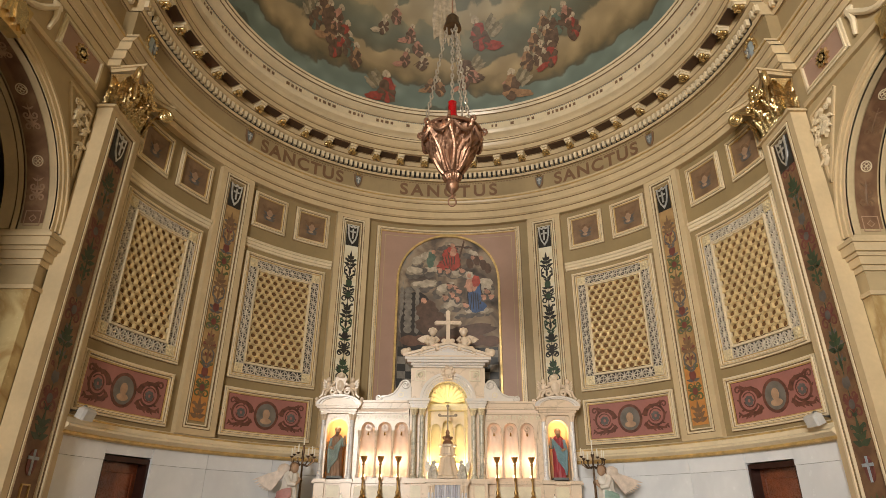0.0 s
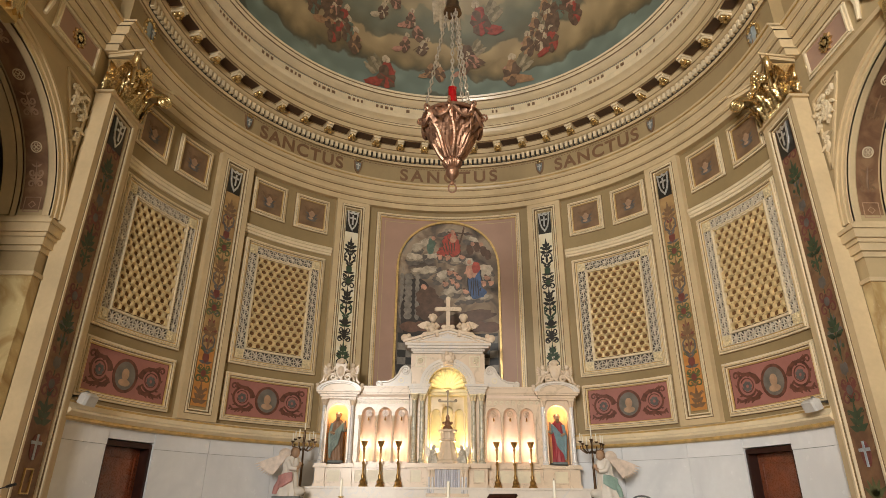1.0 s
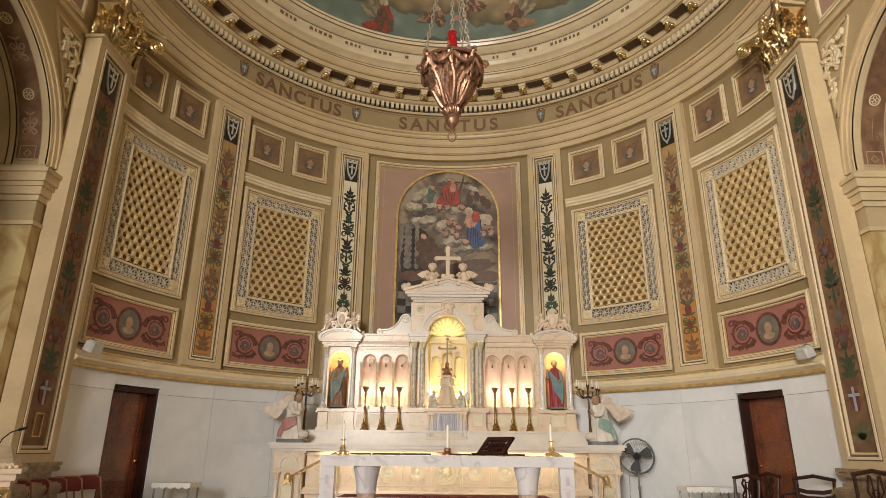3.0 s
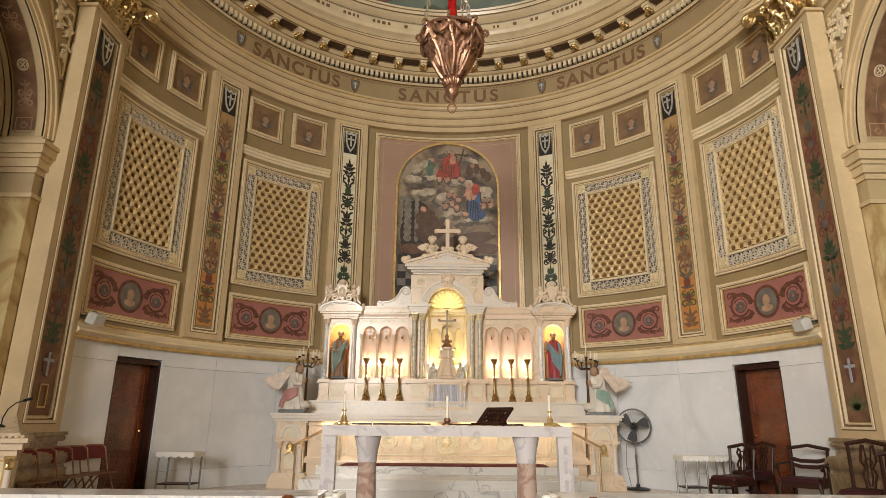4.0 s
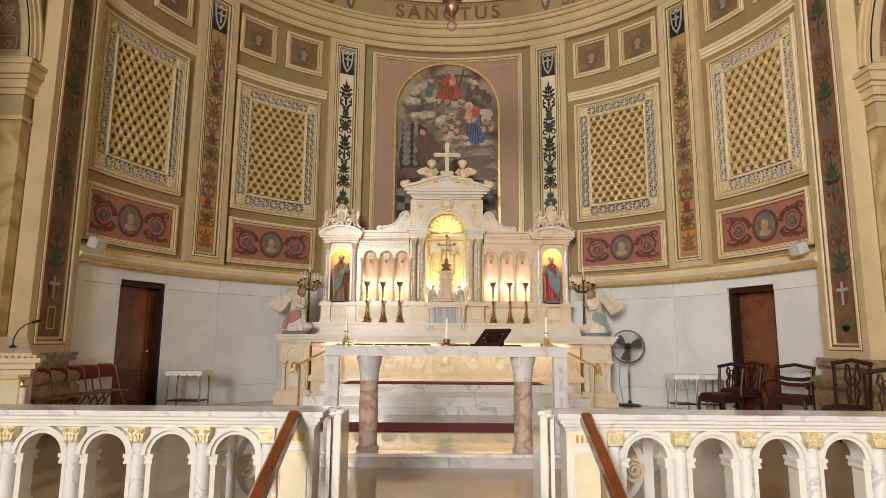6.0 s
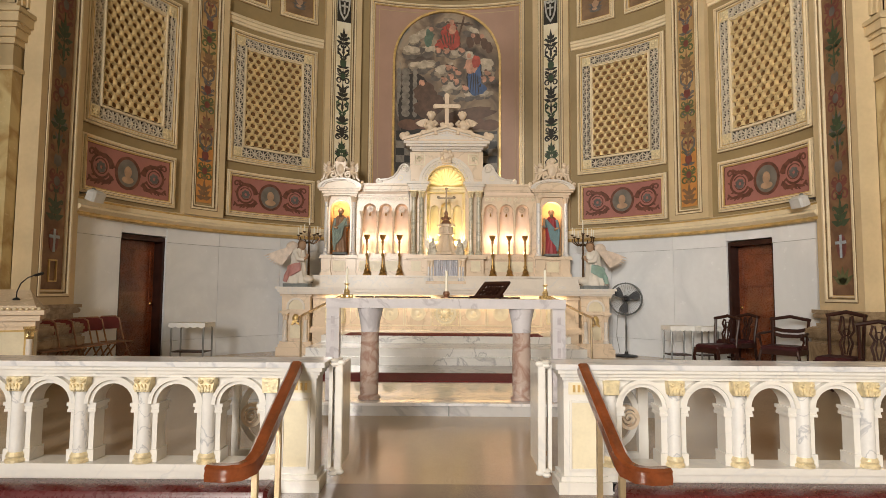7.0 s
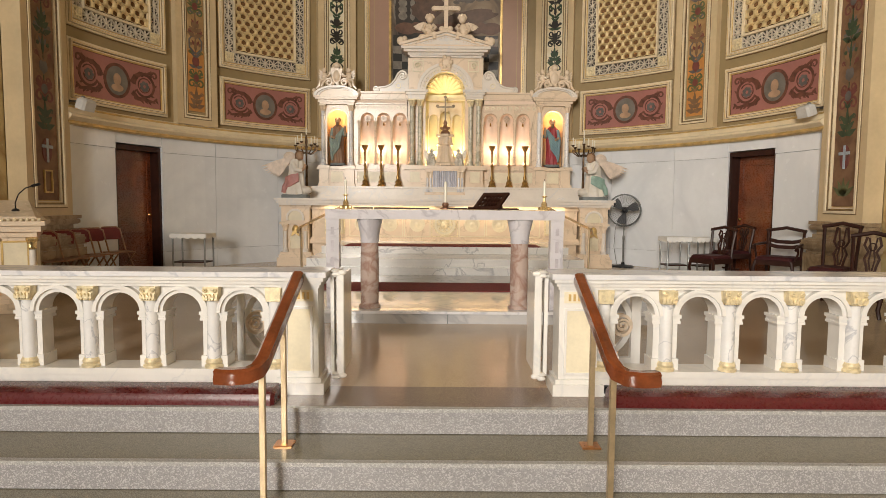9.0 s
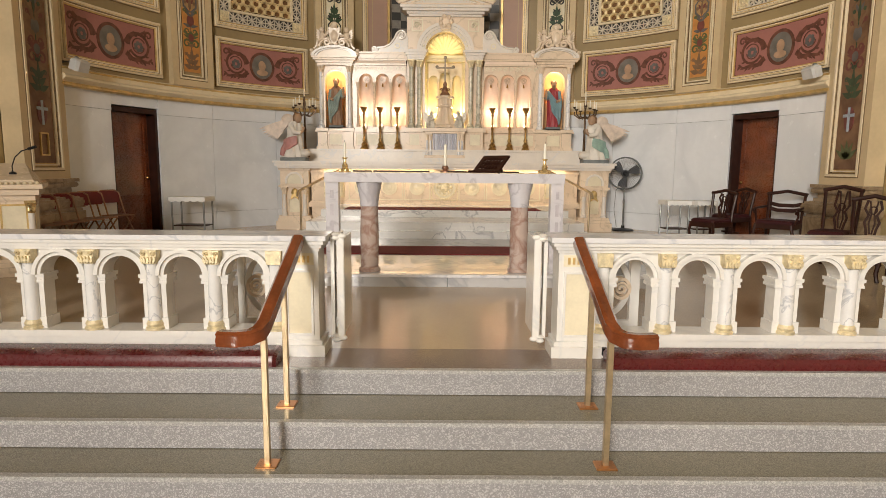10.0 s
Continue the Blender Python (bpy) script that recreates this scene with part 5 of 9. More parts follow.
def capital(parent, w=0.92, hgt=0.82, d=0.20):
    """A gilded leaf capital on a flat pilaster: bell, two rows of leaves, corner scrolls, flower, cream abacus. Local: x along, y negative to the room."""
    bm = bmesh.new()
    rings = []
    for z, a, b in ((0.0, 0.42, 0.05), (0.30, 0.40, 0.06), (0.55, 0.42, 0.11), (0.68, 0.46, 0.17)):
        rings.append([bm.verts.new(p) for p in ((-a, 0.2, z), (-a, -b, z), (a, -b, z), (a, 0.2, z))])
    for p, q in zip(rings, rings[1:]):
        for k in range(4):
            bm.faces.new((p[k], p[(k + 1) % 4], q[(k + 1) % 4], q[k]))
    part("bell", bm, gold, parent, "gilded bell")

    def face(cx):
        return lambda a, u, o: (cx + a, -0.05 - o, u)

    def flank(sd, cy):
        return lambda a, u, o: (sd * (0.42 + o), cy + a * sd, u)

    def corner(sd):
        return lambda a, u, o: (sd * (0.40 + o * 0.72) + a * 0.7, -0.05 - o * 0.72 + a * 0.7 * sd, u)

    for x in (-0.26, 0.0, 0.26):
        part("acanthus_leaf", acanthus(bmesh.new(), face(x), 0.125, 0.34, 0.15), gold, parent, "", True)
    for x in (-0.14, 0.14):
        part("acanthus_leaf", acanthus(bmesh.new(), face(x), 0.125, 0.54, 0.19), gold, parent, "", True)
    for sd in (-1, 1):
        part("acanthus_leaf", acanthus(bmesh.new(), corner(sd), 0.12, 0.36, 0.16), gold, parent, "", True)
        part("acanthus_leaf", acanthus(bmesh.new(), corner(sd), 0.11, 0.56, 0.26), gold, parent, "", True)
        part("acanthus_leaf", acanthus(bmesh.new(), flank(sd, 0.10), 0.10, 0.36, 0.13), gold, parent, "", True)
        part("acanthus_leaf", acanthus(bmesh.new(), flank(sd, 0.06), 0.10, 0.56, 0.16), gold, parent, "", True)
        # corner volute on the diagonal
        bm = bmesh.new()
        dx, dy = sd * 0.72, -0.72
        pts = [(sd * (0.22 + 0.25 * t) + dx * 0.12 * t, -0.14 + dy * 0.24 * t, 0.40 + 0.30 * t ** 0.7) for t in np.linspace(0, 1, 6)]
        c = pts[-1]
        for k in range(20):
            a = math.pi / 2 - k * 0.62
            r = 0.125 * (1 - k / 23)
            pts.append((c[0] + dx * r * math.cos(a), c[1] + dy * r * math.cos(a), c[2] - 0.125 + r * math.sin(a)))
        tube(bm, pts, 0.04, 8)
        ball(bm, (c[0], c[1], c[2] - 0.125), 0.06, u=9, v=7)
        part("volute", bm, gold, parent, "gilded scroll", True)
        bm = tube(bmesh.new(), [(sd * px, -0.24, pz) for px, pz in curl(0.10, 0.60, 0.085, 4.0, 1.5)], 0.026, 7)
        ball(bm, (sd * 0.10, -0.25, 0.60), 0.035, u=8, v=6)
        part("inner_scroll", bm, gold, parent, "", True)
        bm = bmesh.new()
        for k in range(7):
            ball(bm, (sd * (0.24 + 0.05 * math.cos(k)), -0.25, 0.55 + 0.05 * math.sin(k)), 0.032, u=7, v=5)
        part("berry_cluster", bm, gold, parent, "", True)
    bm = bmesh.new()
    ball(bm, (0, -0.26, 0.76), 0.06, 1, 0.7, 1, 8, 6)
    for k in range(6):
        ball(bm, (0.085 * math.cos(k * 1.047), -0.25, 0.76 + 0.085 * math.sin(k * 1.047)), 0.05, 1, 0.6, 1, 8, 6)
    part("flower", bm, gold, parent, "", True)
    for z0, z1, g in ((0.70, 0.76, 0.0), (0.76, 0.80, 0.03)):
        bm = bmesh.new()
        top = [(x, -0.16 - g - 0.24 * (x / 0.56) ** 2) for x in np.linspace(-0.56 - g, 0.56 + g, 13)]
        P = top + [(0.48 + g, 0.2), (-0.48 - g, 0.2)]
        lo, hi = [bm.verts.new((x, y, z0)) for x, y in P], [bm.verts.new((x, y, z1)) for x, y in P]
        for k in range(len(P)):
            bm.faces.new((lo[k], lo[(k + 1) % len(P)], hi[(k + 1) % len(P)], hi[k]))
        bm.faces.new(lo[::-1])
        bm.faces.new(hi)
        part("abacus", bm, cream, parent, "cream hollow-sided abacus")


for s in (-1, 1):
    # local frame: x along the wall, y out of the room; stands at the wall face, looking to the middle
    base = Matrix.Translation((s * 5.56, 8.48, 0)) @ Matrix.Rotation(radians(-90 * s), 4, "Z")
    ob = thing("end_pilaster", "large cream pilaster with a dark painted blue-green strip", "pilaster", "end pilasters", base)
    hw = 0.48
    bm = bmesh.new()
    box(bm, -hw, -0.34, 0.0, 0.26, 1.04, 7.43)
    box(bm, 0.34, hw, 0.0, 0.26, 1.04, 7.43)
    box(bm, -0.34, 0.34, 0.0, 0.26, 1.04, 1.16)
    box(bm, -0.34, 0.34, 0.0, 0.26, 7.33, 7.43)
    part("shaft", bm, cream, ob, "cream plaster shaft")
    bm = frame_bars(bmesh.new(), -0.34, 0.34, 1.16, 7.33, 0.035, -0.015, 0.2)
    frame_bars(bm, -0.275, 0.275, 1.225, 7.265, 0.02, 0.015, 0.2)
    part("moulding", bm, ivory, ob, "ivory bead")
    # the same glaze and painted shade round the end pilaster's beads
    bm = frame_bars(bmesh.new(), -0.356, 0.356, 1.144, 7.346, 0.015, -0.004, 0.2)
    frame_bars(bm, -0.303, 0.303, 1.197, 7.293, 0.014, 0.01, 0.2)
    part("glaze_line", bm, glaze_shade, ob, "thin line of brown glaze and painted crease shade")["kind"] = "stuff"
    part("recess", box(bmesh.new(), -0.305, 0.305, 0.06, 0.22, 1.195, 7.295), goldpaint, ob, "gilded recess")
    part("strip", box(bmesh.new(), -0.235, 0.235, 0.04, 0.06, 1.26, 7.23), strip_dark, ob, "dark brown painted strip")
    ornament(ob, 2.25, 6.66, [dark_green, maroon, dull_slate, brownpaint], 0.19, 0.04, False, 5)
    part("roundel", slab(bmesh.new(), oval(0, 1.95, 0.10, 0.17), 0.030, 0.04), maroon, ob, "dark red-brown oval")
    part("cross", cross(bmesh.new(), 0, 1.95, 0.23, 0.33, 0.042, 0.022, 0.030), cross_blue, ob, "pale grey-blue cross")
    if s < 0:
        part("tablet", frame_bars(bmesh.new(), -0.09, 0.09, 1.36, 1.68, 0.02, 0.02, 0.04), goldpaint, ob, "gilded tablet outline")
    else:
        bm = bmesh.new()
        for q in range(5):
            leaf(bm, 0, 1.4, 0.26, 0.08, math.pi / 2 + (q - 2) * 0.5, 0.034, 0.04)
        part("leaf_spray", bm, olive_green, ob, "green leaf spray")
    part("shield_ground", box(bmesh.new(), -0.2, 0.2, 0.03, 0.04, 6.66, 7.21), blackpaint, ob)
    part("shield", shield(bmesh.new(), 0, 6.95, 0.3, 0.52, 0.015, 0.03), silver, ob, "silver shield")
    part("shield_field", shield(bmesh.new(), 0, 6.94, 0.2, 0.38, 0.008, 0.015), blackpaint, ob)
    part("cross", cross(bmesh.new(), 0, 6.96, 0.16, 0.28, 0.04, 0.0, 0.008), silver, ob, "silver cross")
    part("neck_moulding", slab(bmesh.new(), [(-hw - 0.05, 7.43), (hw + 0.05, 7.43), (hw + 0.03, 7.49), (-hw - 0.03, 7.49)], -0.05, 0.26), cream, ob, "cream neck moulding")
    cp = thing("capital", "gilded leaf capital with corner scrolls on the end pilaster", "capital", "gilded capitals", base @ Matrix.Translation((0, 0.02, 7.47)))
    capital(cp)
    rs = thing("enamel_jewel", "pale blue oval enamel jewel in a gilded frame", "ornament", "frieze jewels", base @ Matrix.Translation((0, 0.19, 0)))
    bm = slab(bmesh.new(), oval(0, 9.2, 0.12, 0.18), -0.24, -0.2)
    part("jewel", bm, mat("pale_blue_enamel_%s" % ("a" if s < 0 else "b"), (0.42, 0.50, 0.55), 0.15, var=0.1), rs, "pale blue oval jewel")
    bm = ring_slab(bmesh.new(), 0, 9.2, 0.17, 0.24, 0.05, -0.25, -0.19)
    for k in range(10):
        ball(bm, (0.16 * math.cos(k * 0.628), -0.25, 9.2 + 0.23 * math.sin(k * 0.628)), 0.035, u=7, v=5)
    part("jewel_frame", bm, gold, rs, "gilded jewel frame")
    # moulded brown stone base under the pilaster
    steps = [(0, 0.56, 0.12), (0.56, 0.60, 0.09)]
    for zc, r, p in ((0.695, 0.095, 0.06), (0.95, 0.04, 0.03)):
        for k in range(7):
            a0, a1 = -math.pi / 2 + math.pi * k / 7, -math.pi / 2 + math.pi * (k + 1) / 7
            steps.append((zc + r * math.sin(a0), zc + r * math.sin(a1), p + r * (math.cos(a0) + math.cos(a1)) / 2))
        if zc < 0.9:
            steps += [(0.79, 0.84, 0.04), (0.84, 0.91, 0.0)]
    steps.append((0.99, 1.04, 0.08))
    bm = moulded(bmesh.new(), -hw, hw, 0, 0.2, [(round(z0, 4), round(z1, 4), p) for z0, z1, p in steps])
    part("base", bm, stone_brown, ob, "moulded brown stone base")

    # arch dressing
    def band(bm, r0, r1, x0, x1, n=40):
        V = [[bm.verts.new((x, AY + r * math.cos(a), AZ + r * math.sin(a))) for a in np.linspace(0, math.pi, n)] for r, x in ((r0, x1), (r0, x0), (r1, x0), (r1, x1))]
        for k in range(3):
            for i in range(n - 1):
                bm.faces.new((V[k][i], V[k][i + 1], V[k + 1][i + 1], V[k + 1][i]))
        return bm

    bm = bmesh.new()
    for r0, r1, p in ((2.03, 2.09, 0.02), (2.09, 2.16, 0.045), (2.16, 2.20, 0.07), (2.20, 2.24, 0.04)):
        band(bm, r0, r1, s * (5.85 - p), s * 5.86)
    fixed("trim_archivolt", bm, cream, "cream moulded band round the arch", "moulding")
    bm = bmesh.new()
    for x0, x1, t in ((5.85, 5.95, 0.03), (6.34, 6.42, 0.03), (6.42, 6.62, 0.05)):
        band(bm, 2.03, 2.03 - t, s * x0, s * x1)
        V = band(bm, 2.03 - t, 2.03, s * x0, s * x0)
    fixed("trim_soffit", bm, cream, "cream edge moulding under the arch", "moulding")
    sf = thing("soffit_strip", "dark red-brown painted strip under the arch with pale roundels", "painted strip", "soffit strips")
    bm = bmesh.new()
    n = 30
    V = [[bm.verts.new((s * x, AY + 2.024 * math.cos(a), AZ + 2.024 * math.sin(a))) for a in np.linspace(0.05, math.pi - 0.05, n)] for x in (5.98, 6.31)]
    for i in range(n - 1):
        bm.faces.new((V[0][i], V[0][i + 1], V[1][i + 1], V[1][i]))
    part("ground", bm, strip_dark, sf)

    def on_soffit(bm):
        """x across the strip, z along the arch."""
        for v in bm.verts:
            a = v.co.z / 2.02
            r = 2.022 + v.co.y
            v.co = Vector((s * (6.145 + v.co.x), AY + r * math.cos(a), AZ + r * math.sin(a)))
        return bm

    b1, b2 = bmesh.new(), bmesh.new()
    for k in range(6):
        z = 0.25 + k * 1.05
        for q in (-1, 1):
            ribbon(b1, [(q * a, b) for a, b in curl(0.06, z + 0.25, 0.055, math.pi, -1.2)], 0.034, -0.006, 0)
            ribbon(b1, [(q * a, b) for a, b in curl(0.06, z + 0.42, 0.055, math.pi, 1.2)], 0.034, -0.006, 0)
            leaf(b1, 0, z + 0.3, 0.12, 0.03, math.pi / 2 - q, -0.006, 0)
            leaf(b1, 0, z + 0.5, 0.1, 0.03, math.pi / 2 - q, -0.006, 0)
        leaf(b1, 0, z + 0.2, 0.4, 0.03, math.pi / 2, -0.006, 0)
        z += 0.75
        ring_slab(b2, 0, z + 0.05, 0.085, 0.085, 0.015, -0.008, 0, 18)
        for q in range(4):
            ring_slab(b2, 0.033 * math.cos(q * 1.57), z + 0.05 + 0.033 * math.sin(q * 1.57), 0.03, 0.03, 0.009, -0.008, 0, 8)
    part("painted_scroll", on_soffit(b1), flesh_tan if s < 0 else brownpaint, sf, "tan painted scrolls")["kind"] = "stuff"
    part("roundel_row", on_soffit(b2), ivory, sf, "pale quatrefoil roundels")["kind"] = "stuff"
    bm = bmesh.new()
    frame_bars(bm, -0.12, 0.12, 0.06, 0.3, 0.012, -0.006, 0)
    ring_slab(bm, 0, 0.18, 0.06, 0.06, 0.015, -0.006, 0, 4)
    part("square_motif", on_soffit(bm), flesh_tan, sf, "tan square motif")
    # impost and yellow marble pier
    im = fixed("trim_impost", bmesh.new(), cream, "cream moulded impost of the arch", "moulding")
    bm = bmesh.new()
    for z0, z1, p in ((4.54, 4.62, 0.03), (4.62, 4.74, 0.07), (4.74, 4.80, 0.10), (4.80, 4.93, 0.14), (4.93, 4.99, 0.17), (4.99, 5.10, 0.02)):
        box(bm, min(s * (5.85 - p), s * (6.62 + p)), max(s * (5.85 - p), s * (6.62 + p)), AY + AR - p, AY + AR + 0.19, z0, z1)
    box(bm, min(s * 5.80, s * 6.66), max(s * 5.80, s * 6.66), AY + AR - 0.05, AY + AR + 0.19, 4.17, 4.23)
    part("moulding", bm, cream, im)
    pier = fixed("pier_facing", bmesh.new(), yellow_marble, "yellow-veined marble facing of the arch pier", "pier")
    part("facing", box(bmesh.new(), min(s * 5.83, s * 6.64), max(s * 5.83, s * 6.64), AY + AR - 0.02, AY + AR + 0.17, 0.0, 4.17), yellow_marble, pier)
    # string above the arch, key block, spandrel relief, rosette panel, swag
    fixed("trim_string", box(bmesh.new(), min(s * 5.79, s * 5.86), max(s * 5.79, s * 5.86), -2.0, 7.96, 7.48, 7.56), cream, "cream string moulding above the arch", "moulding")
    wl = Matrix.Translation((s * 5.85, 0, 0)) @ Matrix.Rotation(radians(-90 * s), 4, "Z")
    key = thing("keystone", "gilded leaf key block over the arch", "keystone", "gilded keystones", wl)

    def along(y):
        return -s * y

    bm = slab(bmesh.new(), [(along(5.6), 7.0), (along(6.0), 7.0), (along(6.07), 7.5), (along(5.53), 7.5)], -0.16, 0.0)
    part("block", bm, goldpaint, key)
    for q in range(5):
        bm = leaf(bmesh.new(), along(5.8), 7.45, 0.42, 0.2, -math.pi / 2 + (q - 2) * 0.28, -0.2 - 0.02 * (2 - abs(q - 2)), -0.15)
        part("leaf", bm, gold, key)
    sp = thing("spandrel_relief", "triangular ivory relief panel beside the arch", "relief", "spandrel reliefs", wl)
    tri = [(along(7.93), 7.28), (along(7.28), 7.36), (along(7.93), 6.05)]
    bm = bmesh.new()
    for (a, b) in zip(tri, tri[1:] + tri[:1]):
        ribbon(bm, [a, b], 0.045, -0.03, 0.0, 1)
    part("frame", bm, cream, sp)
    bm = bmesh.new()
    rnd = random.Random(3)
    for k in range(30):
        u, v = rnd.random(), rnd.random()
        if u + v > 1:
            u, v = 1 - u, 1 - v
        w = 1 - u - v
        x, z = (sum(c * t[i] for c, t in zip((0.12 + 0.76 * u, 0.06 + 0.76 * v, 0.06 + 0.76 * w), tri)) for i in (0, 1))
        leaf(bm, x, z, rnd.uniform(0.10, 0.17), 0.06, rnd.uniform(0, 6.28), -0.045 - 0.001 * k, -0.005)
        if k % 4 == 0:
            tube(bm, [(px, -0.06, pz) for px, pz in curl(x, z, 0.055, rnd.uniform(0, 6), 1.4, 12)], 0.012, 5)
        if k % 5 == 0:
            ball(bm, (x, -0.04, z), 0.04, 1, 0.7, 1.2, 8, 6)
    part("relief", bm, ivory, sp, "ivory carved relief", True)["kind"] = "stuff"
    rp = thing("framed_rosette", "oblong brown wall panel with a gilded rosette", "wall panel", "rosette panels", wl)
    x0, x1 = sorted((along(6.75), along(7.85)))
    bm = frame_bars(bmesh.new(), x0, x1, 7.66, 8.22, 0.04, -0.03, 0.0)
    frame_bars(bm, x0 + 0.04, x1 - 0.04, 7.70, 8.18, 0.03, -0.05, 0.0)
    part("frame", bm, ivory, rp)
    part("field", box(bmesh.new(), x0 + 0.07, x1 - 0.07, -0.01, 0.0, 7.73, 8.15), rosefield, rp)
    bm = bmesh.new()
    cx = (x0 + x1) / 2
    for k in range(10):
        leaf(bm, cx, 7.94, 0.16, 0.09, k * 0.628, -0.05, -0.01)
    ball(bm, (cx, -0.04, 7.94), 0.06, 1, 0.6, 1)
    part("rosette", bm, gold, rp)
    sw = thing("swag", "ivory plaster swag and ribbon drop over the arch", "relief", "plaster swags", wl)
    bm = bmesh.new()
    a0, a1 = along(6.55), along(5.4)
    tube(bm, [(a0 + (a1 - a0) * t, -0.03, 8.14 - 0.42 * math.sin(math.pi * t)) for t in np.linspace(0, 1, 12)], 0.05, 7)
    tube(bm, [(a0, -0.03, 8.15), (a0 + 0.03, -0.03, 7.95), (a0 - 0.02, -0.03, 7.7)], 0.06, 6, taper=0.5)
    ball(bm, (a0, -0.03, 8.15), 0.08, 1.3, 0.6, 0.8)
    part("garland", bm, ivory, sw, "", True)

# doors in the dado
for i, f in enumerate((-67.4, 67.4)):
    fr = at_phi(f)
    d = fixed("door_%d" % (i + 1), bmesh.new(), wood, "dark red-brown panelled wooden door in a deep marble opening", "door")
    d.matrix_world = fr
    R = 5.93
    hw = R * math.tan(radians(4.75))
    bm = box(bmesh.new(), -hw, hw, R, R + 0.05, 0, 2.2)
    part("leaf", bm, wood, d, "red-brown wooden leaf")
    for z0, z1 in ((0.18, 0.72), (0.82, 1.3), (1.4, 2.0)):
        bm = frame_bars(bmesh.new(), -hw + 0.13, hw - 0.13, z0, z1, 0.03, R - 0.018, R)
        box(bm, -hw + 0.2, hw - 0.2, R - 0.012, R, z0 + 0.08, z1 - 0.08)
        part("panel", bm, wood, d)
    bm = box(bmesh.new(), -hw, -hw + 0.07, R - 0.2, R, 0, 2.2)
    box(bm, hw - 0.07, hw, R - 0.2, R, 0, 2.2)
    box(bm, -hw + 0.07, hw - 0.07, R - 0.2, R, 2.12, 2.2)
    part("jamb", bm, dark_wood, d, "dark wooden jamb")
    bm = ball(bmesh.new(), (-hw + 0.16 if i else hw - 0.16, R - 0.05, 1.02), 0.03)
    part("knob", bm, brass, d, "brass knob")
    q = -1 if i == 0 else 1
    # ivory strip stands in for light caught on the marble corner
    part("reveal_edge", box(bmesh.new(), -q * hw - 0.012, -q * hw + 0.012, 5.695, 5.74, 0, 2.2), ivory, d, "pale strip painting the lit corner of the opening")

# small loudspeakers on the dado moulding
src = None
for f in (-80.6, 80.6):
    if src:
        copy_thing(src, at_phi(f))
        continue
    src = thing("loudspeaker", "small pale grey loudspeaker on a bracket above the dado", "loudspeaker", "wall loudspeakers", at_phi(f))
    bm = cbox(bmesh.new(), 0, 5.46, 2.60, 0.26, 0.17, 0.17, 0.03)
    bmesh.ops.rotate(bm, verts=bm.verts, cent=(0, 5.46, 2.68), matrix=Matrix.Rotation(radians(20), 3, "X"))
    part("cabinet", bm, mat("pale_grey_plastic", (0.55, 0.54, 0.52), 0.4), src)
    part("bracket", tube(bmesh.new(), [(0, 5.52, 2.7), (0, 5.60, 2.74), (0, 5.74, 2.74)], 0.02), grey_metal, src, "grey bracket")
    part("clamp", ball(bmesh.new(), (0, 5.5, 2.78), 0.035), grey_metal, src)
ob = thing("wall_sensor", "small white glowing sensor on the apse wall", "sensor", "", at_phi(-82.2))
part("case", ball(bmesh.new(), (0, 5.66, 4.85), 0.035, 0.7, 0.6, 1.3), linen, ob)

# ---- the high altar ----


def many(name, pieces, label, category, group="", smooth=True):
    """One mesh of several coloured pieces: a statue or a small figure."""
    me = bpy.data.meshes.new(name)
    big = bmesh.new()
    for i, (bm, m) in enumerate(pieces):
        bmesh.ops.recalc_face_normals(bm, faces=bm.faces)
        for f in bm.faces:
            f.material_index = i
        tmp = bpy.data.meshes.new("tmp")
        bm.to_mesh(tmp)
        bm.free()
        big.from_mesh(tmp)
        bpy.data.meshes.remove(tmp)
        me.materials.append(m)
    big.to_mesh(me)
    big.free()
    if smooth:
        me.polygons.foreach_set("use_smooth", [True] * len(me.polygons))
        me.set_sharp_from_angle(angle=radians(50))
    ob = new(name, me)
    return tagged(ob, label, category, group) if category else ob


def column(parent, x, y, z0, z1, r, material=shaft_marble, cap=gold):
    H = z1 - z0
    shaft = part("column", lathe(bmesh.new(), [(r * 1.5, 0), (r * 1.5, 0.03), (r * 1.25, 0.04), (r * 1.35, 0.06), (r * 1.05, 0.08), (r, 0.1), (r * 0.9, H - 0.14)], 14, (x, y, z0)), material, parent, "veined marble column", True)
    bm = lathe(bmesh.new(), [(r * 0.95, 0), (r * 1.15, 0.02), (r * 1.0, 0.03), (r * 1.4, 0.1), (r * 1.55, 0.12)], 16, (x, y, z1 - 0.14), wob=0.12, lobes=8)
    cbox(bm, x, y, z1 - 0.025, r * 3.2, r * 3.2, 0.025, 0.004)
    part("column_capital", bm, cap, shaft, "carved capital", True)


def sunk_panel(parent, x0, x1, z0, z1, y, material):
    pn = part("panel", box(bmesh.new(), x0, x1, y - 0.004, y + 0.01, z0, z1), material, parent, "pale yellow marble panel" if material == altar_yellow else "")
    part("panel_frame", frame_bars(bmesh.new(), x0 - 0.02, x1 + 0.02, z0 - 0.02, z1 + 0.02, 0.02, y - 0.018, y + 0.01), altar_m, pn)


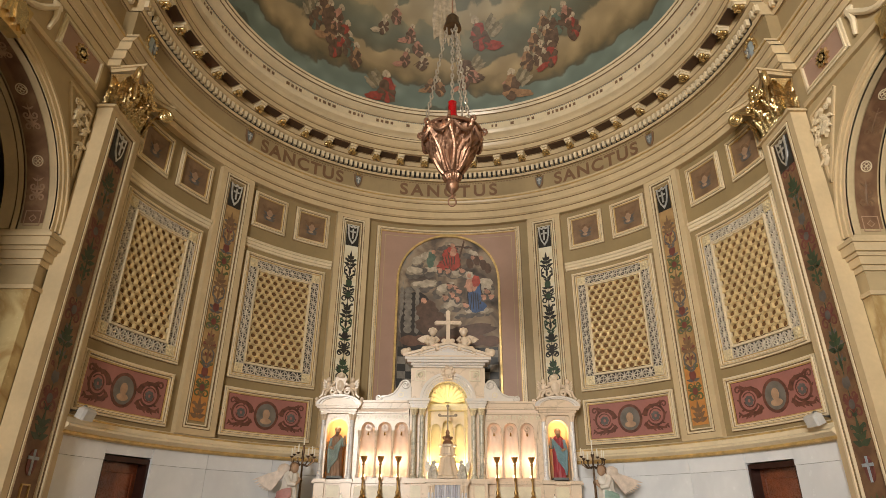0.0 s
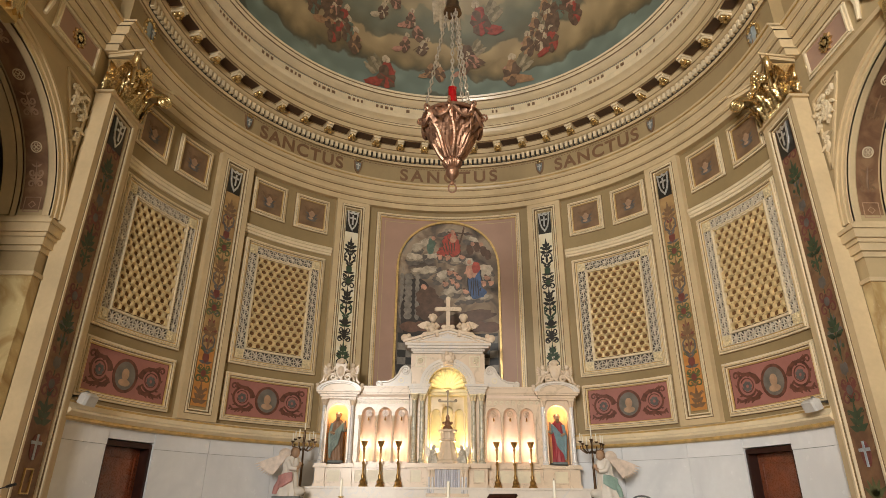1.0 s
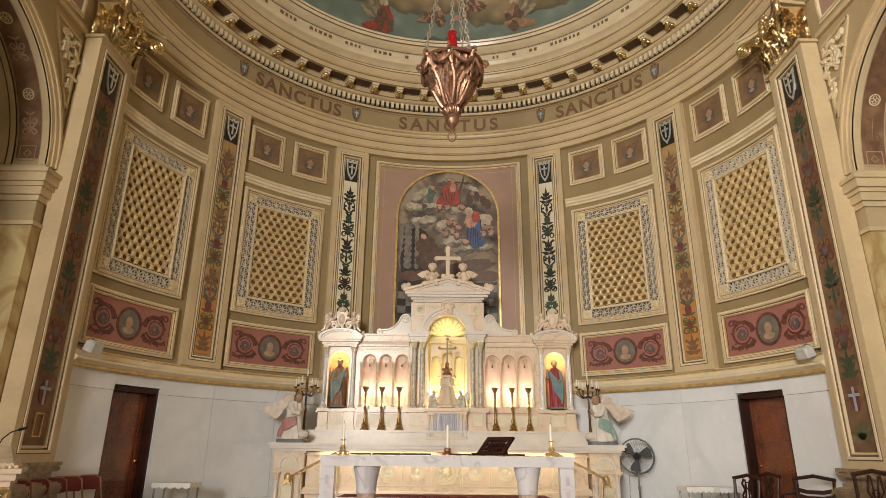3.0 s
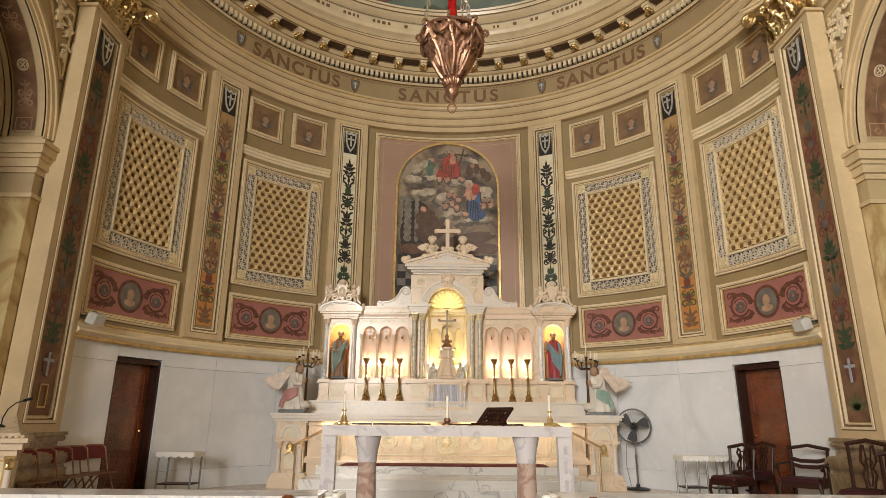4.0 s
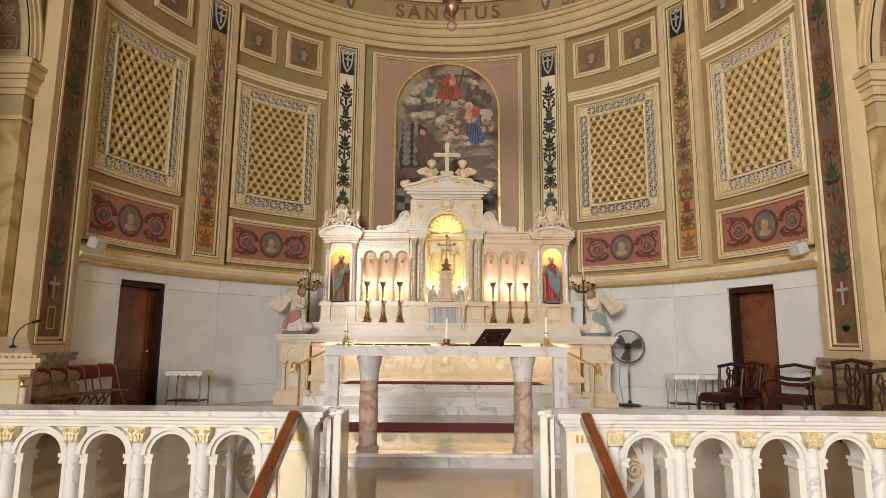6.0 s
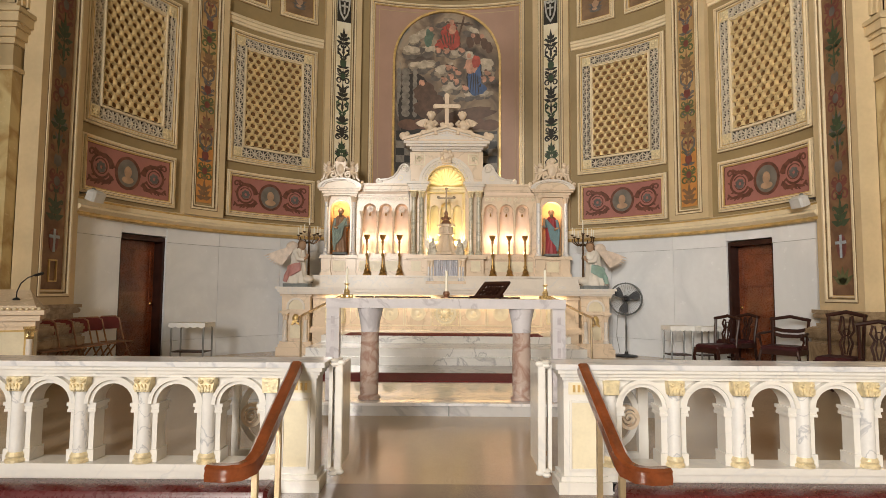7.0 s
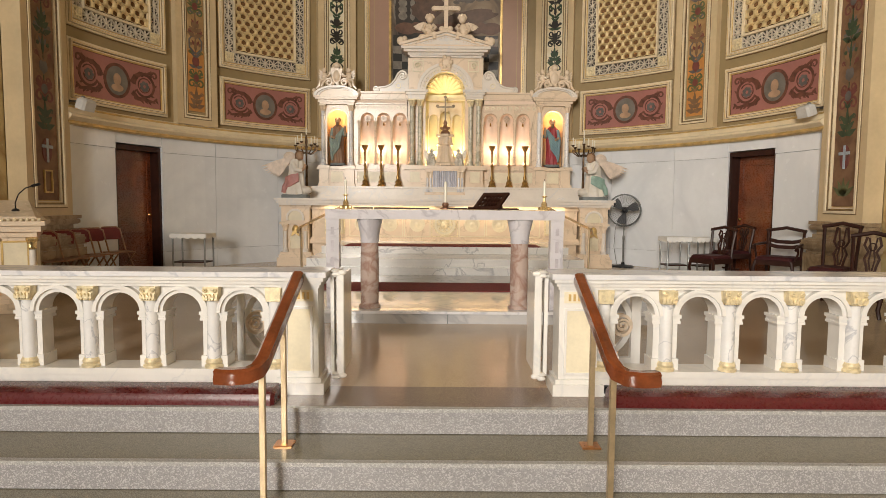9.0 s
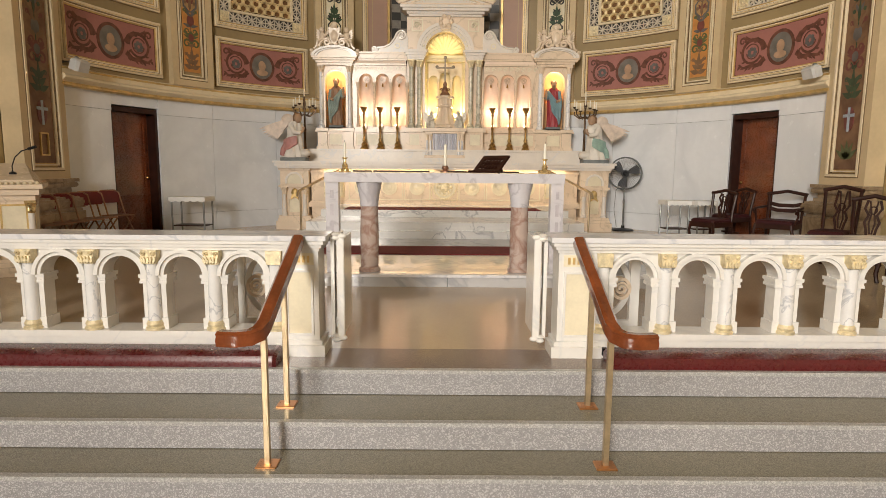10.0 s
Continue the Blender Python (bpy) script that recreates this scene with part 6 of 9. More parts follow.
def arch_wall(bm, x0, x1, z0, z1, y0, y1, openings, n=14):
    """A slab with round-headed openings (centre, half width, sill, spring)."""
    ops = sorted(openings)
    cuts = [x0]
    for c, w, sill, sp in ops:
        cuts += [c - w, c + w]
    cuts.append(x1)
    for i in range(0, len(cuts), 2):
        if cuts[i + 1] - cuts[i] > 1e-4:
            box(bm, cuts[i], cuts[i + 1], y0, y1, z0, z1)
    for c, w, sill, sp in ops:
        if sill > z0:
            box(bm, c - w, c + w, y0, y1, z0, sill)
        arc = [(c + w * math.cos(a), sp + w * math.sin(a)) for a in np.linspace(0, math.pi, n)]
        for (xa, za), (xb, zb) in zip(arc, arc[1:]):
            V = [[bm.verts.new((x, y, z)) for x, z in ((xa, za), (xb, zb), (xb, z1), (xa, z1))] for y in (y0, y1)]
            bm.faces.new(V[0])
            bm.faces.new(V[1][::-1])
            bm.faces.new((V[0][0], V[0][1], V[1][1], V[1][0]))
            bm.faces.new((V[0][2], V[0][3], V[1][3], V[1][2]))
    bmesh.ops.remove_doubles(bm, verts=bm.verts, dist=0.0004)
    return bm


def apse_niche(bm, cx, w, z0, zs, y, depth, n=10):
    """A round niche with a quarter-sphere head behind the plane y."""
    cols = np.linspace(-math.pi / 2, math.pi / 2, n + 1)
    rows = [(z0, 1.0), (zs, 1.0)] + [(zs + w * math.sin(a), math.cos(a)) for a in np.linspace(0.2, math.pi / 2 - 0.05, 6)]
    V = [[bm.verts.new((cx + w * k * math.sin(a), y + depth * k * math.cos(a), z)) for a in cols] for z, k in rows]
    for a, b in zip(V, V[1:]):
        for i in range(n):
            bm.faces.new((a[i], a[i + 1], b[i + 1], b[i]))
    return bm


HA = thing("high_altar", "cream and white marble high altar with lit niches and pediment", "altar")
YF = 12.9
peach = mat("peach_niche_paint", (0.86, 0.70, 0.57), 0.6, var=0.05)
orange = mat("orange_niche_paint", (0.84, 0.53, 0.27), 0.6, var=0.08)
yellow_niche = mat("yellow_niche_paint", (0.84, 0.74, 0.46), 0.5, var=0.08)

# mensa, frontal and end pedestals
bm = bmesh.new()
moulded(bm, -3.26, 3.26, 11.86, 12.75, [(1.20, 1.245, 0.02), (1.245, 1.30, 0.06), (1.30, 1.344, 0.09)])
part("mensa", bm, white_marble, HA, "white marble altar slab")
bm = moulded(bmesh.new(), -2.66, 2.66, 12.05, 12.7, [(0.0, 0.44, 0.0), (0.44, 0.53, 0.06), (0.53, 0.56, 0.03), (0.56, 1.12, 0.0), (1.12, 1.20, 0.04)])
part("frontal", bm, altar_m, HA)
for k in range(9):
    x = (k - 4) * 0.55
    r = 0.155 if k != 4 else 0.235
    if k in (0, 8):
        bm = frame_bars(bmesh.new(), x - 0.2, x + 0.2, 0.63, 1.05, 0.03, 12.01, 12.06)
        ball(bm, (x, 12.04, 0.84), 0.12, 1, 0.35, 1, 10, 6)
    else:
        bm = ring_slab(bmesh.new(), x, 0.84, r, r, 0.03, 12.005, 12.06)
        ring_slab(bm, x, 0.84, r * 0.7, r * 0.7, 0.018, 12.015, 12.06)
        ball(bm, (x, 12.05, 0.84), r * 0.5, 1, 0.3, 1, 12, 7)
        for q in range(8):
            ball(bm, (x + r * 0.52 * math.cos(q * 0.785), 12.045, 0.84 + r * 0.52 * math.sin(q * 0.785)), r * 0.17, 1, 0.5, 1, 7, 5)
        frame_bars(bm, x - 0.265, x + 0.265, 0.585, 1.10, 0.018, 12.03, 12.06)
    rd = part("roundel", bm, pale_gilt if k in (0, 4, 8) else altar_yellow, HA, "carved gilt roundel")
    part("roundel_ground", slab(bmesh.new(), oval(x, 0.84, r * 0.98, r * 0.98, 20) if k not in (0, 8) else [(x - 0.18, 0.65), (x + 0.18, 0.65), (x + 0.18, 1.03), (x - 0.18, 1.03)], 12.035, 12.06), altar_yellow, rd, "warm yellow ground")
for s in (-1, 1):
    bm = bmesh.new()
    cx = s * 2.965
    moulded(bm, cx - 0.29, cx + 0.29, 11.9, 12.7, [(0.0, 0.16, 0.07), (0.16, 0.22, 0.04), (0.22, 0.27, 0.02)])
    box(bm, cx - 0.26, cx + 0.26, 11.94, 12.7, 0.27, 0.83)
    moulded(bm, cx - 0.28, cx + 0.28, 11.92, 12.7, [(0.83, 0.87, 0.03), (0.87, 1.16, 0.0), (1.16, 1.20, 0.03)])
    part("pedestal", bm, altar_m, HA, "cream marble end pedestal")
    bm = arch_ring(bmesh.new(), 0.18, 0.04, 0.90, 0.95, 11.885, 11.93)
    bmesh.ops.translate(bm, verts=bm.verts, vec=(cx, 0, 0))
    part("pedestal_arch", bm, white_marble, HA)
    bm = arch_fill(bmesh.new(), 0.14, 0.90, 0.95, 11.912)
    bmesh.ops.translate(bm, verts=bm.verts, vec=(cx, 0, 0))
    part("pedestal_niche", bm, altar_yellow, HA)
    for q in (-1, 1):
        column(HA, cx + q * 0.2, 11.90, 0.27, 0.83, 0.04, white_marble, altar_m)
    sunk_panel(HA, cx - 0.11, cx + 0.11, 0.34, 0.60, 11.94, altar_yellow)
    bm = bmesh.new()
    ball(bm, (cx, 11.92, 0.72), 0.07, 1, 0.6, 1.3)
    for q in (-1, 1):
        leaf(bm, cx, 0.7, 0.14, 0.06, -math.pi / 2 + q * 0.6, 11.88, 11.94)
    part("bracket_carving", bm, goldpaint, HA, "gilded carving", True)

# gradines (shelves) and their pedestals
bm = bmesh.new()
box(bm, -2.95, 2.95, 12.45, 13.3, 1.344, 1.43)
moulded(bm, -2.82, 2.82, 12.5, 13.3, [(1.43, 1.56, 0.0), (1.56, 1.60, 0.03)])
part("gradine", bm, white_marble, HA, "white marble altar shelf")
bm = box(bmesh.new(), -2.66, 2.66, 12.82, 13.4, 1.60, 1.98)
moulded(bm, -2.66, 2.66, 12.82, 13.3, [(1.60, 1.65, 0.03), (1.96, 2.0, 0.05), (2.0, 2.03, 0.03)])
for x in (-2.56, -2.02, 2.02, 2.56):
    moulded(bm, x - 0.10, x + 0.10, 12.77, 12.9, [(1.60, 1.66, 0.025), (1.66, 1.97, 0.0), (1.97, 2.04, 0.025)])
part("retable_base", bm, altar_m, HA)
for x0, x1 in ((-2.42, -2.16), (2.16, 2.42), (-1.86, -0.95), (0.95, 1.86)):
    sunk_panel(HA, x0, x1, 1.70, 1.92, 12.82, altar_yellow)
bm = bmesh.new()
moulded(bm, -0.80, 0.80, 12.66, 13.0, [(1.60, 1.66, 0.03), (1.66, 1.96, 0.0), (1.96, 2.05, 0.05)])
part("tabernacle_base", bm, altar_m, HA)
for s in (-1, 1):
    sunk_panel(HA, s * 0.63 - 0.1, s * 0.63 + 0.1, 1.70, 1.92, 12.66, altar_yellow)

# towers with niches
for s in (-1, 1):
    cx = s * 2.29
    bm = arch_wall(bmesh.new(), cx - 0.34, cx + 0.34, 2.03, 3.34, 12.9, 13.02, [(cx, 0.215, 2.06, 3.02)])
    box(bm, cx - 0.34, cx + 0.34, 13.3, 13.34, 2.03, 3.34)
    for q in (-1, 1):
        box(bm, cx + q * 0.33 - 0.012, cx + q * 0.33 + 0.012, 13.02, 13.3, 2.03, 3.34)
    part("tower", bm, altar_m, HA, "marble niche tower")
    part("tower_niche", apse_niche(bmesh.new(), cx, 0.225, 2.04, 3.02, 13.0, 0.22), orange, HA, "orange-painted lit niche", True)
    part("niche_floor", box(bmesh.new(), cx - 0.22, cx + 0.22, 12.9, 13.25, 2.035, 2.06), altar_m, HA)
    bm = arch_ring(bmesh.new(), 0.26, 0.045, 2.06, 3.02, 12.87, 12.91)
    bmesh.ops.translate(bm, verts=bm.verts, vec=(cx, 0, 0))
    part("niche_arch", bm, altar_m, HA)
    for q in (-1, 1):
        column(HA, cx + q * 0.295, 12.86, 2.04, 3.33, 0.045, shaft_marble, altar_m)
    bm = moulded(bmesh.new(), cx - 0.36, cx + 0.36, 12.82, 13.35, [(3.33, 3.37, 0.0), (3.37, 3.42, 0.03), (3.42, 3.46, 0.08), (3.46, 3.49, 0.11)])
    arc = [(cx + 0.45 * math.cos(a), 3.49 + 0.19 * math.sin(a)) for a in np.linspace(0.0, math.pi, 15)]
    slab(bm, arc, 12.80, 13.3)
    part("tower_cornice", bm, altar_m, HA, "cream cornice with a curved pediment")
    bm = bmesh.new()
    for r0, r1, y in ((0.47, 0.41, 12.73), (0.41, 0.36, 12.765)):
        o = [(cx + r0 * math.cos(a), 3.495 + r0 * 0.45 * math.sin(a)) for a in np.linspace(0, math.pi, 15)]
        n_ = [(cx + r1 * math.cos(a), 3.495 + r1 * 0.42 * math.sin(a)) for a in np.linspace(0, math.pi, 15)]
        slab(bm, o + n_[::-1], y, 12.80)
    part("pediment_moulding", bm, white_marble, HA, "curved white moulding")
    # crest: a cartouche between two small reclining figures
    bm = bmesh.new()
    shield(bm, cx, 3.90, 0.24, 0.36, 12.80, 12.95)
    ball(bm, (cx, 12.82, 3.90), 0.10, 0.9, 0.5, 1.3)
    ball(bm, (cx, 12.82, 4.12), 0.065, 1.1, 0.7, 1.1, 8, 6)
    for k in range(9):
        a = k * 0.7
        ball(bm, (cx + 0.14 * math.cos(a), 12.83, 3.92 + 0.18 * math.sin(a)), 0.042, 1, 0.8, 1, 7, 5)
    for q in (-1, 1):
        tube(bm, [(cx + q * px, 12.83, pz) for px, pz in curl(0.16, 3.78, 0.08, 0.5, 1.4)], 0.026, 6)
        ball(bm, (cx + q * 0.25, 12.84, 3.90), 0.075, 0.85, 0.8, 1.2, 9, 7)
        ball(bm, (cx + q * 0.255, 12.81, 4.02), 0.052, 1, 1, 1.1, 9, 7)
        tube(bm, [(cx + q * 0.25, 12.82, 3.93), (cx + q * 0.18, 12.79, 3.90), (cx + q * 0.12, 12.79, 3.95)], 0.026, 6)
        tube(bm, [(cx + q * 0.26, 12.82, 3.84), (cx + q * 0.34, 12.79, 3.80), (cx + q * 0.36, 12.79, 3.70), (cx + q * 0.42, 12.79, 3.64)], 0.034, 6, taper=0.7)
        tube(bm, [(cx + q * 0.22, 12.82, 3.83), (cx + q * 0.28, 12.78, 3.76), (cx + q * 0.31, 12.78, 3.68)], 0.034, 6, taper=0.7)
        for k in range(4):
            leaf(bm, cx + q * 0.29, 3.93 - 0.02 * k, 0.15 - 0.02 * k, 0.05, math.pi / 2 - q * (0.6 + 0.3 * k), 12.86, 12.88)
        ball(bm, (cx + q * 0.46, 12.82, 3.55), 0.05, 1, 0.8, 1.2, 8, 6)
        ball(bm, (cx + q * 0.475, 12.82, 3.62), 0.035, 1.2, 0.8, 1, 8, 6)
    part("tower_crest", bm, altar_m, HA, "carved cream crest", True)
    bulb("niche_bulb", (cx, 12.95, 3.14), 4.0, (1.0, 0.66, 0.34))

# arcades between towers and centre
for s in (-1, 1):
    a, b = sorted((s * 1.95, s * 0.82))
    cs = [s * 1.655, s * 1.31, s * 0.965]
    bm = arch_wall(bmesh.new(), a, b, 2.03, 3.34, 12.93, 13.0, [(c, 0.155, 2.10, 3.02) for c in cs])
    box(bm, a, b, 13.22, 13.26, 2.03, 3.42)
    part("arcade", bm, altar_m, HA, "three-arched marble arcade")
    for c in cs:
        part("arcade_niche", apse_niche(bmesh.new(), c, 0.165, 2.05, 3.02, 12.98, 0.16), peach, HA, "peach-lit arcade niche", True)
        bm = ring_slab(bmesh.new(), c, 3.06, 0.065, 0.065, 0.016, 12.955, 12.975, 16)
        for q in range(4):
            ring_slab(bm, c + 0.028 * math.cos(q * 1.57), 3.06 + 0.028 * math.sin(q * 1.57), 0.03, 0.03, 0.01, 12.955, 12.975, 8)
        part("tracery", bm, altar_m, HA, "pierced quatrefoil")
        bm = lathe(bmesh.new(), [(0.004, 0.0), (0.02, 0.01), (0.016, 0.05), (0.006, 0.08)], 8, (c, 12.95, 2.90))
        part("pendant", bm, brass, HA, "small brass pendant", True)
        bm = ball(bmesh.new(), (c + s * 0.06, 13.06, 2.12), 0.028, 1, 1, 1.3)
        part("lamp_bulb", bm, glow("warm_bulb", (1.0, 0.72, 0.42), 8.0), HA, "small glowing lamp")
        bulb("arcade_bulb", (c + s * 0.06, 13.03, 2.42), 2.0, (1.0, 0.70, 0.50))
    for c in [cs[0] + s * 0.172, (cs[0] + cs[1]) / 2, (cs[1] + cs[2]) / 2, cs[2] - s * 0.172]:
        bm = lathe(bmesh.new(), [(0.04, 0), (0.04, 0.04), (0.026, 0.06), (0.024, 0.80), (0.03, 0.82), (0.045, 0.90), (0.045, 0.92)], 10, (c, 12.91, 2.08))
        part("colonnette", bm, altar_m, HA, "", True)
    for c in cs:
        bm = arch_ring(bmesh.new(), 0.168, 0.026, 3.0, 3.03, 12.905, 12.935)
        bmesh.ops.translate(bm, verts=bm.verts, vec=(c, 0, 0))
        part("arch_moulding", bm, altar_m, HA)
    bm = bmesh.new()
    for k in range(9):
        x = a + (b - a) * (k + 0.5) / 9
        ribbon(bm, curl(x, 3.27, 0.045, 0, 1.2, 10), 0.02, 12.91, 12.935)
    part("spandrel_carving", bm, altar_yellow, HA, "low gilt carving")
    bm = moulded(bmesh.new(), a, b, 12.9, 13.3, [(3.34, 3.37, 0.01), (3.37, 3.44, 0.0), (3.44, 3.47, 0.03), (3.47, 3.56, 0.05), (3.56, 3.60, 0.08)])
    part("arcade_cornice", bm, altar_m, HA)
    part("arcade_frieze", box(bmesh.new(), a + 0.02, b - 0.02, 12.893, 12.91, 3.38, 3.43), peach, HA, "peach band")
    # scroll buttress
    P = [(s * 0.78, 3.61), (s * 1.52, 3.61), (s * 1.52, 3.67), (s * 1.44, 3.70), (s * 1.30, 3.70), (s * 1.16, 3.76), (s * 1.06, 3.88), (s * 1.02, 4.0), (s * 0.95, 4.06), (s * 0.86, 4.05), (s * 0.80, 3.98), (s * 0.78, 3.9)]
    bm = slab(bmesh.new(), P if s > 0 else P[::-1], 12.92, 13.1)
    for (c, z, r, st) in ((0.91, 3.95, 0.105, 0.0), (1.47, 3.67, 0.065, math.pi)):
        tube(bm, [(s * px, 12.91, pz) for px, pz in curl(c, z, r, st, 1.6)], 0.022, 6)
    tube(bm, [(s * px, 12.91, pz) for px, pz in ((1.42, 3.70), (1.28, 3.71), (1.15, 3.77), (1.06, 3.88), (1.01, 3.99))], 0.022, 6)
    part("scroll_buttress", bm, white_marble, HA, "white marble scroll")
    bm = ring_slab(bmesh.new(), s * 1.0, 3.74, 0.06, 0.06, 0.02, 12.905, 12.925)
    part("scroll_rosette", bm, altar_yellow, HA)

# centre: columns, niche with shell, pediment, cross
bm = arch_wall(bmesh.new(), -0.42 - 0.38, 0.42 + 0.38, 2.05, 4.33, 12.96, 13.05, [(0.0, 0.42, 2.06, 3.62)], 26)
part("centre_wall", bm, altar_m, HA)
bm = apse_niche(bmesh.new(), 0, 0.43, 2.05, 3.62, 13.03, 0.42, 18)
part("centre_niche", bm, yellow_niche, HA, "golden lit niche", True)
for k in range(11):
    a = math.pi * (k + 0.5) / 11
    bm = tube(bmesh.new(), [(0.10 * math.cos(a), 13.36, 3.66 + 0.02 * math.sin(a)), (0.25 * math.cos(a), 13.28, 3.65 + 0.25 * math.sin(a)), (0.385 * math.cos(a), 13.10, 3.63 + 0.385 * math.sin(a))], 0.05, 8)
    part("shell_rib", bm, yellow_niche, HA, "golden shell rib", True)
bm = bmesh.new()
moulded(bm, -0.42, 0.42, 13.10, 13.3, [(3.46, 3.52, 0.0), (3.52, 3.58, 0.03)])
part("niche_cornice", bm, yellow_niche, HA)
bm = arch_wall(bmesh.new(), -0.38, 0.38, 2.06, 3.46, 13.26, 13.3, [(-0.25, 0.095, 2.4, 3.1), (0.0, 0.115, 2.4, 3.15), (0.25, 0.095, 2.4, 3.1)])
part("niche_arcade", bm, ivory, HA, "small arcade inside the niche")
for x in (-0.365, -0.14, 0.14, 0.365):
    part("niche_column", lathe(bmesh.new(), [(0.035, 0), (0.022, 0.05), (0.02, 0.9), (0.036, 1.0)], 10, (x, 13.22, 2.1)), ivory, HA, "", True)
bm = arch_ring(bmesh.new(), 0.60, 0.06, 3.62, 3.62, 12.88, 12.97)
arch_ring(bm, 0.54, 0.05, 3.62, 3.62, 12.91, 12.97)
arch_ring(bm, 0.49, 0.07, 3.62, 3.62, 12.93, 12.97)
part("arch_mouldings", bm, white_marble, HA, "white arch mouldings")
bm = bmesh.new()
for k in range(17):
    a = math.pi * (k + 0.5) / 17
    ball(bm, (0.465 * math.cos(a), 12.93, 3.62 + 0.465 * math.sin(a)), 0.022, u=6, v=4)
part("bead_row", bm, altar_yellow, HA, "gilt bead row", True)["kind"] = "stuff"
for s in (-1, 1):
    for x in (0.70, 0.535):
        column(HA, s * x, 12.80 if x > 0.6 else 12.86, 2.06, 3.44, 0.05, green_marble, pale_gilt)
    bm = moulded(bmesh.new(), min(s * 0.44, s * 0.78), max(s * 0.44, s * 0.78), 12.76, 13.0, [(3.44, 3.48, 0.0), (3.48, 3.53, 0.015), (3.53, 3.58, 0.04), (3.58, 3.63, 0.07)])
    part("impost_block", bm, white_marble, HA)
    bm = frame_bars(bmesh.new(), min(s * 0.47, s * 0.70), max(s * 0.47, s * 0.70), 4.04, 4.28, 0.02, 12.94, 12.97)
    tube(bm, [(x, 12.95, z) for x, z in curl(s * 0.60, 4.17, 0.07, 0, 1.4)], 0.018, 5)
    part("spandrel_panel", bm, altar_yellow, HA)
bm = slab(bmesh.new(), [(-0.10, 4.06), (0.10, 4.06), (0.14, 4.30), (-0.14, 4.30)], 12.84, 12.97)
for k in range(7):
    ball(bm, (0.11 * math.cos(k * 0.9), 12.85, 4.22 + 0.1 * math.sin(k * 0.9)), 0.05, u=7, v=5)
part("key_cartouche", bm, altar_m, HA, "carved key block", True)
bm = moulded(bmesh.new(), -0.76, 0.76, 12.9, 13.2, [(4.33, 4.37, 0.0), (4.37, 4.42, 0.04), (4.42, 4.47, 0.12), (4.47, 4.52, 0.17)])
for k in range(34):
    x = -0.78 + 1.56 * (k + 0.5) / 34
    box(bm, x - 0.013, x + 0.013, 12.84, 12.9, 4.385, 4.42)
part("main_cornice", bm, white_marble, HA, "white cornice with dentils")
bm = slab(bmesh.new(), [(-0.93, 4.52), (0.93, 4.52), (0.93, 4.56), (0.0, 4.82), (-0.93, 4.56)], 12.75, 13.1)
part("pediment", bm, white_marble, HA, "white triangular pediment")
bm = bmesh.new()
for s in (-1, 1):
    ribbon(bm, [(s * 0.97, 4.55), (0, 4.83)], 0.05, 12.70, 12.76, 1)
    ribbon(bm, [(s * 0.70, 4.56), (0, 4.755)], 0.025, 12.725, 12.76, 1)
    for k in range(10):
        ball(bm, (s * 0.055 * (k + 0.6), 12.745, 4.70 - 0.0155 * k), 0.012, u=6, v=4)
    ball(bm, (s * 0.94, 12.8, 4.64), 0.085, 1.1, 0.8, 1)
    ball(bm, (s * 0.86, 12.8, 4.68), 0.06)
box(bm, -0.9, 0.9, 12.72, 12.76, 4.52, 4.55)
part("pediment_moulding", bm, altar_m, HA, "", True)
bm = cross(bmesh.new(), 0, 5.22, 0.50, 0.72, 0.085, 12.88, 12.95)
for x, z in ((0, 5.58), (-0.25, 5.335), (0.25, 5.335)):
    ball(bm, (x, 12.915, z), 0.058, 1, 0.6, 1, 8, 6)
for q in (-1, 1):
    ball(bm, (q * 0.09, 12.9, 4.92), 0.055, 1.2, 0.7, 1)
ball(bm, (0, 12.9, 4.86), 0.09, 1.2, 0.8, 0.8)
part("cross", bm, altar_m, HA, "cream marble cross")
bulb("niche_bulb", (-0.26, 13.12, 2.35), 7.0, (1.0, 0.82, 0.46))
bulb("niche_bulb", (0.26, 13.12, 2.35), 7.0, (1.0, 0.82, 0.46))
bulb("niche_bulb", (0, 13.02, 3.70), 2.6, (1.0, 0.80, 0.42))

# tabernacle front with its veil
tb = thing("tabernacle", "white marble tabernacle with a pale pleated veil", "tabernacle")
bm = moulded(bmesh.new(), -0.40, 0.40, 12.50, 12.66, [(1.432, 1.49, 0.02), (1.93, 1.97, 0.01), (1.97, 2.03, 0.04)])
box(bm, -0.40, -0.25, 12.52, 12.66, 1.49, 1.93)
box(bm, 0.25, 0.40, 12.52, 12.66, 1.49, 1.93)
part("body", bm, altar_m, tb)
for s in (-1, 1):
    for x in (0.29, 0.36):
        column(tb, s * x, 12.50, 1.49, 1.93, 0.022, grey_marble, altar_m)
bm = bmesh.new()
V = []
for k in range(49):
    x = -0.25 + 0.5 * k / 48
    y = 12.53 + 0.018 * math.sin(k * 1.45) - (0.0 if 8 < k < 40 else 0.0)
    V.append([bm.verts.new((x, y, 1.46)), bm.verts.new((x, y + 0.004 * math.sin(k), 1.7)), bm.verts.new((x, 12.53 + 0.008 * math.sin(k * 1.45), 1.945))])
for a, b in zip(V, V[1:]):
    for q in range(2):
        bm.faces.new((a[q], b[q], b[q + 1], a[q + 1]))
part("veil", bm, mat("grey_white_satin", (0.60, 0.60, 0.66), 0.4, var=0.08), tb, "pale grey-white pleated veil", True)
part("hem", box(bmesh.new(), -0.25, 0.25, 12.505, 12.515, 1.455, 1.475), goldpaint, tb, "gold hem")

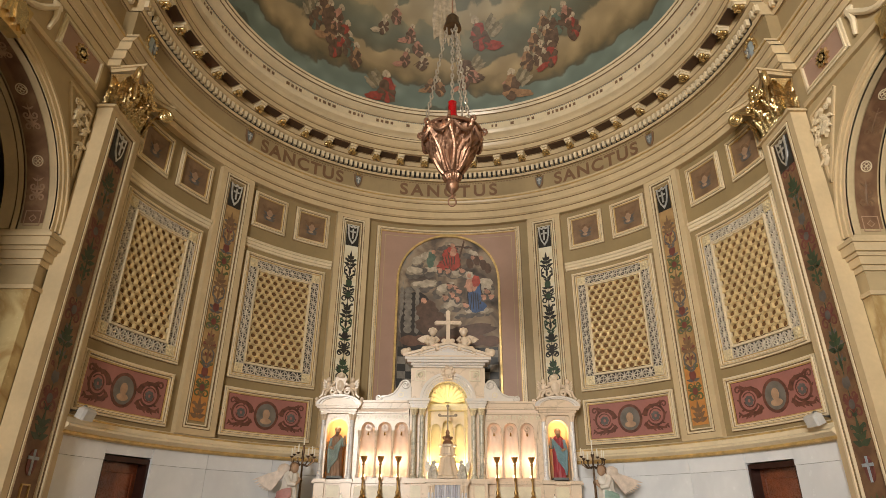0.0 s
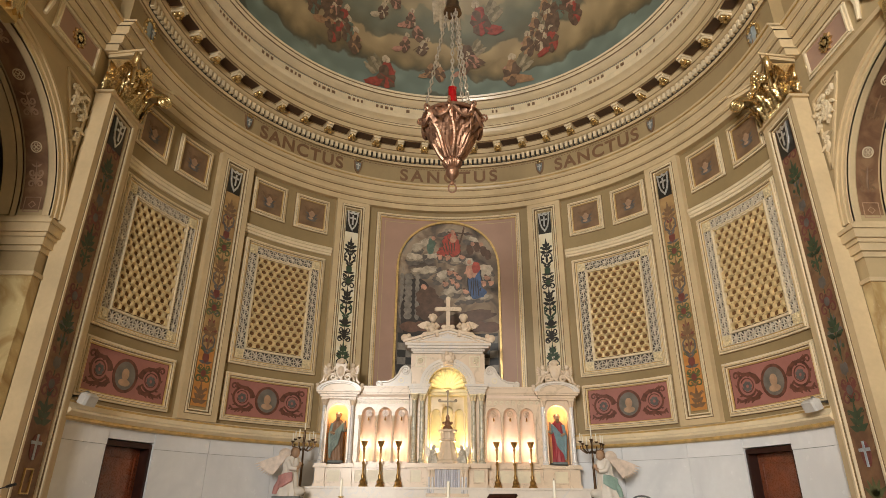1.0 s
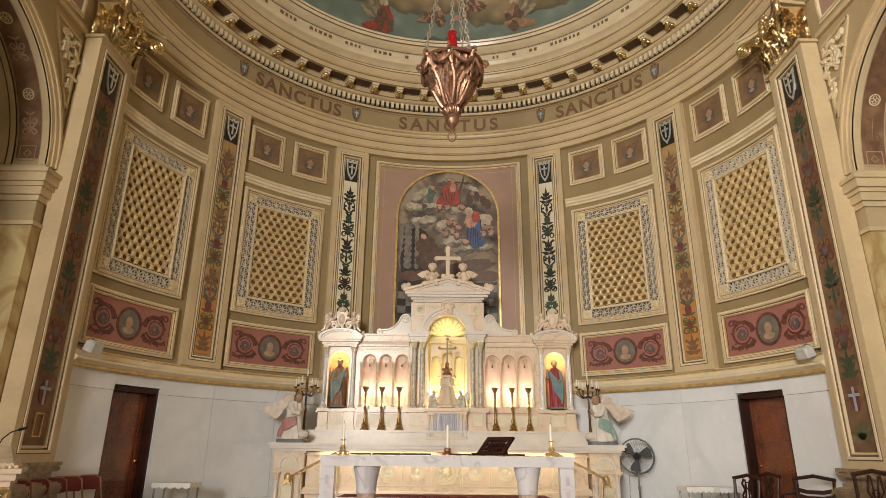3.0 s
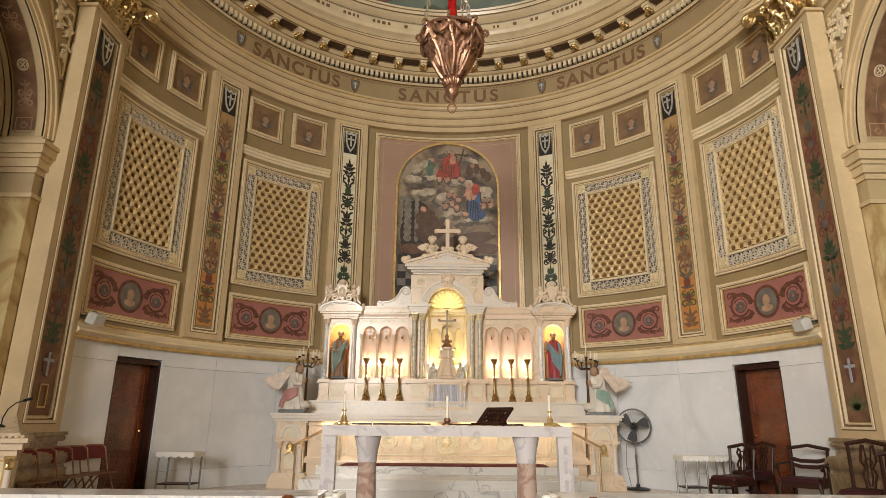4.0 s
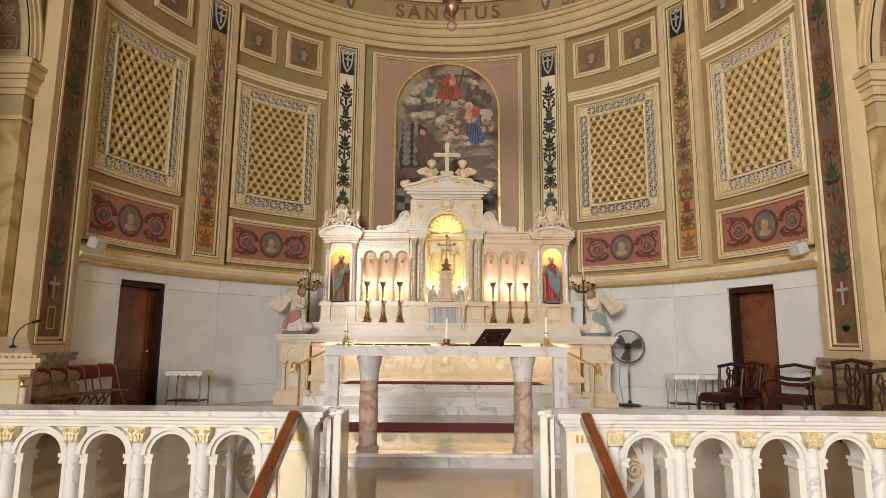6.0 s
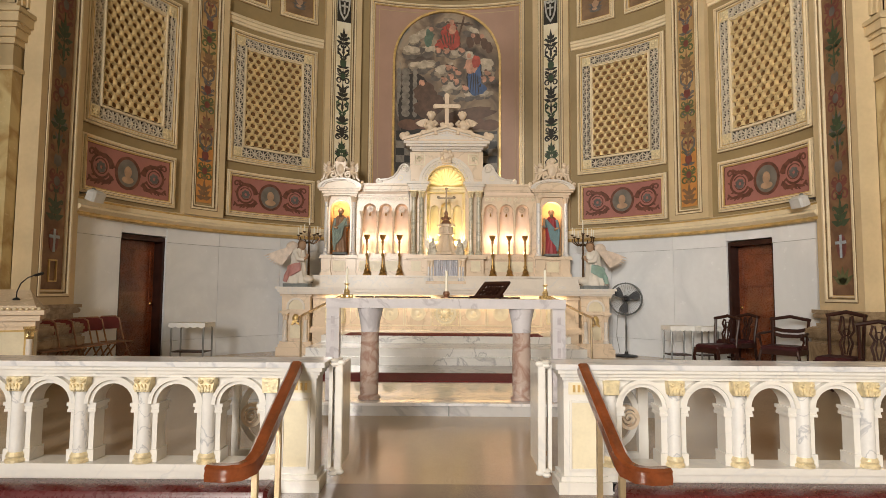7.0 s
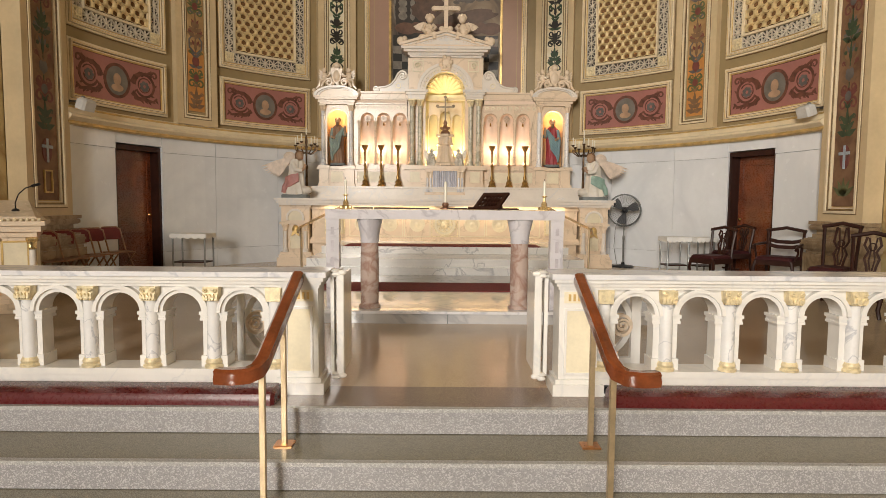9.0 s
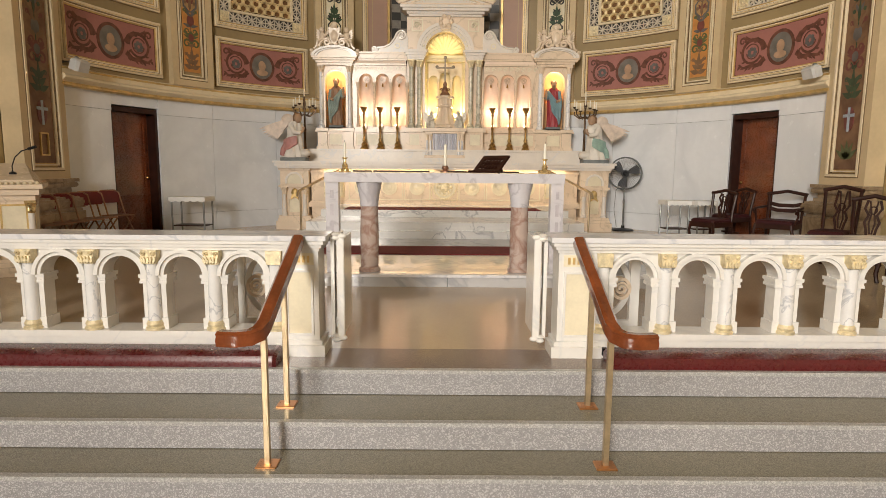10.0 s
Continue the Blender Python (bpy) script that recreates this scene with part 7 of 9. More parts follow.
# crucifix and its stand with two small figures
ob = thing("altar_crucifix", "dark bronze crucifix on a cream fluted stand", "crucifix")
bm = lathe(bmesh.new(), [(0.30, 0), (0.30, 0.04), (0.24, 0.07), (0.17, 0.26), (0.13, 0.42), (0.17, 0.44), (0.17, 0.47), (0.14, 0.48), (0.14, 0.60), (0.18, 0.62), (0.18, 0.66)], 40, (0, 12.86, 2.055), wob=0.07, lobes=10)
part("stand", bm, altar_m, ob, "cream fluted stand", True)
bm = lathe(bmesh.new(), [(0.11, 0), (0.10, 0.05), (0.06, 0.09), (0.07, 0.13), (0.035, 0.2), (0.045, 0.24), (0.02, 0.3)], 16, (0, 12.86, 2.715))
for q in (-1, 1):
    tube(bm, [(q * px, 12.84, pz) for px, pz in curl(0.07, 2.84, 0.035, 0, 1.2, 10)], 0.012, 5)
part("foot", bm, bronze, ob, "bronze scrolled foot", True)
bm = cross(bmesh.new(), 0, 3.22, 0.34, 0.56, 0.032, 12.845, 12.875)
for cx, cz in ((0, 3.50), (-0.17, 3.31), (0.17, 3.31)):
    ball(bm, (cx, 12.86, cz), 0.028, 1.2, 0.6, 1.2, 8, 6)
part("cross", bm, crucifix_m, ob, "dull bronze cross with trefoil ends", True)
small_silver = mat("tarnished_silver", (0.62, 0.58, 0.50), 0.45, metal=0.25, var=0.3, scale=25, bump=0.3, bscale=60)
for s in (-1, 1):
    bm = lathe(bmesh.new(), [(0.10, 0), (0.11, 0.05), (0.075, 0.14), (0.07, 0.22), (0.03, 0.27)], 14, (s * 0.29, 12.70, 2.055), 1.0, 0.8, 0.08, 7)
    ball(bm, (s * 0.275, 12.68, 2.355), 0.043, 0.9, 1, 1.15)
    tube(bm, [(s * 0.33, 12.68, 2.28), (s * 0.29, 12.62, 2.20), (s * 0.22, 12.62, 2.26)], 0.022, 6)
    slab(bm, [(s * 0.32, 2.16), (s * 0.39, 2.14), (s * 0.45, 2.26), (s * 0.43, 2.40), (s * 0.37, 2.36), (s * 0.32, 2.27)], 12.73, 12.75)
    many("small_statue", [(bm, small_silver)], "small silvered winged figure beside the crucifix stand", "statue", "small altar figures")

# cherub statues on the pediment
def feathers(bm, x, y, z, s, L, n=7, a0=0.5, a1=2.3, w=0.09):
    """A wing: a fan of overlapping long feathers under a rounded shoulder."""
    for k in range(n):
        t = k / (n - 1)
        leaf(bm, x + s * 0.03 * k * L, z + 0.06 * L * math.sin(math.pi * t), L * (1.0 - 0.45 * t), w, math.pi / 2 - s * (a0 + (a1 - a0) * t), y - 0.006 * k, y + 0.03 - 0.006 * k)
        leaf(bm, x + s * 0.02 * k * L, z + 0.04 * L, L * (0.55 - 0.2 * t), w * 0.8, math.pi / 2 - s * (a0 + (a1 - a0) * t), y - 0.03 - 0.004 * k, y)
    ball(bm, (x + s * 0.10 * L, y, z + 0.02), 0.13 * L, 1.3, 0.5, 1.0, 10, 7)


def folds(bm, c, amp=0.012, n=9, twist=6.0):
    """Push the cloth in and out round the upright through c, as hanging folds."""
    for v in bm.verts:
        dx, dy = v.co.x - c[0], v.co.y - c[1]
        a, r = math.atan2(dy, dx), math.hypot(dx, dy)
        if r > 0.01:
            k = 1 + amp / r * (math.sin(n * a + twist * v.co.z) + 0.5 * math.sin((n + 4) * a - 4 * v.co.z))
            v.co.x, v.co.y = c[0] + dx * k, c[1] + dy * k
    return bm


for s in (-1, 1):
    bm = bmesh.new()
    x = s * 0.36
    ball(bm, (x, 12.88, 4.87), 0.12, 0.9, 0.8, 1.25, 12, 9)
    ball(bm, (x + s * 0.02, 12.84, 4.84), 0.10, 1.0, 0.8, 0.9, 12, 8)
    ball(bm, (x - s * 0.02, 12.85, 5.10), 0.082, 0.95, 0.95, 1.1, 12, 9)
    for k in range(8):
        ball(bm, (x - s * 0.02 + 0.07 * math.cos(k * 0.8), 12.87, 5.14 + 0.05 * math.sin(k * 0.8)), 0.036, u=7, v=5)
    tube(bm, [(x - s * 0.09, 12.84, 4.98), (x - s * 0.15, 12.78, 4.90), (x - s * 0.09, 12.74, 4.85)], 0.036, 7)
    tube(bm, [(x + s * 0.09, 12.84, 4.97), (x + s * 0.13, 12.80, 4.86), (x + s * 0.06, 12.74, 4.80)], 0.036, 7)
    tube(bm, [(x - s * 0.02, 12.84, 4.76), (x - s * 0.12, 12.74, 4.78), (x - s * 0.12, 12.72, 4.66)], 0.056, 8, taper=0.7)
    tube(bm, [(x + s * 0.06, 12.84, 4.74), (x + s * 0.16, 12.76, 4.72), (x + s * 0.24, 12.74, 4.62)], 0.058, 8, taper=0.7)
    feathers(bm, x + s * 0.06, 12.93, 5.0, s, 0.27, 6, 1.7, 2.7, 0.13)
    many("cherub_statue", [(bm, altar_m)], "cream carved winged child statue seated on the pediment", "statue", "pediment statues")

# robed statues in the tower niches
for s, robe, cloak in ((-1, mat("faded_brown_robe", (0.30, 0.17, 0.10), 0.5, var=0.2), mat("grey_green_cloak", (0.26, 0.33, 0.30), 0.5, var=0.2)), (1, mat("crimson_robe", (0.36, 0.05, 0.06), 0.5, var=0.2), mat("blue_green_cloak", (0.20, 0.32, 0.36), 0.5, var=0.2))):
    cx = s * 2.29
    b1 = folds(lathe(bmesh.new(), [(0.125, 0), (0.128, 0.06), (0.115, 0.2), (0.105, 0.4), (0.115, 0.55), (0.128, 0.68), (0.115, 0.76), (0.05, 0.82)], 40, (cx, 12.98, 2.10), 1.0, 0.72), (cx, 12.98), 0.011, 8)
    b2 = bmesh.new()
    for k in range(6):
        tube(b2, [(cx - s * (0.125 - 0.012 * k), 12.92 - 0.006 * k, 2.84 - 0.03 * k), (cx - s * 0.02, 12.865 - 0.002 * k, 2.70 - 0.055 * k), (cx + s * 0.10, 12.90, 2.58 - 0.06 * k), (cx + s * 0.125, 12.95, 2.44 - 0.05 * k)], 0.030, 7, taper=0.8)
    tube(b2, [(cx + s * 0.11, 12.95, 2.84), (cx + s * 0.15, 12.93, 2.60), (cx + s * 0.135, 12.92, 2.30), (cx + s * 0.12, 12.93, 2.16)], 0.04, 8, taper=0.6)
    tube(b2, [(cx - s * 0.11, 12.97, 2.82), (cx - s * 0.155, 12.92, 2.68)], 0.048, 8)
    b3 = ball(bmesh.new(), (cx, 12.95, 2.985), 0.060, 0.9, 0.95, 1.2, 12, 9)
    tube(b3, [(cx - s * 0.155, 12.92, 2.68), (cx - s * 0.17, 12.86, 2.78), (cx - s * 0.165, 12.84, 2.88)], 0.026, 7, taper=0.8)
    tube(b3, [(cx + s * 0.13, 12.90, 2.66), (cx + s * 0.05, 12.845, 2.62)], 0.026, 7)
    b4 = ball(bmesh.new(), (cx, 12.975, 3.015), 0.066, 1, 0.95, 0.95, 12, 8)
    ball(b4, (cx, 12.915, 2.925), 0.040, 0.95, 0.7, 1.3, 10, 7)
    b5 = cbox(bmesh.new(), cx, 12.98, 2.06, 0.3, 0.24, 0.045)
    many("robed_statue", [(b1, robe), (b2, cloak), (b3, flesh_tan), (b4, brownpaint), (b5, slate)], "painted bearded statue in a %s robe standing in a lit niche" % ("brown" if s < 0 else "crimson"), "statue", "niche statues")

# six tall candlesticks
src = None
for x in (-1.70, -1.36, -1.0, 1.0, 1.36, 1.70):
    m = Matrix.Translation((x * 0.985, 12.64, 1.60))
    if src:
        copy_thing(src, m)
        continue
    src = thing("altar_candlestick", "tall dark gilt candlestick on the altar shelf", "candlestick", "altar candlesticks", m)
    part("base", lathe(bmesh.new(), [(0.085, 0), (0.085, 0.02), (0.055, 0.06), (0.065, 0.10), (0.03, 0.15)], 12, wob=0.1, lobes=3), antique, src, "", True)
    part("stem", lathe(bmesh.new(), [(0.03, 0.15), (0.038, 0.2), (0.018, 0.25), (0.02, 0.4), (0.034, 0.44), (0.018, 0.48), (0.018, 0.68), (0.03, 0.71), (0.02, 0.74)], 10), antique, src, "", True)
    part("cup", lathe(bmesh.new(), [(0.02, 0.74), (0.05, 0.79), (0.068, 0.84), (0.072, 0.86), (0.05, 0.855)], 12), antique, src, "flared gilt cup", True)

# altar steps, carpet, brass rails
for z0, z1, y, w in ((0.13, 0.25, 9.37, 2.24), (0.25, 0.38, 9.44, 2.20), (0.38, 0.50, 10.45, 2.16)):
    fixed("altar_step", box(bmesh.new(), -w, w, y, 12.045, z0 - (0.13 if z0 < 0.2 else 0.0), z1), step_marble, "veined white marble step below the high altar", "step")
ob = part("carpet_runner", box(bmesh.new(), -1.76, 1.68, 10.46, 11.1, 0.5005, 0.511), red_carpet)
tagged(ob, "dark red carpet on the top altar step", "carpet")
for s in (-1, 1):
    ob = thing("brass_handrail", "slim brass handrail beside the altar steps", "handrail", "altar handrails")
    part("rail", tube(bmesh.new(), [(s * 2.06, 11.75, 1.17), (s * 2.42, 10.2, 0.86), (s * 2.45, 10.05, 0.83), (s * 2.46, 10.0, 0.75)], 0.022, 8), brass_dull, ob, "", True)
    part("post", tube(bmesh.new(), [(s * 2.43, 10.1, 0.0), (s * 2.43, 10.1, 0.85)], 0.018, 8), brass_dull, ob, "", True)
    part("post", tube(bmesh.new(), [(s * 2.08, 11.6, 0.51), (s * 2.08, 11.6, 1.13)], 0.018, 8), brass_dull, ob, "", True)
for s in (-1, 1):
    d = area("mensa_strip_light", (s * 1.3, 11.93, 1.19), (s * 1.3, 12.1, 0.6), 2.2, 0.03, 5.5, (1.0, 0.72, 0.38))

wing_m = mat("pinkish_cream_plaster", (0.66, 0.55, 0.46), 0.45, var=0.2, scale=10)
statue_white = mat("white_painted_plaster", (0.74, 0.69, 0.62), 0.45, var=0.08)
# kneeling angels and candelabra on the ends of the altar slab
for s, col in ((-1, mat("pink_robe", (0.50, 0.24, 0.22), 0.5, var=0.2)), (1, mat("aqua_robe", (0.30, 0.44, 0.38), 0.5, var=0.2))):
    x = s * 2.98
    white = statue_white
    b0 = cbox(bmesh.new(), x, 12.05, 1.344, 0.5, 0.36, 0.07)
    b1 = folds(lathe(bmesh.new(), [(0.24, 0.0), (0.245, 0.05), (0.21, 0.13), (0.17, 0.24), (0.15, 0.36), (0.13, 0.46), (0.145, 0.56), (0.13, 0.66), (0.06, 0.72)], 40, (x, 12.05, 1.41), 1.0, 0.78), (x, 12.05), 0.013, 9)
    ball(b1, (x - s * 0.20, 12.02, 1.50), 0.11, 1.2, 1.0, 0.75, 12, 8)
    tube(b1, [(x + s * 0.06, 11.96, 2.02), (x - s * 0.02, 11.90, 1.90), (x - s * 0.15, 11.90, 1.88)], 0.052, 8, taper=0.75)
    for v in b1.verts:
        if v.co.z > 1.75:
            v.co.x -= s * 0.10 * (v.co.z - 1.75)
    b2 = bmesh.new()
    for k in range(5):
        tube(b2, [(x - s * 0.08, 11.92, 1.80 - 0.025 * k), (x + s * 0.04, 11.875, 1.78 - 0.04 * k), (x + s * 0.16, 11.95, 1.74 - 0.045 * k), (x + s * 0.19, 12.06, 1.70 - 0.05 * k)], 0.034, 7, taper=0.9)
    tube(b2, [(x + s * 0.15, 11.97, 1.66), (x + s * 0.20, 11.96, 1.56), (x + s * 0.22, 11.97, 1.45)], 0.055, 8)
    b3 = ball(bmesh.new(), (x - s * 0.10, 11.98, 2.17), 0.078, 0.95, 0.95, 1.15, 12, 9)
    tube(b3, [(x - s * 0.13, 11.90, 1.88), (x - s * 0.20, 11.93, 1.93), (x - s * 0.21, 11.95, 2.0)], 0.03, 7)
    b4 = ball(bmesh.new(), (x - s * 0.075, 12.03, 2.205), 0.088, 1, 0.95, 0.95, 12, 8)
    for k in range(6):
        ball(b4, (x - s * (0.04 - 0.01 * k), 12.0 + 0.01 * k, 2.18 - 0.025 * k), 0.035, u=7, v=5)
    b5 = bmesh.new()
    feathers(b5, x + s * 0.04, 12.16, 2.12, s, 0.70, 9, 1.78, 2.75, 0.13)
    ball(b5, (x + s * 0.14, 12.14, 2.16), 0.11, 1.2, 0.4, 1.0, 10, 7)
    many("angel_statue", [(b0, slate), (b1, white), (b2, col), (b3, flesh_tan), (b4, brownpaint), (b5, wing_m)], "painted kneeling winged statue with %s drapery on the altar end" % ("pink" if s < 0 else "aqua green"), "statue", "altar angels")
    cb = thing("candelabrum", "dark bronze branched candelabrum with white candles behind the kneeling statue", "candelabrum", "altar candelabra")
    cx, cy = s * 2.83, 12.34
    part("stem", lathe(bmesh.new(), [(0.09, 0), (0.09, 0.03), (0.03, 0.08), (0.022, 0.5), (0.035, 0.55), (0.02, 0.6), (0.02, 1.0), (0.03, 1.05), (0.015, 1.2)], 10, (cx, cy, 1.43)), dark_bronze, cb, "", True)
    for k in range(7):
        a = 2 * math.pi * k / 7
        r = 0.22
        bm = tube(bmesh.new(), [(cx, cy, 2.28), (cx + r * 0.5 * math.cos(a), cy + r * 0.5 * math.sin(a), 2.24), (cx + r * math.cos(a), cy + r * math.sin(a), 2.32), (cx + r * math.cos(a), cy + r * math.sin(a), 2.38)], 0.014, 6)
        lathe(bm, [(0.012, 0), (0.035, 0.02), (0.038, 0.035)], 8, (cx + r * math.cos(a), cy + r * math.sin(a), 2.38 + 0.06 * (k % 2)))
        part("arm", bm, dark_bronze, cb, "", True)
        part("candle", lathe(bmesh.new(), [(0.012, 0), (0.012, 0.14), (0.004, 0.16)], 8, (cx + r * math.cos(a), cy + r * math.sin(a), 2.41 + 0.06 * (k % 2))), wax, cb, "white candle", True)
    part("candle", lathe(bmesh.new(), [(0.012, 0), (0.012, 0.14), (0.004, 0.16)], 8, (cx, cy, 2.62)), wax, cb, "white candle", True)

# ---- free-standing altar, rail, seats and other furniture ----

plat = fixed("altar_platform", box(bmesh.new(), -2.3, 2.3, 6.18, 9.36, 0.0, 0.13), platform_marble, "low polished marble platform under the free-standing altar", "platform")
part("edge", box(bmesh.new(), -2.32, 2.32, 6.16, 6.24, 0.105, 0.133), grey_marble, plat, "grey marble edge")
part("joint", box(bmesh.new(), -0.006, 0.006, 6.176, 6.19, 0.0, 0.105), slate, plat)
ob = part("carpet_strip", box(bmesh.new(), -1.7, 1.7, 7.62, 8.40, 0.131, 0.141), red_carpet)
tagged(ob, "dark red carpet strip behind the marble altar table", "carpet")

TX = -0.035
light_gilt = mat("light_gilt_brass", (0.80, 0.60, 0.30), 0.28, metal=0.8, var=0.2, scale=20)
shaft_grey = mat("violet_grey_inlay", (0.50, 0.47, 0.51), 0.3, var=0.2)
ob = thing("altar_table", "grey-veined marble altar table on pinkish columns and slab ends", "altar table")
bm = box(bmesh.new(), TX - 1.255, TX + 1.255, 6.28, 7.25, 1.085, 1.185)
part("top", bm, table_marble, ob, "white and grey veined marble slab")
for s in (-1, 1):
    es = part("end_pillar", box(bmesh.new(), min(TX + s * 1.25, TX + s * 1.115), max(TX + s * 1.25, TX + s * 1.115), 6.30, 6.42, 0.131, 1.085), table_marble, ob, "upright grey marble end pillar")
    for z0, z1 in ((0.30, 0.52), (0.58, 0.68), (0.74, 0.86), (0.92, 1.0)):
        part("inlay", box(bmesh.new(), TX + s * 1.183 - 0.018, TX + s * 1.183 + 0.018, 6.296, 6.302, z0, z1), shaft_grey, es, "small grey inlay")
    cx = TX + s * 0.805
    part("column", lathe(bmesh.new(), [(0.115, 0), (0.115, 0.03), (0.095, 0.045), (0.10, 0.4), (0.092, 0.70)], 24, (cx, 6.42, 0.131)), pink_marble, ob, "pinkish brown marble column", True)
    part("capital", lathe(bmesh.new(), [(0.095, 0.70), (0.10, 0.715), (0.098, 0.74), (0.108, 0.82), (0.128, 0.91), (0.138, 0.952)], 24, (cx, 6.42, 0.131)), table_marble, ob, "flared grey marble capital", True)
for s in (-1, 1):
    ob = thing("table_candlestick", "short gilt candlestick with a white candle on the altar table", "candlestick", "table candles", Matrix.Translation((TX + s * 1.09, 6.6, 1.185)))
    bm = lathe(bmesh.new(), [(0.062, 0), (0.058, 0.015), (0.026, 0.05), (0.032, 0.07), (0.015, 0.10), (0.013, 0.14), (0.03, 0.155), (0.03, 0.16)], 12, wob=0.12, lobes=5)
    for k in range(5):
        ball(bm, (0.055 * math.cos(k * 1.257), 0.055 * math.sin(k * 1.257), 0.02), 0.02, u=7, v=5)
    part("holder", bm, light_gilt, ob, "gilt holder", True)
    cd = part("candle", lathe(bmesh.new(), [(0.014, 0.155), (0.014, 0.31), (0.005, 0.325)], 12), wax, ob, "white candle", True)
    part("wick", lathe(bmesh.new(), [(0.003, 0.32), (0.002, 0.345)], 6), blackpaint, cd)
ob = thing("centre_candle", "slim white candle on a dark metal foot", "candle", "", Matrix.Translation((-0.03, 6.6, 1.185)))
part("foot", lathe(bmesh.new(), [(0.06, 0), (0.058, 0.015), (0.025, 0.03), (0.04, 0.05), (0.03, 0.08)], 14), bronze, ob, "dark metal foot", True)
part("candle", lathe(bmesh.new(), [(0.016, 0.07), (0.016, 0.30), (0.005, 0.31)], 10), wax, ob, "white candle", True)
ob = thing("book_stand", "dark carved wooden book stand on the altar table", "book stand", "", Matrix.Translation((0.40, 6.55, 1.19)) @ Matrix.Rotation(radians(-48), 4, "Z"))
bm = bmesh.new()
frame_bars(bm, -0.19, 0.19, 0, 0.26, 0.045, -0.012, 0.012)
for i in range(6):
    for j in range(3):
        ring_slab(bm, -0.12 + 0.048 * i, 0.07 + 0.058 * j, 0.032, 0.036, 0.011, -0.01, 0.01, 10)
bmesh.ops.rotate(bm, verts=bm.verts, cent=(0, 0, 0), matrix=Matrix.Rotation(radians(-46), 3, "X"))
part("board", bm, dark_wood, ob, "pierced dark board")
bm = box(bmesh.new(), -0.2, 0.2, -0.06, 0.0, 0.0, 0.025)
part("ledge", bm, dark_wood, ob)
bm = slab(bmesh.new(), [(-0.15, 0.0), (0.15, 0.0), (0.1, 0.13), (-0.1, 0.13)], 0.12, 0.135)
part("strut", bm, dark_wood, ob)
part("base_board", box(bmesh.new(), -0.22, 0.28, -0.08, 0.2, -0.005, 0.004), dark_wood, ob)
ob = part("table_runner", box(bmesh.new(), TX - 1.0, TX + 1.0, 6.30, 6.42, 1.186, 1.190), strip_light)
tagged(ob, "narrow cream and gold cloth band along the table edge", "cloth")
for x, w in ((-0.92, 0.20), (-0.66, 0.28), (-0.36, 0.32), (0.10, 0.22), (0.66, 0.20)):
    pad = part("altar_pad", cbox(bmesh.new(), x, 6.50, 1.1855, w, 0.11, 0.022, 0.004), dark_wood)
    tagged(pad, "low dark wooden pad lying on the marble table", "pad", "table pads")
bm = bmesh.new()
for k in range(16):
    x = TX - 0.92 + 1.84 * k / 15
    box(bm, x - 0.04, x + 0.025, 6.297, 6.302, 1.186, 1.1925)
tagged(part("cloth_trim", bm, brass_dull), "small gold trim marks on the cloth band", "trim", "", "stuff")


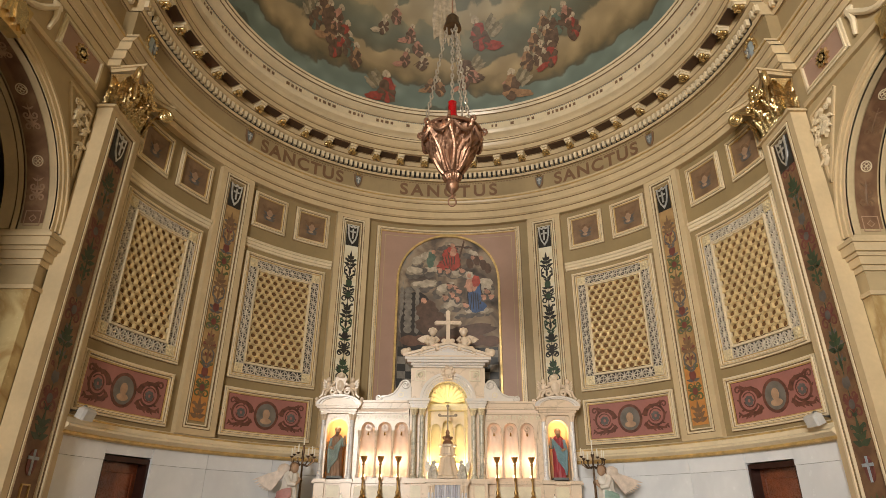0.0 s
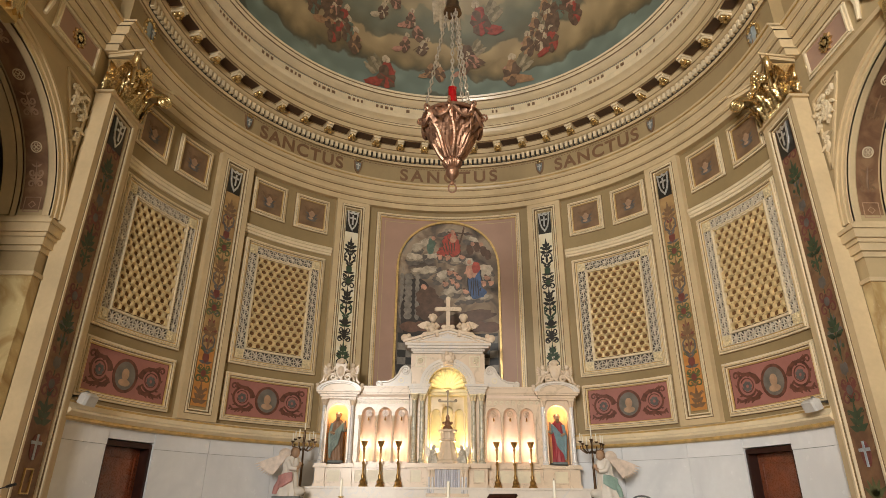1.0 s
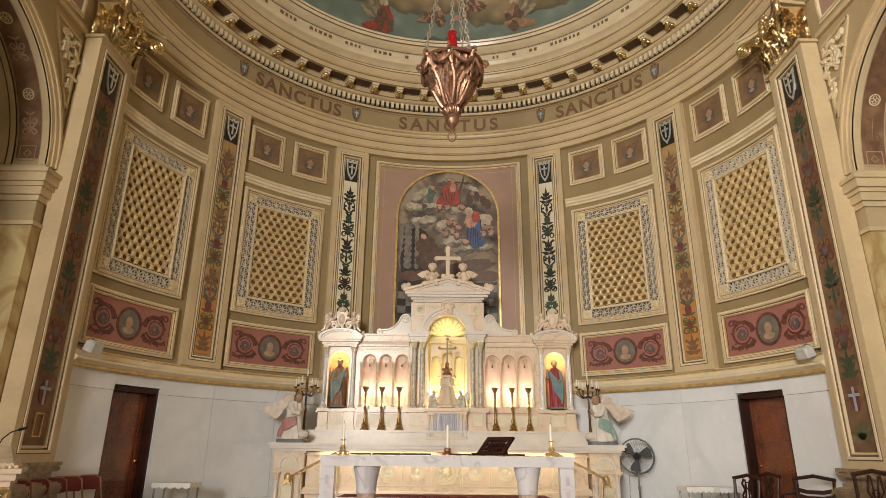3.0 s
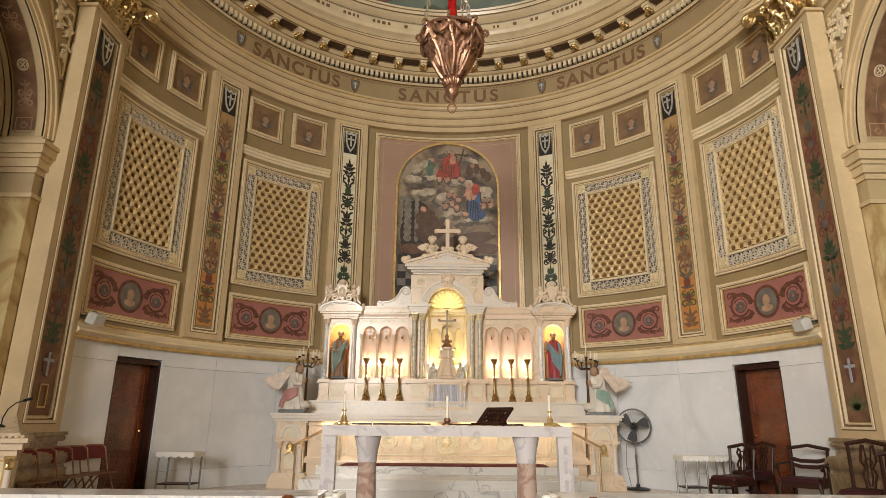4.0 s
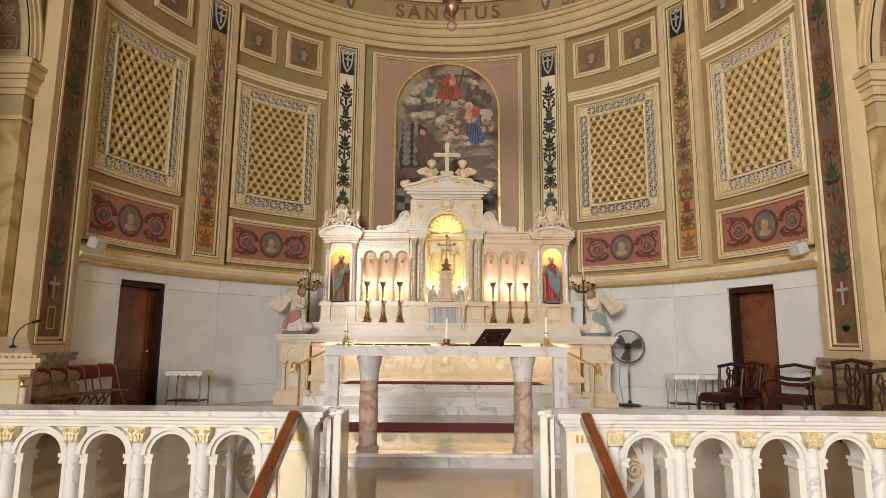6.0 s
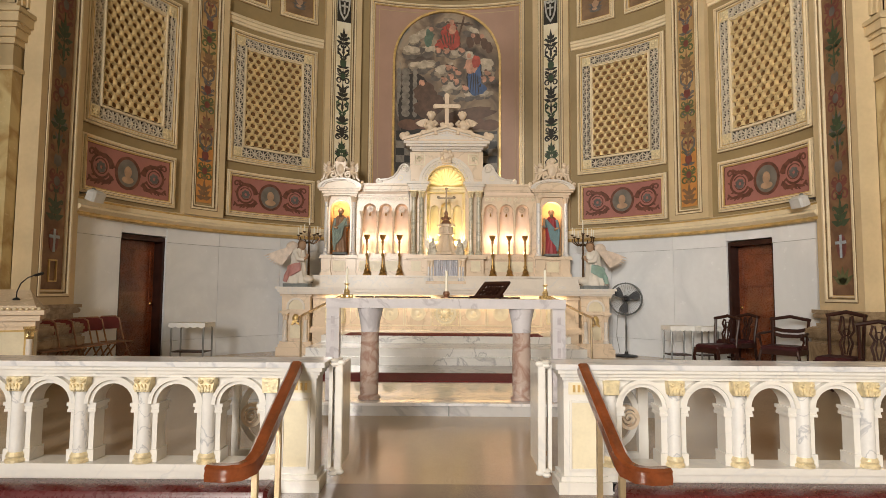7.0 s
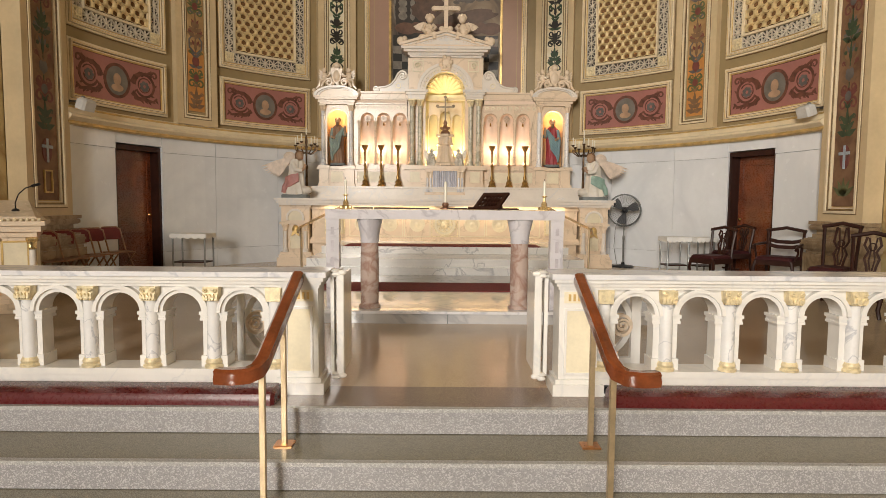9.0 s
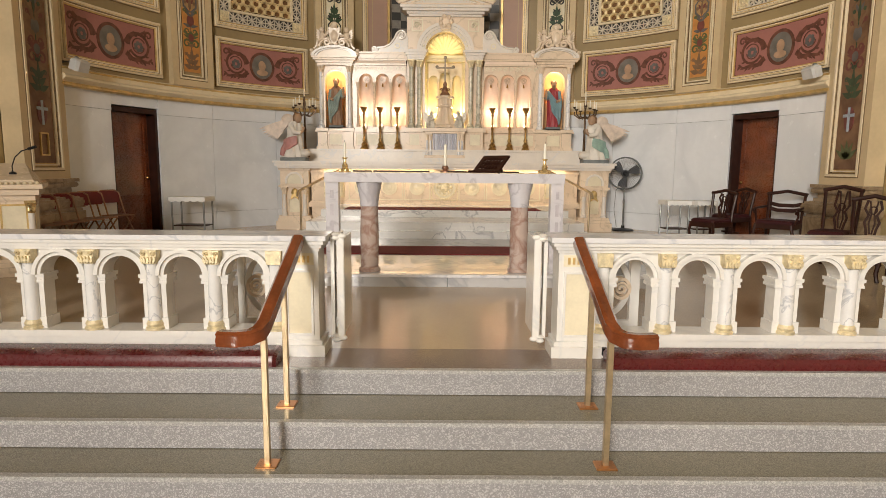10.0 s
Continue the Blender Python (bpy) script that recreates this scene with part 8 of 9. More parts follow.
# communion rail with round arches
def rail_half(s, first, count, pitch, post0, post1):
    ob = thing("communion_rail", "white marble communion rail with round arches and gilt capitals", "altar rail", "communion rails")
    y0, y1 = 3.88, 4.055
    half = 0.126
    end = first + s * (count - 0.5) * pitch
    a, b = sorted((post1 if s > 0 else post0, end)) if s > 0 else sorted((post0, end))
    lo, hi = (post1, end) if s > 0 else (end, post0)
    bm = arch_wall(bmesh.new(), lo, hi, 0.163, 0.70, y0 + 0.03, y1 - 0.03, [(first + s * k * pitch, half, 0.163, 0.53) for k in range(count)], 18)
    part("arcade", bm, rail_marble, ob, "white marble arcade")
    bm = moulded(bmesh.new(), lo, hi, y0, y1, [(0.0, 0.055, 0.03), (0.055, 0.12, 0.015), (0.12, 0.163, 0.03)])
    part("plinth", bm, rail_marble, ob)
    bm = moulded(bmesh.new(), lo, hi, y0, y1 + 0.02, [(0.70, 0.722, 0.005), (0.722, 0.745, 0.022), (0.745, 0.770, 0.040)])
    part("top_moulding", bm, rail_marble, ob)
    part("top", box(bmesh.new(), lo, hi, y0 - 0.055, y1 + 0.085, 0.770, 0.802), grey_marble, ob, "grey-veined marble top")
    for k in range(count):
        c = first + s * k * pitch
        bm = arch_ring(bmesh.new(), half + 0.048, 0.024, 0.53, 0.53, y0 - 0.012, y0 + 0.032)
        arch_ring(bm, half + 0.024, 0.024, 0.53, 0.53, y0 + 0.006, y0 + 0.032)
        bmesh.ops.translate(bm, verts=bm.verts, vec=(c, 0, 0))
        part("arch_moulding", bm, rail_marble, ob)
        for q in (-1, 1):
            e = c + q * half

            def band(a, b, d, z0, z1, nm):
                x0, x1 = sorted((e - q * a, e + q * b))
                part(nm, box(bmesh.new(), x0, x1, y0 + 0.03 - d, y1 - 0.03 + d, z0, z1), rail_marble, ob)
            band(0.018, 0.040, 0.020, 0.510, 0.533, "impost")
            band(0.011, 0.038, 0.012, 0.490, 0.510, "impost")
            band(0.014, 0.039, 0.016, 0.472, 0.490, "impost")
            band(0.010, 0.038, 0.012, 0.164, 0.238, "pier_foot")
        if k < count - 1:
            m = c + s * pitch / 2
        else:
            continue
        part("shaft", lathe(bmesh.new(), [(0.043, 0.0), (0.041, 0.38)], 16, (m, y0 + 0.02, 0.225)), shaft_marble, ob, "veined marble shaft", True)
        part("shaft_base", lathe(bmesh.new(), [(0.06, 0), (0.06, 0.016), (0.05, 0.024), (0.055, 0.04), (0.044, 0.062)], 16, (m, y0 + 0.015, 0.164)), pale_gilt, ob, "gilt ringed base", True)
        bm = slab(bmesh.new(), [(m - 0.046, 0.61), (m + 0.046, 0.61), (m + 0.052, 0.70), (m - 0.052, 0.70)], y0 - 0.035, y0 + 0.04)
        for i in range(5):
            leaf(bm, m - 0.034 + 0.017 * i, 0.614, 0.045, 0.018, math.pi / 2 + 0.15 * (2 - i), y0 - 0.048 - 0.004 * (i % 2), y0 - 0.03)
        for q in (-1, 1):
            tube(bm, [(m + q * px, y0 - 0.045, pz) for px, pz in curl(0.032, 0.678, 0.014, 0, 1.2, 8)], 0.006, 4)
        part("capital", bm, pale_gilt, ob, "gilt carved capital")
    m = first - s * pitch / 2
    part("shaft", lathe(bmesh.new(), [(0.043, 0.0), (0.041, 0.38)], 16, (m, y0 + 0.02, 0.225)), shaft_marble, ob, "", True)
    part("shaft_base", lathe(bmesh.new(), [(0.06, 0), (0.06, 0.016), (0.05, 0.024), (0.055, 0.04), (0.044, 0.062)], 16, (m, y0 + 0.015, 0.164)), pale_gilt, ob, "", True)
    bm = slab(bmesh.new(), [(m - 0.046, 0.61), (m + 0.046, 0.61), (m + 0.052, 0.70), (m - 0.052, 0.70)], y0 - 0.035, y0 + 0.04)
    part("capital", bm, pale_gilt, ob)
    # end post
    bm = bmesh.new()
    moulded(bm, post0, post1, y0 - 0.01, y1 + 0.02, [(0.0, 0.075, 0.04), (0.075, 0.105, 0.02), (0.105, 0.70, 0.0), (0.70, 0.722, 0.01), (0.722, 0.745, 0.025), (0.745, 0.771, 0.042)])
    part("post", bm, rail_marble, ob, "white marble end post")
    part("post_top", box(bmesh.new(), post0 - 0.06, post1 + 0.06, y0 - 0.065, y1 + 0.09, 0.771, 0.805), grey_marble, ob, "grey-veined marble cap")
    part("post_panel", box(bmesh.new(), post0 + 0.05, post1 - 0.05, y0 - 0.014, y0, 0.15, 0.56), altar_yellow, ob, "pale yellow panel")
    part("panel_frame", frame_bars(bmesh.new(), post0 + 0.035, post1 - 0.035, 0.135, 0.575, 0.015, y0 - 0.022, y0), rail_marble, ob)
    part("post_frieze", box(bmesh.new(), post0 + 0.03, post1 - 0.03, y0 - 0.014, y0, 0.61, 0.685), altar_yellow, ob, "pale yellow frieze")
    bm = bmesh.new()
    for i in range(5):
        x = post0 + 0.05 + (post1 - post0 - 0.1) * (i + 0.5) / 5
        box(bm, x - 0.008, x + 0.008, y0 - 0.02, y0 - 0.013, 0.625, 0.67)
    part("fluting", bm, goldpaint, ob)
    return ob


rail_half(-1, -1.3655, 11, 0.404, -1.125, -0.875)
rail_half(1, 1.206, 11, 0.412, 0.70, 0.955)


# folded rail gates
def gate(s, x):
    ob = thing("rail_gate", "white openwork gate with scroll rings folded back at the rail", "gate", "rail gates")
    xa, xb = sorted((x, x + s * 0.045))

    def up(bm):
        for v in bm.verts:
            v.co = Vector((x + s * 0.022 + v.co.y * 1.0, 4.12 + v.co.x, v.co.z))
        return bm
    part("gate_frame", up(frame_bars(bmesh.new(), -0.17, 0.22, 0.10, 0.785, 0.05, -0.012, 0.012)), rail_marble, ob)
    part("ring", up(ring_slab(bmesh.new(), 0.02, 0.45, 0.17, 0.26, 0.03, -0.012, 0.012)), rail_marble, ob)
    # leaf folded over it, closed with a plain board, and its moulded front stile
    xf = x - s * 0.035
    part("stile", cbox(bmesh.new(), xf, 3.945, 0.095, 0.05, 0.05, 0.69, 0.006), rail_marble, ob, "chamfered front stile")
    part("leaf_board", box(bmesh.new(), xf - 0.012, xf + 0.012, 3.97, 4.34, 0.11, 0.775), rail_marble, ob)
    for z in (0.075, 0.765):
        bm = lathe(bmesh.new(), [(0.02, 0), (0.032, 0.012), (0.022, 0.026), (0.034, 0.04), (0.018, 0.052)], 12, (xf + s * 0.03, 3.94, z))
        ball(bm, (xf - s * 0.012, 3.93, z + 0.028), 0.024, 1.2, 0.8, 0.8, 8, 6)
        part("hinge_knuckle", bm, rail_marble, ob, "carved hinge knuckle", True)
    # second pair of leaves folded back behind the arcade
    x0, x1 = (-1.59, -0.98) if s < 0 else (0.80, 1.42)
    xs = (x0, x0 + 0.05) if s < 0 else (x1 - 0.07, x1)
    part("back_stile", box(bmesh.new(), xs[0], xs[1], 4.41, 4.46, 0.05, 0.70), rail_marble, ob, "flat white stile")
    for z0, z1 in ((0.05, 0.11), (0.64, 0.70)):
        part("back_rail", box(bmesh.new(), x0 + (0.05 if s < 0 else 0), x1 - (0 if s < 0 else 0.07), 4.415, 4.455, z0, z1), rail_marble, ob)
    cx = -1.30 if s < 0 else 1.12
    part("ring", ring_slab(bmesh.new(), cx, 0.375, 0.24, 0.262, 0.04, 4.42, 4.45, 32), rail_marble, ob)
    rx = -1.445 if s < 0 else 1.277
    bm = ring_slab(bmesh.new(), rx, 0.36, 0.075, 0.085, 0.022, 4.385, 4.45)
    tube(bm, [(px, 4.39, pz) for px, pz in curl(rx, 0.36, 0.05, 0, 1.6)], 0.011, 5)
    part("rosette", bm, altar_m, ob, "carved scroll rosette", True)


for s, x in ((-1, -0.775), (1, 0.605)):
    gate(s, x)

# red kneelers
for s, x in ((-1, -1.10), (1, 1.00)):
    ob = thing("kneeler", "long dark red vinyl kneeling cushion along the rail", "kneeler", "rail kneelers")
    x0, x1 = sorted((x, s * 5.6))
    bm = bmesh.new()
    P = [(3.60, 0.004), (3.60, 0.045), (3.615, 0.072), (3.66, 0.088), (3.80, 0.088), (3.825, 0.07), (3.83, 0.004)]
    rows = [[bm.verts.new((xx, y if dx else 3.715 + (y - 3.715) * 0.86, z * (1 if dx else 0.8))) for y, z in P] for xx, dx in ((x0, 0), (x0 + 0.02, 1), ((x0 + x1) / 2, 1), (x1 - 0.02, 1), (x1, 0))]
    for a, b in zip(rows, rows[1:]):
        for k in range(len(P)):
            bm.faces.new((a[k], b[k], b[(k + 1) % len(P)], a[(k + 1) % len(P)]))
    bm.faces.new(rows[0])
    bm.faces.new(rows[-1][::-1])
    part("cushion", bm, red_vinyl, ob, "", True)
    part("hinge_block", box(bmesh.new(), x - 0.0 if s > 0 else x - 0.03, x + 0.03 if s > 0 else x, 3.83, 3.86, 0.02, 0.07), black_metal, ob)

# wooden step handrails on brass posts
for s, x in ((-1, -0.985), (1, 0.808)):
    ob = thing("step_handrail", "varnished wooden handrail on two square brass posts beside the steps", "handrail", "step handrails")
    prof = [(-0.032, -0.03), (-0.036, 0.0), (-0.03, 0.02), (-0.034, 0.034), (-0.02, 0.046), (0.02, 0.046), (0.034, 0.034), (0.03, 0.02), (0.036, 0.0), (0.032, -0.03)]
    path = [Vector((x, 3.80, 0.775)), Vector((x, 3.4, 0.602)), Vector((x, 3.02, 0.430)), Vector((x + s * 0.012, 2.965, 0.400)), Vector((x + s * 0.05, 2.93, 0.385)), Vector((x + s * 0.11, 2.915, 0.382)), Vector((x + s * 0.17, 2.92, 0.382)), Vector((x + s * 0.20, 2.93, 0.382))]
    bm = bmesh.new()
    rows = []
    for i, p in enumerate(path):
        t = (path[min(i + 1, len(path) - 1)] - path[max(i - 1, 0)]).normalized()
        u = t.cross(Vector((0, 0, 1))).normalized()
        w = u.cross(t)
        rows.append([bm.verts.new(p + u * a + w * b) for a, b in prof])
    for a, b in zip(rows, rows[1:]):
        for k in range(len(prof)):
            bm.faces.new((a[k], a[(k + 1) % len(prof)], b[(k + 1) % len(prof)], b[k]))
    bm.faces.new(rows[0][::-1])
    bm.faces.new(rows[-1])
    part("rail", bm, rail_wood, ob, "varnished red-brown rail", True)
    for y, zb, zt in ((3.42, -0.16, 0.58), (3.0, -0.32, 0.405)):
        part("post", cbox(bmesh.new(), x, y, zb + 0.006, 0.03, 0.03, zt - zb, 0.002), brass_dull, ob, "square brass post")
        part("foot_plate", cbox(bmesh.new(), x, y, zb - 0.003, 0.11, 0.10, 0.009, 0.003), mat("copper_plate", (0.62, 0.30, 0.13), 0.3, metal=0.9) if s < 0 and y > 3.3 else MATS["copper_plate"], ob, "copper foot plate")


# pedestal fan
fan_grey = mat("dark_grey_metal", (0.10, 0.105, 0.105), 0.4, metal=0.6)
ob = thing("pedestal_fan", "black pedestal fan with a wire cage", "fan", "", Matrix.Translation((3.64, 12.15, 0)) @ Matrix.Rotation(radians(-14), 4, "Z"))
part("base", lathe(bmesh.new(), [(0.22, 0), (0.22, 0.015), (0.19, 0.03), (0.04, 0.05), (0.03, 0.10)], 24), black_metal, ob, "", True)
part("pole", lathe(bmesh.new(), [(0.018, 0.08), (0.018, 0.55), (0.024, 0.56), (0.024, 0.62), (0.014, 0.63), (0.014, 0.95)], 10), grey_metal, ob, "", True)
bm = bmesh.new()
tube(bm, [(0, 0.0, 0.93), (0, 0.02, 1.14)], 0.02, 8)
tube(bm, [(0, -0.03, 1.15), (0, 0.18, 1.15)], 0.075, 12)
part("motor", bm, black_metal, ob, "", True)
bm = bmesh.new()
for r, y in ((0.32, 0.0), (0.31, -0.07), (0.31, 0.07)):
    tube(bm, [(r * math.cos(a), y, 1.15 + r * math.sin(a)) for a in np.linspace(0, 2 * math.pi, 33)[:-1]], 0.014 if y == 0 else 0.006, 6, True)
for k in range(40):
    a = 2 * math.pi * k / 40
    tube(bm, [(0.05 * math.cos(a), -0.10, 1.15 + 0.05 * math.sin(a)), (0.22 * math.cos(a), -0.105, 1.15 + 0.22 * math.sin(a)), (0.32 * math.cos(a), 0.0, 1.15 + 0.32 * math.sin(a))], 0.002, 4)
part("cage", bm, fan_grey, ob, "round wire cage")
for k in range(3):
    a0 = 2 * math.pi * k / 3 + 0.4
    bm = slab(bmesh.new(), [(r * math.cos(a0 + da), 1.15 + r * math.sin(a0 + da)) for r, da in ((0.06, -0.2), (0.18, -0.5), (0.28, -0.42), (0.29, 0.0), (0.27, 0.3), (0.16, 0.4), (0.06, 0.5))], -0.03, -0.022)
    part("blade", bm, black_metal, ob, "grey metal blade")
part("hub", ball(bmesh.new(), (0, -0.05, 1.15), 0.05, 1, 0.6, 1), black_metal, ob, "", True)
part("cable", tube(bmesh.new(), [(-0.01, 0.1, 1.1), (-0.16, 0.12, 0.8), (-0.18, 0.14, 0.4), (-0.12, 0.1, 0.05), (-0.3, 0.2, 0.01)], 0.006, 5), grey_metal, ob, "thin grey cable", True)


# side tables with white cloths
def side_table(x, y, w, d, rz, label):
    ob = thing("side_table", label, "side table", "side tables", Matrix.Translation((x, y, 0)) @ Matrix.Rotation(radians(rz), 4, "Z"))
    for sx in (-1, 1):
        for sy in (-1, 1):
            part("leg", tube(bmesh.new(), [(sx * (w / 2 - 0.03), sy * (d / 2 - 0.03), 0.0), (sx * (w / 2 - 0.03), sy * (d / 2 - 0.03), 0.66)], 0.016, 8), grey_metal, ob, "", True)
    part("shelf", box(bmesh.new(), -w / 2 + 0.03, w / 2 - 0.03, -d / 2 + 0.03, d / 2 - 0.03, 0.17, 0.19), dark_wood, ob, "low dark shelf")
    part("top", box(bmesh.new(), -w / 2, w / 2, -d / 2, d / 2, 0.655, 0.68), dark_wood, ob)
    bm = bmesh.new()
    n = 20
    per = [(-w / 2 + w * k / n, -d / 2) for k in range(n)] + [(w / 2, -d / 2 + d * k / n) for k in range(n)] + [(w / 2 - w * k / n, d / 2) for k in range(n)] + [(-w / 2, d / 2 - d * k / n) for k in range(n)]
    up = [bm.verts.new((px * 1.02, py * 1.02, 0.688)) for px, py in per]
    dn = [bm.verts.new((px * 1.035, py * 1.04, 0.625 - 0.025 * abs(math.sin(k * math.pi / 4)))) for k, (px, py) in enumerate(per)]
    bm.faces.new(up)
    for k in range(len(per)):
        bm.faces.new((up[k], up[(k + 1) % len(per)], dn[(k + 1) % len(per)], dn[k]))
    part("cloth", bm, linen, ob, "white scalloped cloth")
    return ob


side_table(-4.52, 10.75, 0.64, 0.40, -4, "dark metal side table with a scalloped white cloth")
side_table(4.17, 10.85, 0.44, 0.38, 4, "dark side table with a scalloped white cloth")
side_table(4.62, 10.75, 0.38, 0.34, 10, "small dark side table with a short white cloth")


# carved dining-style chairs
def carved_chair(x, y, rz, arms=False, top=0.90, ladder=False):
    ob = thing("armchair" if arms else "carved_chair", "dark mahogany %s with a dark red seat" % ("armchair" if arms else "chair, pierced splat back,"), "chair", "" if arms else "sanctuary chairs",
               Matrix.Translation((x, y, 0)) @ Matrix.Rotation(radians(rz), 4, "Z"))
    w = 0.215 if not arms else 0.27
    part("seat", cbox(bmesh.new(), 0, -0.02, 0.43, 2 * w - 0.02, 0.46, 0.06, 0.025), dark_seat, ob, "dark red padded seat")
    bm = box(bmesh.new(), -w, w, -0.25, -0.22, 0.36, 0.44)
    box(bm, -w, w, 0.19, 0.22, 0.36, 0.44)
    box(bm, -w, -w + 0.03, -0.22, 0.19, 0.36, 0.44)
    box(bm, w - 0.03, w, -0.22, 0.19, 0.36, 0.44)
    part("seat_rail", bm, dark_wood, ob)
    for s in (-1, 1):
        part("leg", tube(bmesh.new(), [(s * (w - 0.02), -0.23, 0.42), (s * (w + 0.005), -0.245, 0.3), (s * (w - 0.03), -0.23, 0.1), (s * (w - 0.005), -0.25, 0.0)], 0.026, 7, taper=0.8), dark_wood, ob, "", True)
        part("leg", tube(bmesh.new(), [(s * (w - 0.02), 0.205, 0.42), (s * (w - 0.02), 0.23, 0.2), (s * (w - 0.02), 0.28, 0.0)], 0.022, 7), dark_wood, ob, "", True)
        part("back_post", tube(bmesh.new(), [(s * (w - 0.03), 0.205, 0.40), (s * (w - 0.025), 0.22, 0.6), (s * (w - 0.01), 0.27, top - 0.02)], 0.022, 7), dark_wood, ob, "", True)
        if arms:
            part("arm", tube(bmesh.new(), [(s * (w - 0.01), 0.23, 0.68), (s * (w + 0.02), 0.05, 0.67), (s * (w + 0.03), -0.16, 0.66), (s * (w + 0.04), -0.22, 0.63), (s * (w + 0.02), -0.20, 0.60)], 0.02, 7), dark_wood, ob, "", True)
            part("arm_post", tube(bmesh.new(), [(s * (w - 0.01), -0.16, 0.42), (s * (w + 0.03), -0.12, 0.55), (s * (w + 0.03), -0.16, 0.66)], 0.016, 7), dark_wood, ob, "", True)
    bm = tube(bmesh.new(), [(-w - 0.015, 0.265, top - 0.03), (-w * 0.5, 0.28, top - 0.005), (0, 0.285, top + 0.02), (w * 0.5, 0.28, top - 0.005), (w + 0.015, 0.265, top - 0.03)], 0.026, 7)
    part("crest_rail", bm, dark_wood, ob, "curved carved crest rail", True)

    def lean(bm):
        for v in bm.verts:
            v.co.y += 0.205 + (v.co.z - 0.42) * 0.16
        return bm
    bm = bmesh.new()
    if ladder:
        for z in (0.62, 0.7):
            ribbon(bm, [(-w + 0.03, z + 0.03), (-w * 0.4, z), (w * 0.4, z), (w - 0.03, z + 0.03)], 0.055, -0.01, 0.01, 1)
    else:
        for s in (-1, 1):
            ribbon(bm, [(s * 0.035, 0.45), (s * 0.05, 0.55), (s * 0.075, 0.64), (s * 0.04, 0.72), (s * 0.085, 0.80), (s * 0.06, top - 0.03)], 0.026, -0.008, 0.008, 1)
            ribbon(bm, [(s * 0.01, 0.50), (s * 0.03, 0.62), (s * 0.015, 0.74), (s * 0.04, top - 0.04)], 0.016, -0.008, 0.008, 1)
        ring_slab(bm, 0, 0.78, 0.045, 0.05, 0.014, -0.008, 0.008, 14)
        box(bm, -0.06, 0.06, -0.01, 0.01, 0.44, 0.49)
    part("splat", lean(bm), dark_wood, ob, "pierced carved splat")
    part("stretcher", box(bmesh.new(), -w + 0.03, w - 0.03, -0.02, 0.0, 0.16, 0.19), dark_wood, ob)


carved_chair(4.18, 9.35, -62)
carved_chair(4.95, 10.3, -70)
carved_chair(5.12, 9.15, -48, True, 0.90, True)
carved_chair(4.93, 7.6, -52, False, 1.02)
carved_chair(4.86, 6.9, -48, False, 0.93)

chair_red = mat("chair_red_vinyl", (0.17, 0.018, 0.018), 0.35, var=0.2)

# folding chairs against the left pier
src = None
for k in range(5):
    m = Matrix.Translation((-5.30 + 0.012 * k, 8.05 + 0.36 * k + (0.12 if k == 4 else 0), 0)) @ Matrix.Rotation(radians(62), 4, "Z")
    if src:
        copy_thing(src, m)
        continue
    src = thing("folding_chair", "bronze metal folding chair with a dark red rounded back", "chair", "folding chairs", m)
    for s in (-1, 1):
        part("leg", tube(bmesh.new(), [(s * 0.21, 0.26, 0.80), (s * 0.21, 0.12, 0.45), (s * 0.21, -0.22, 0.0)], 0.012, 7), bronze, src, "bronze tube leg", True)
        part("leg", tube(bmesh.new(), [(s * 0.18, -0.16, 0.44), (s * 0.18, 0.08, 0.22), (s * 0.18, 0.30, 0.0)], 0.012, 7), bronze, src, "", True)
    part("top_rail", tube(bmesh.new(), [(-0.21, 0.26, 0.79), (-0.15, 0.265, 0.83), (0.15, 0.265, 0.83), (0.21, 0.26, 0.79)], 0.012, 7), bronze, src, "", True)
    bm = bmesh.new()
    slab(bm, [(-0.195, 0.63), (0.195, 0.63), (0.20, 0.74), (0.175, 0.79), (0.12, 0.822), (-0.12, 0.822), (-0.175, 0.79), (-0.20, 0.74)], 0.23, 0.252)
    part("backrest", bm, chair_red, src, "dark red padded back")
    part("seat", cbox(bmesh.new(), 0, -0.02, 0.435, 0.37, 0.30, 0.016, 0.006), bronze, src, "thin bronze metal seat")
    part("brace", tube(bmesh.new(), [(-0.19, -0.05, 0.2), (0.19, -0.05, 0.2)], 0.009, 6), bronze, src)

# ambo with a gooseneck microphone
ob = thing("ambo", "cream marble ambo with yellow panels, small columns and a sloping desk", "lectern", "", Matrix.Translation((-5.42, 6.87, 0)) @ Matrix.Rotation(math.radians(30), 4, "Z"))
bm = moulded(bmesh.new(), -0.60, 0.60, -0.45, 0.45, [(0.0, 0.10, 0.10), (0.10, 0.15, 0.06), (0.15, 0.19, 0.03), (0.19, 0.84, 0.0), (0.84, 0.90, 0.03), (0.90, 0.97, 0.07), (0.97, 1.02, 0.11)])
part("body", bm, altar_m, ob)
bm = bmesh.new()
V = [bm.verts.new(p) for p in ((-0.66, -0.51, 1.02), (0.66, -0.51, 1.02), (0.66, 0.45, 1.02), (-0.66, 0.45, 1.02), (-0.62, -0.47, 1.07), (0.62, -0.47, 1.07), (0.50, 0.38, 1.25), (-0.50, 0.38, 1.25))]
for f in ((0, 1, 5, 4), (1, 2, 6, 5), (2, 3, 7, 6), (3, 0, 4, 7), (4, 5, 6, 7), (3, 2, 1, 0)):
    bm.faces.new([V[i] for i in f])
part("desk", bm, altar_m, ob, "sloping cream desk")
bm = bmesh.new()
for k in range(24):
    ball(bm, (-0.62 + 1.28 * k / 23, -0.55, 1.035), 0.022, u=7, v=5)
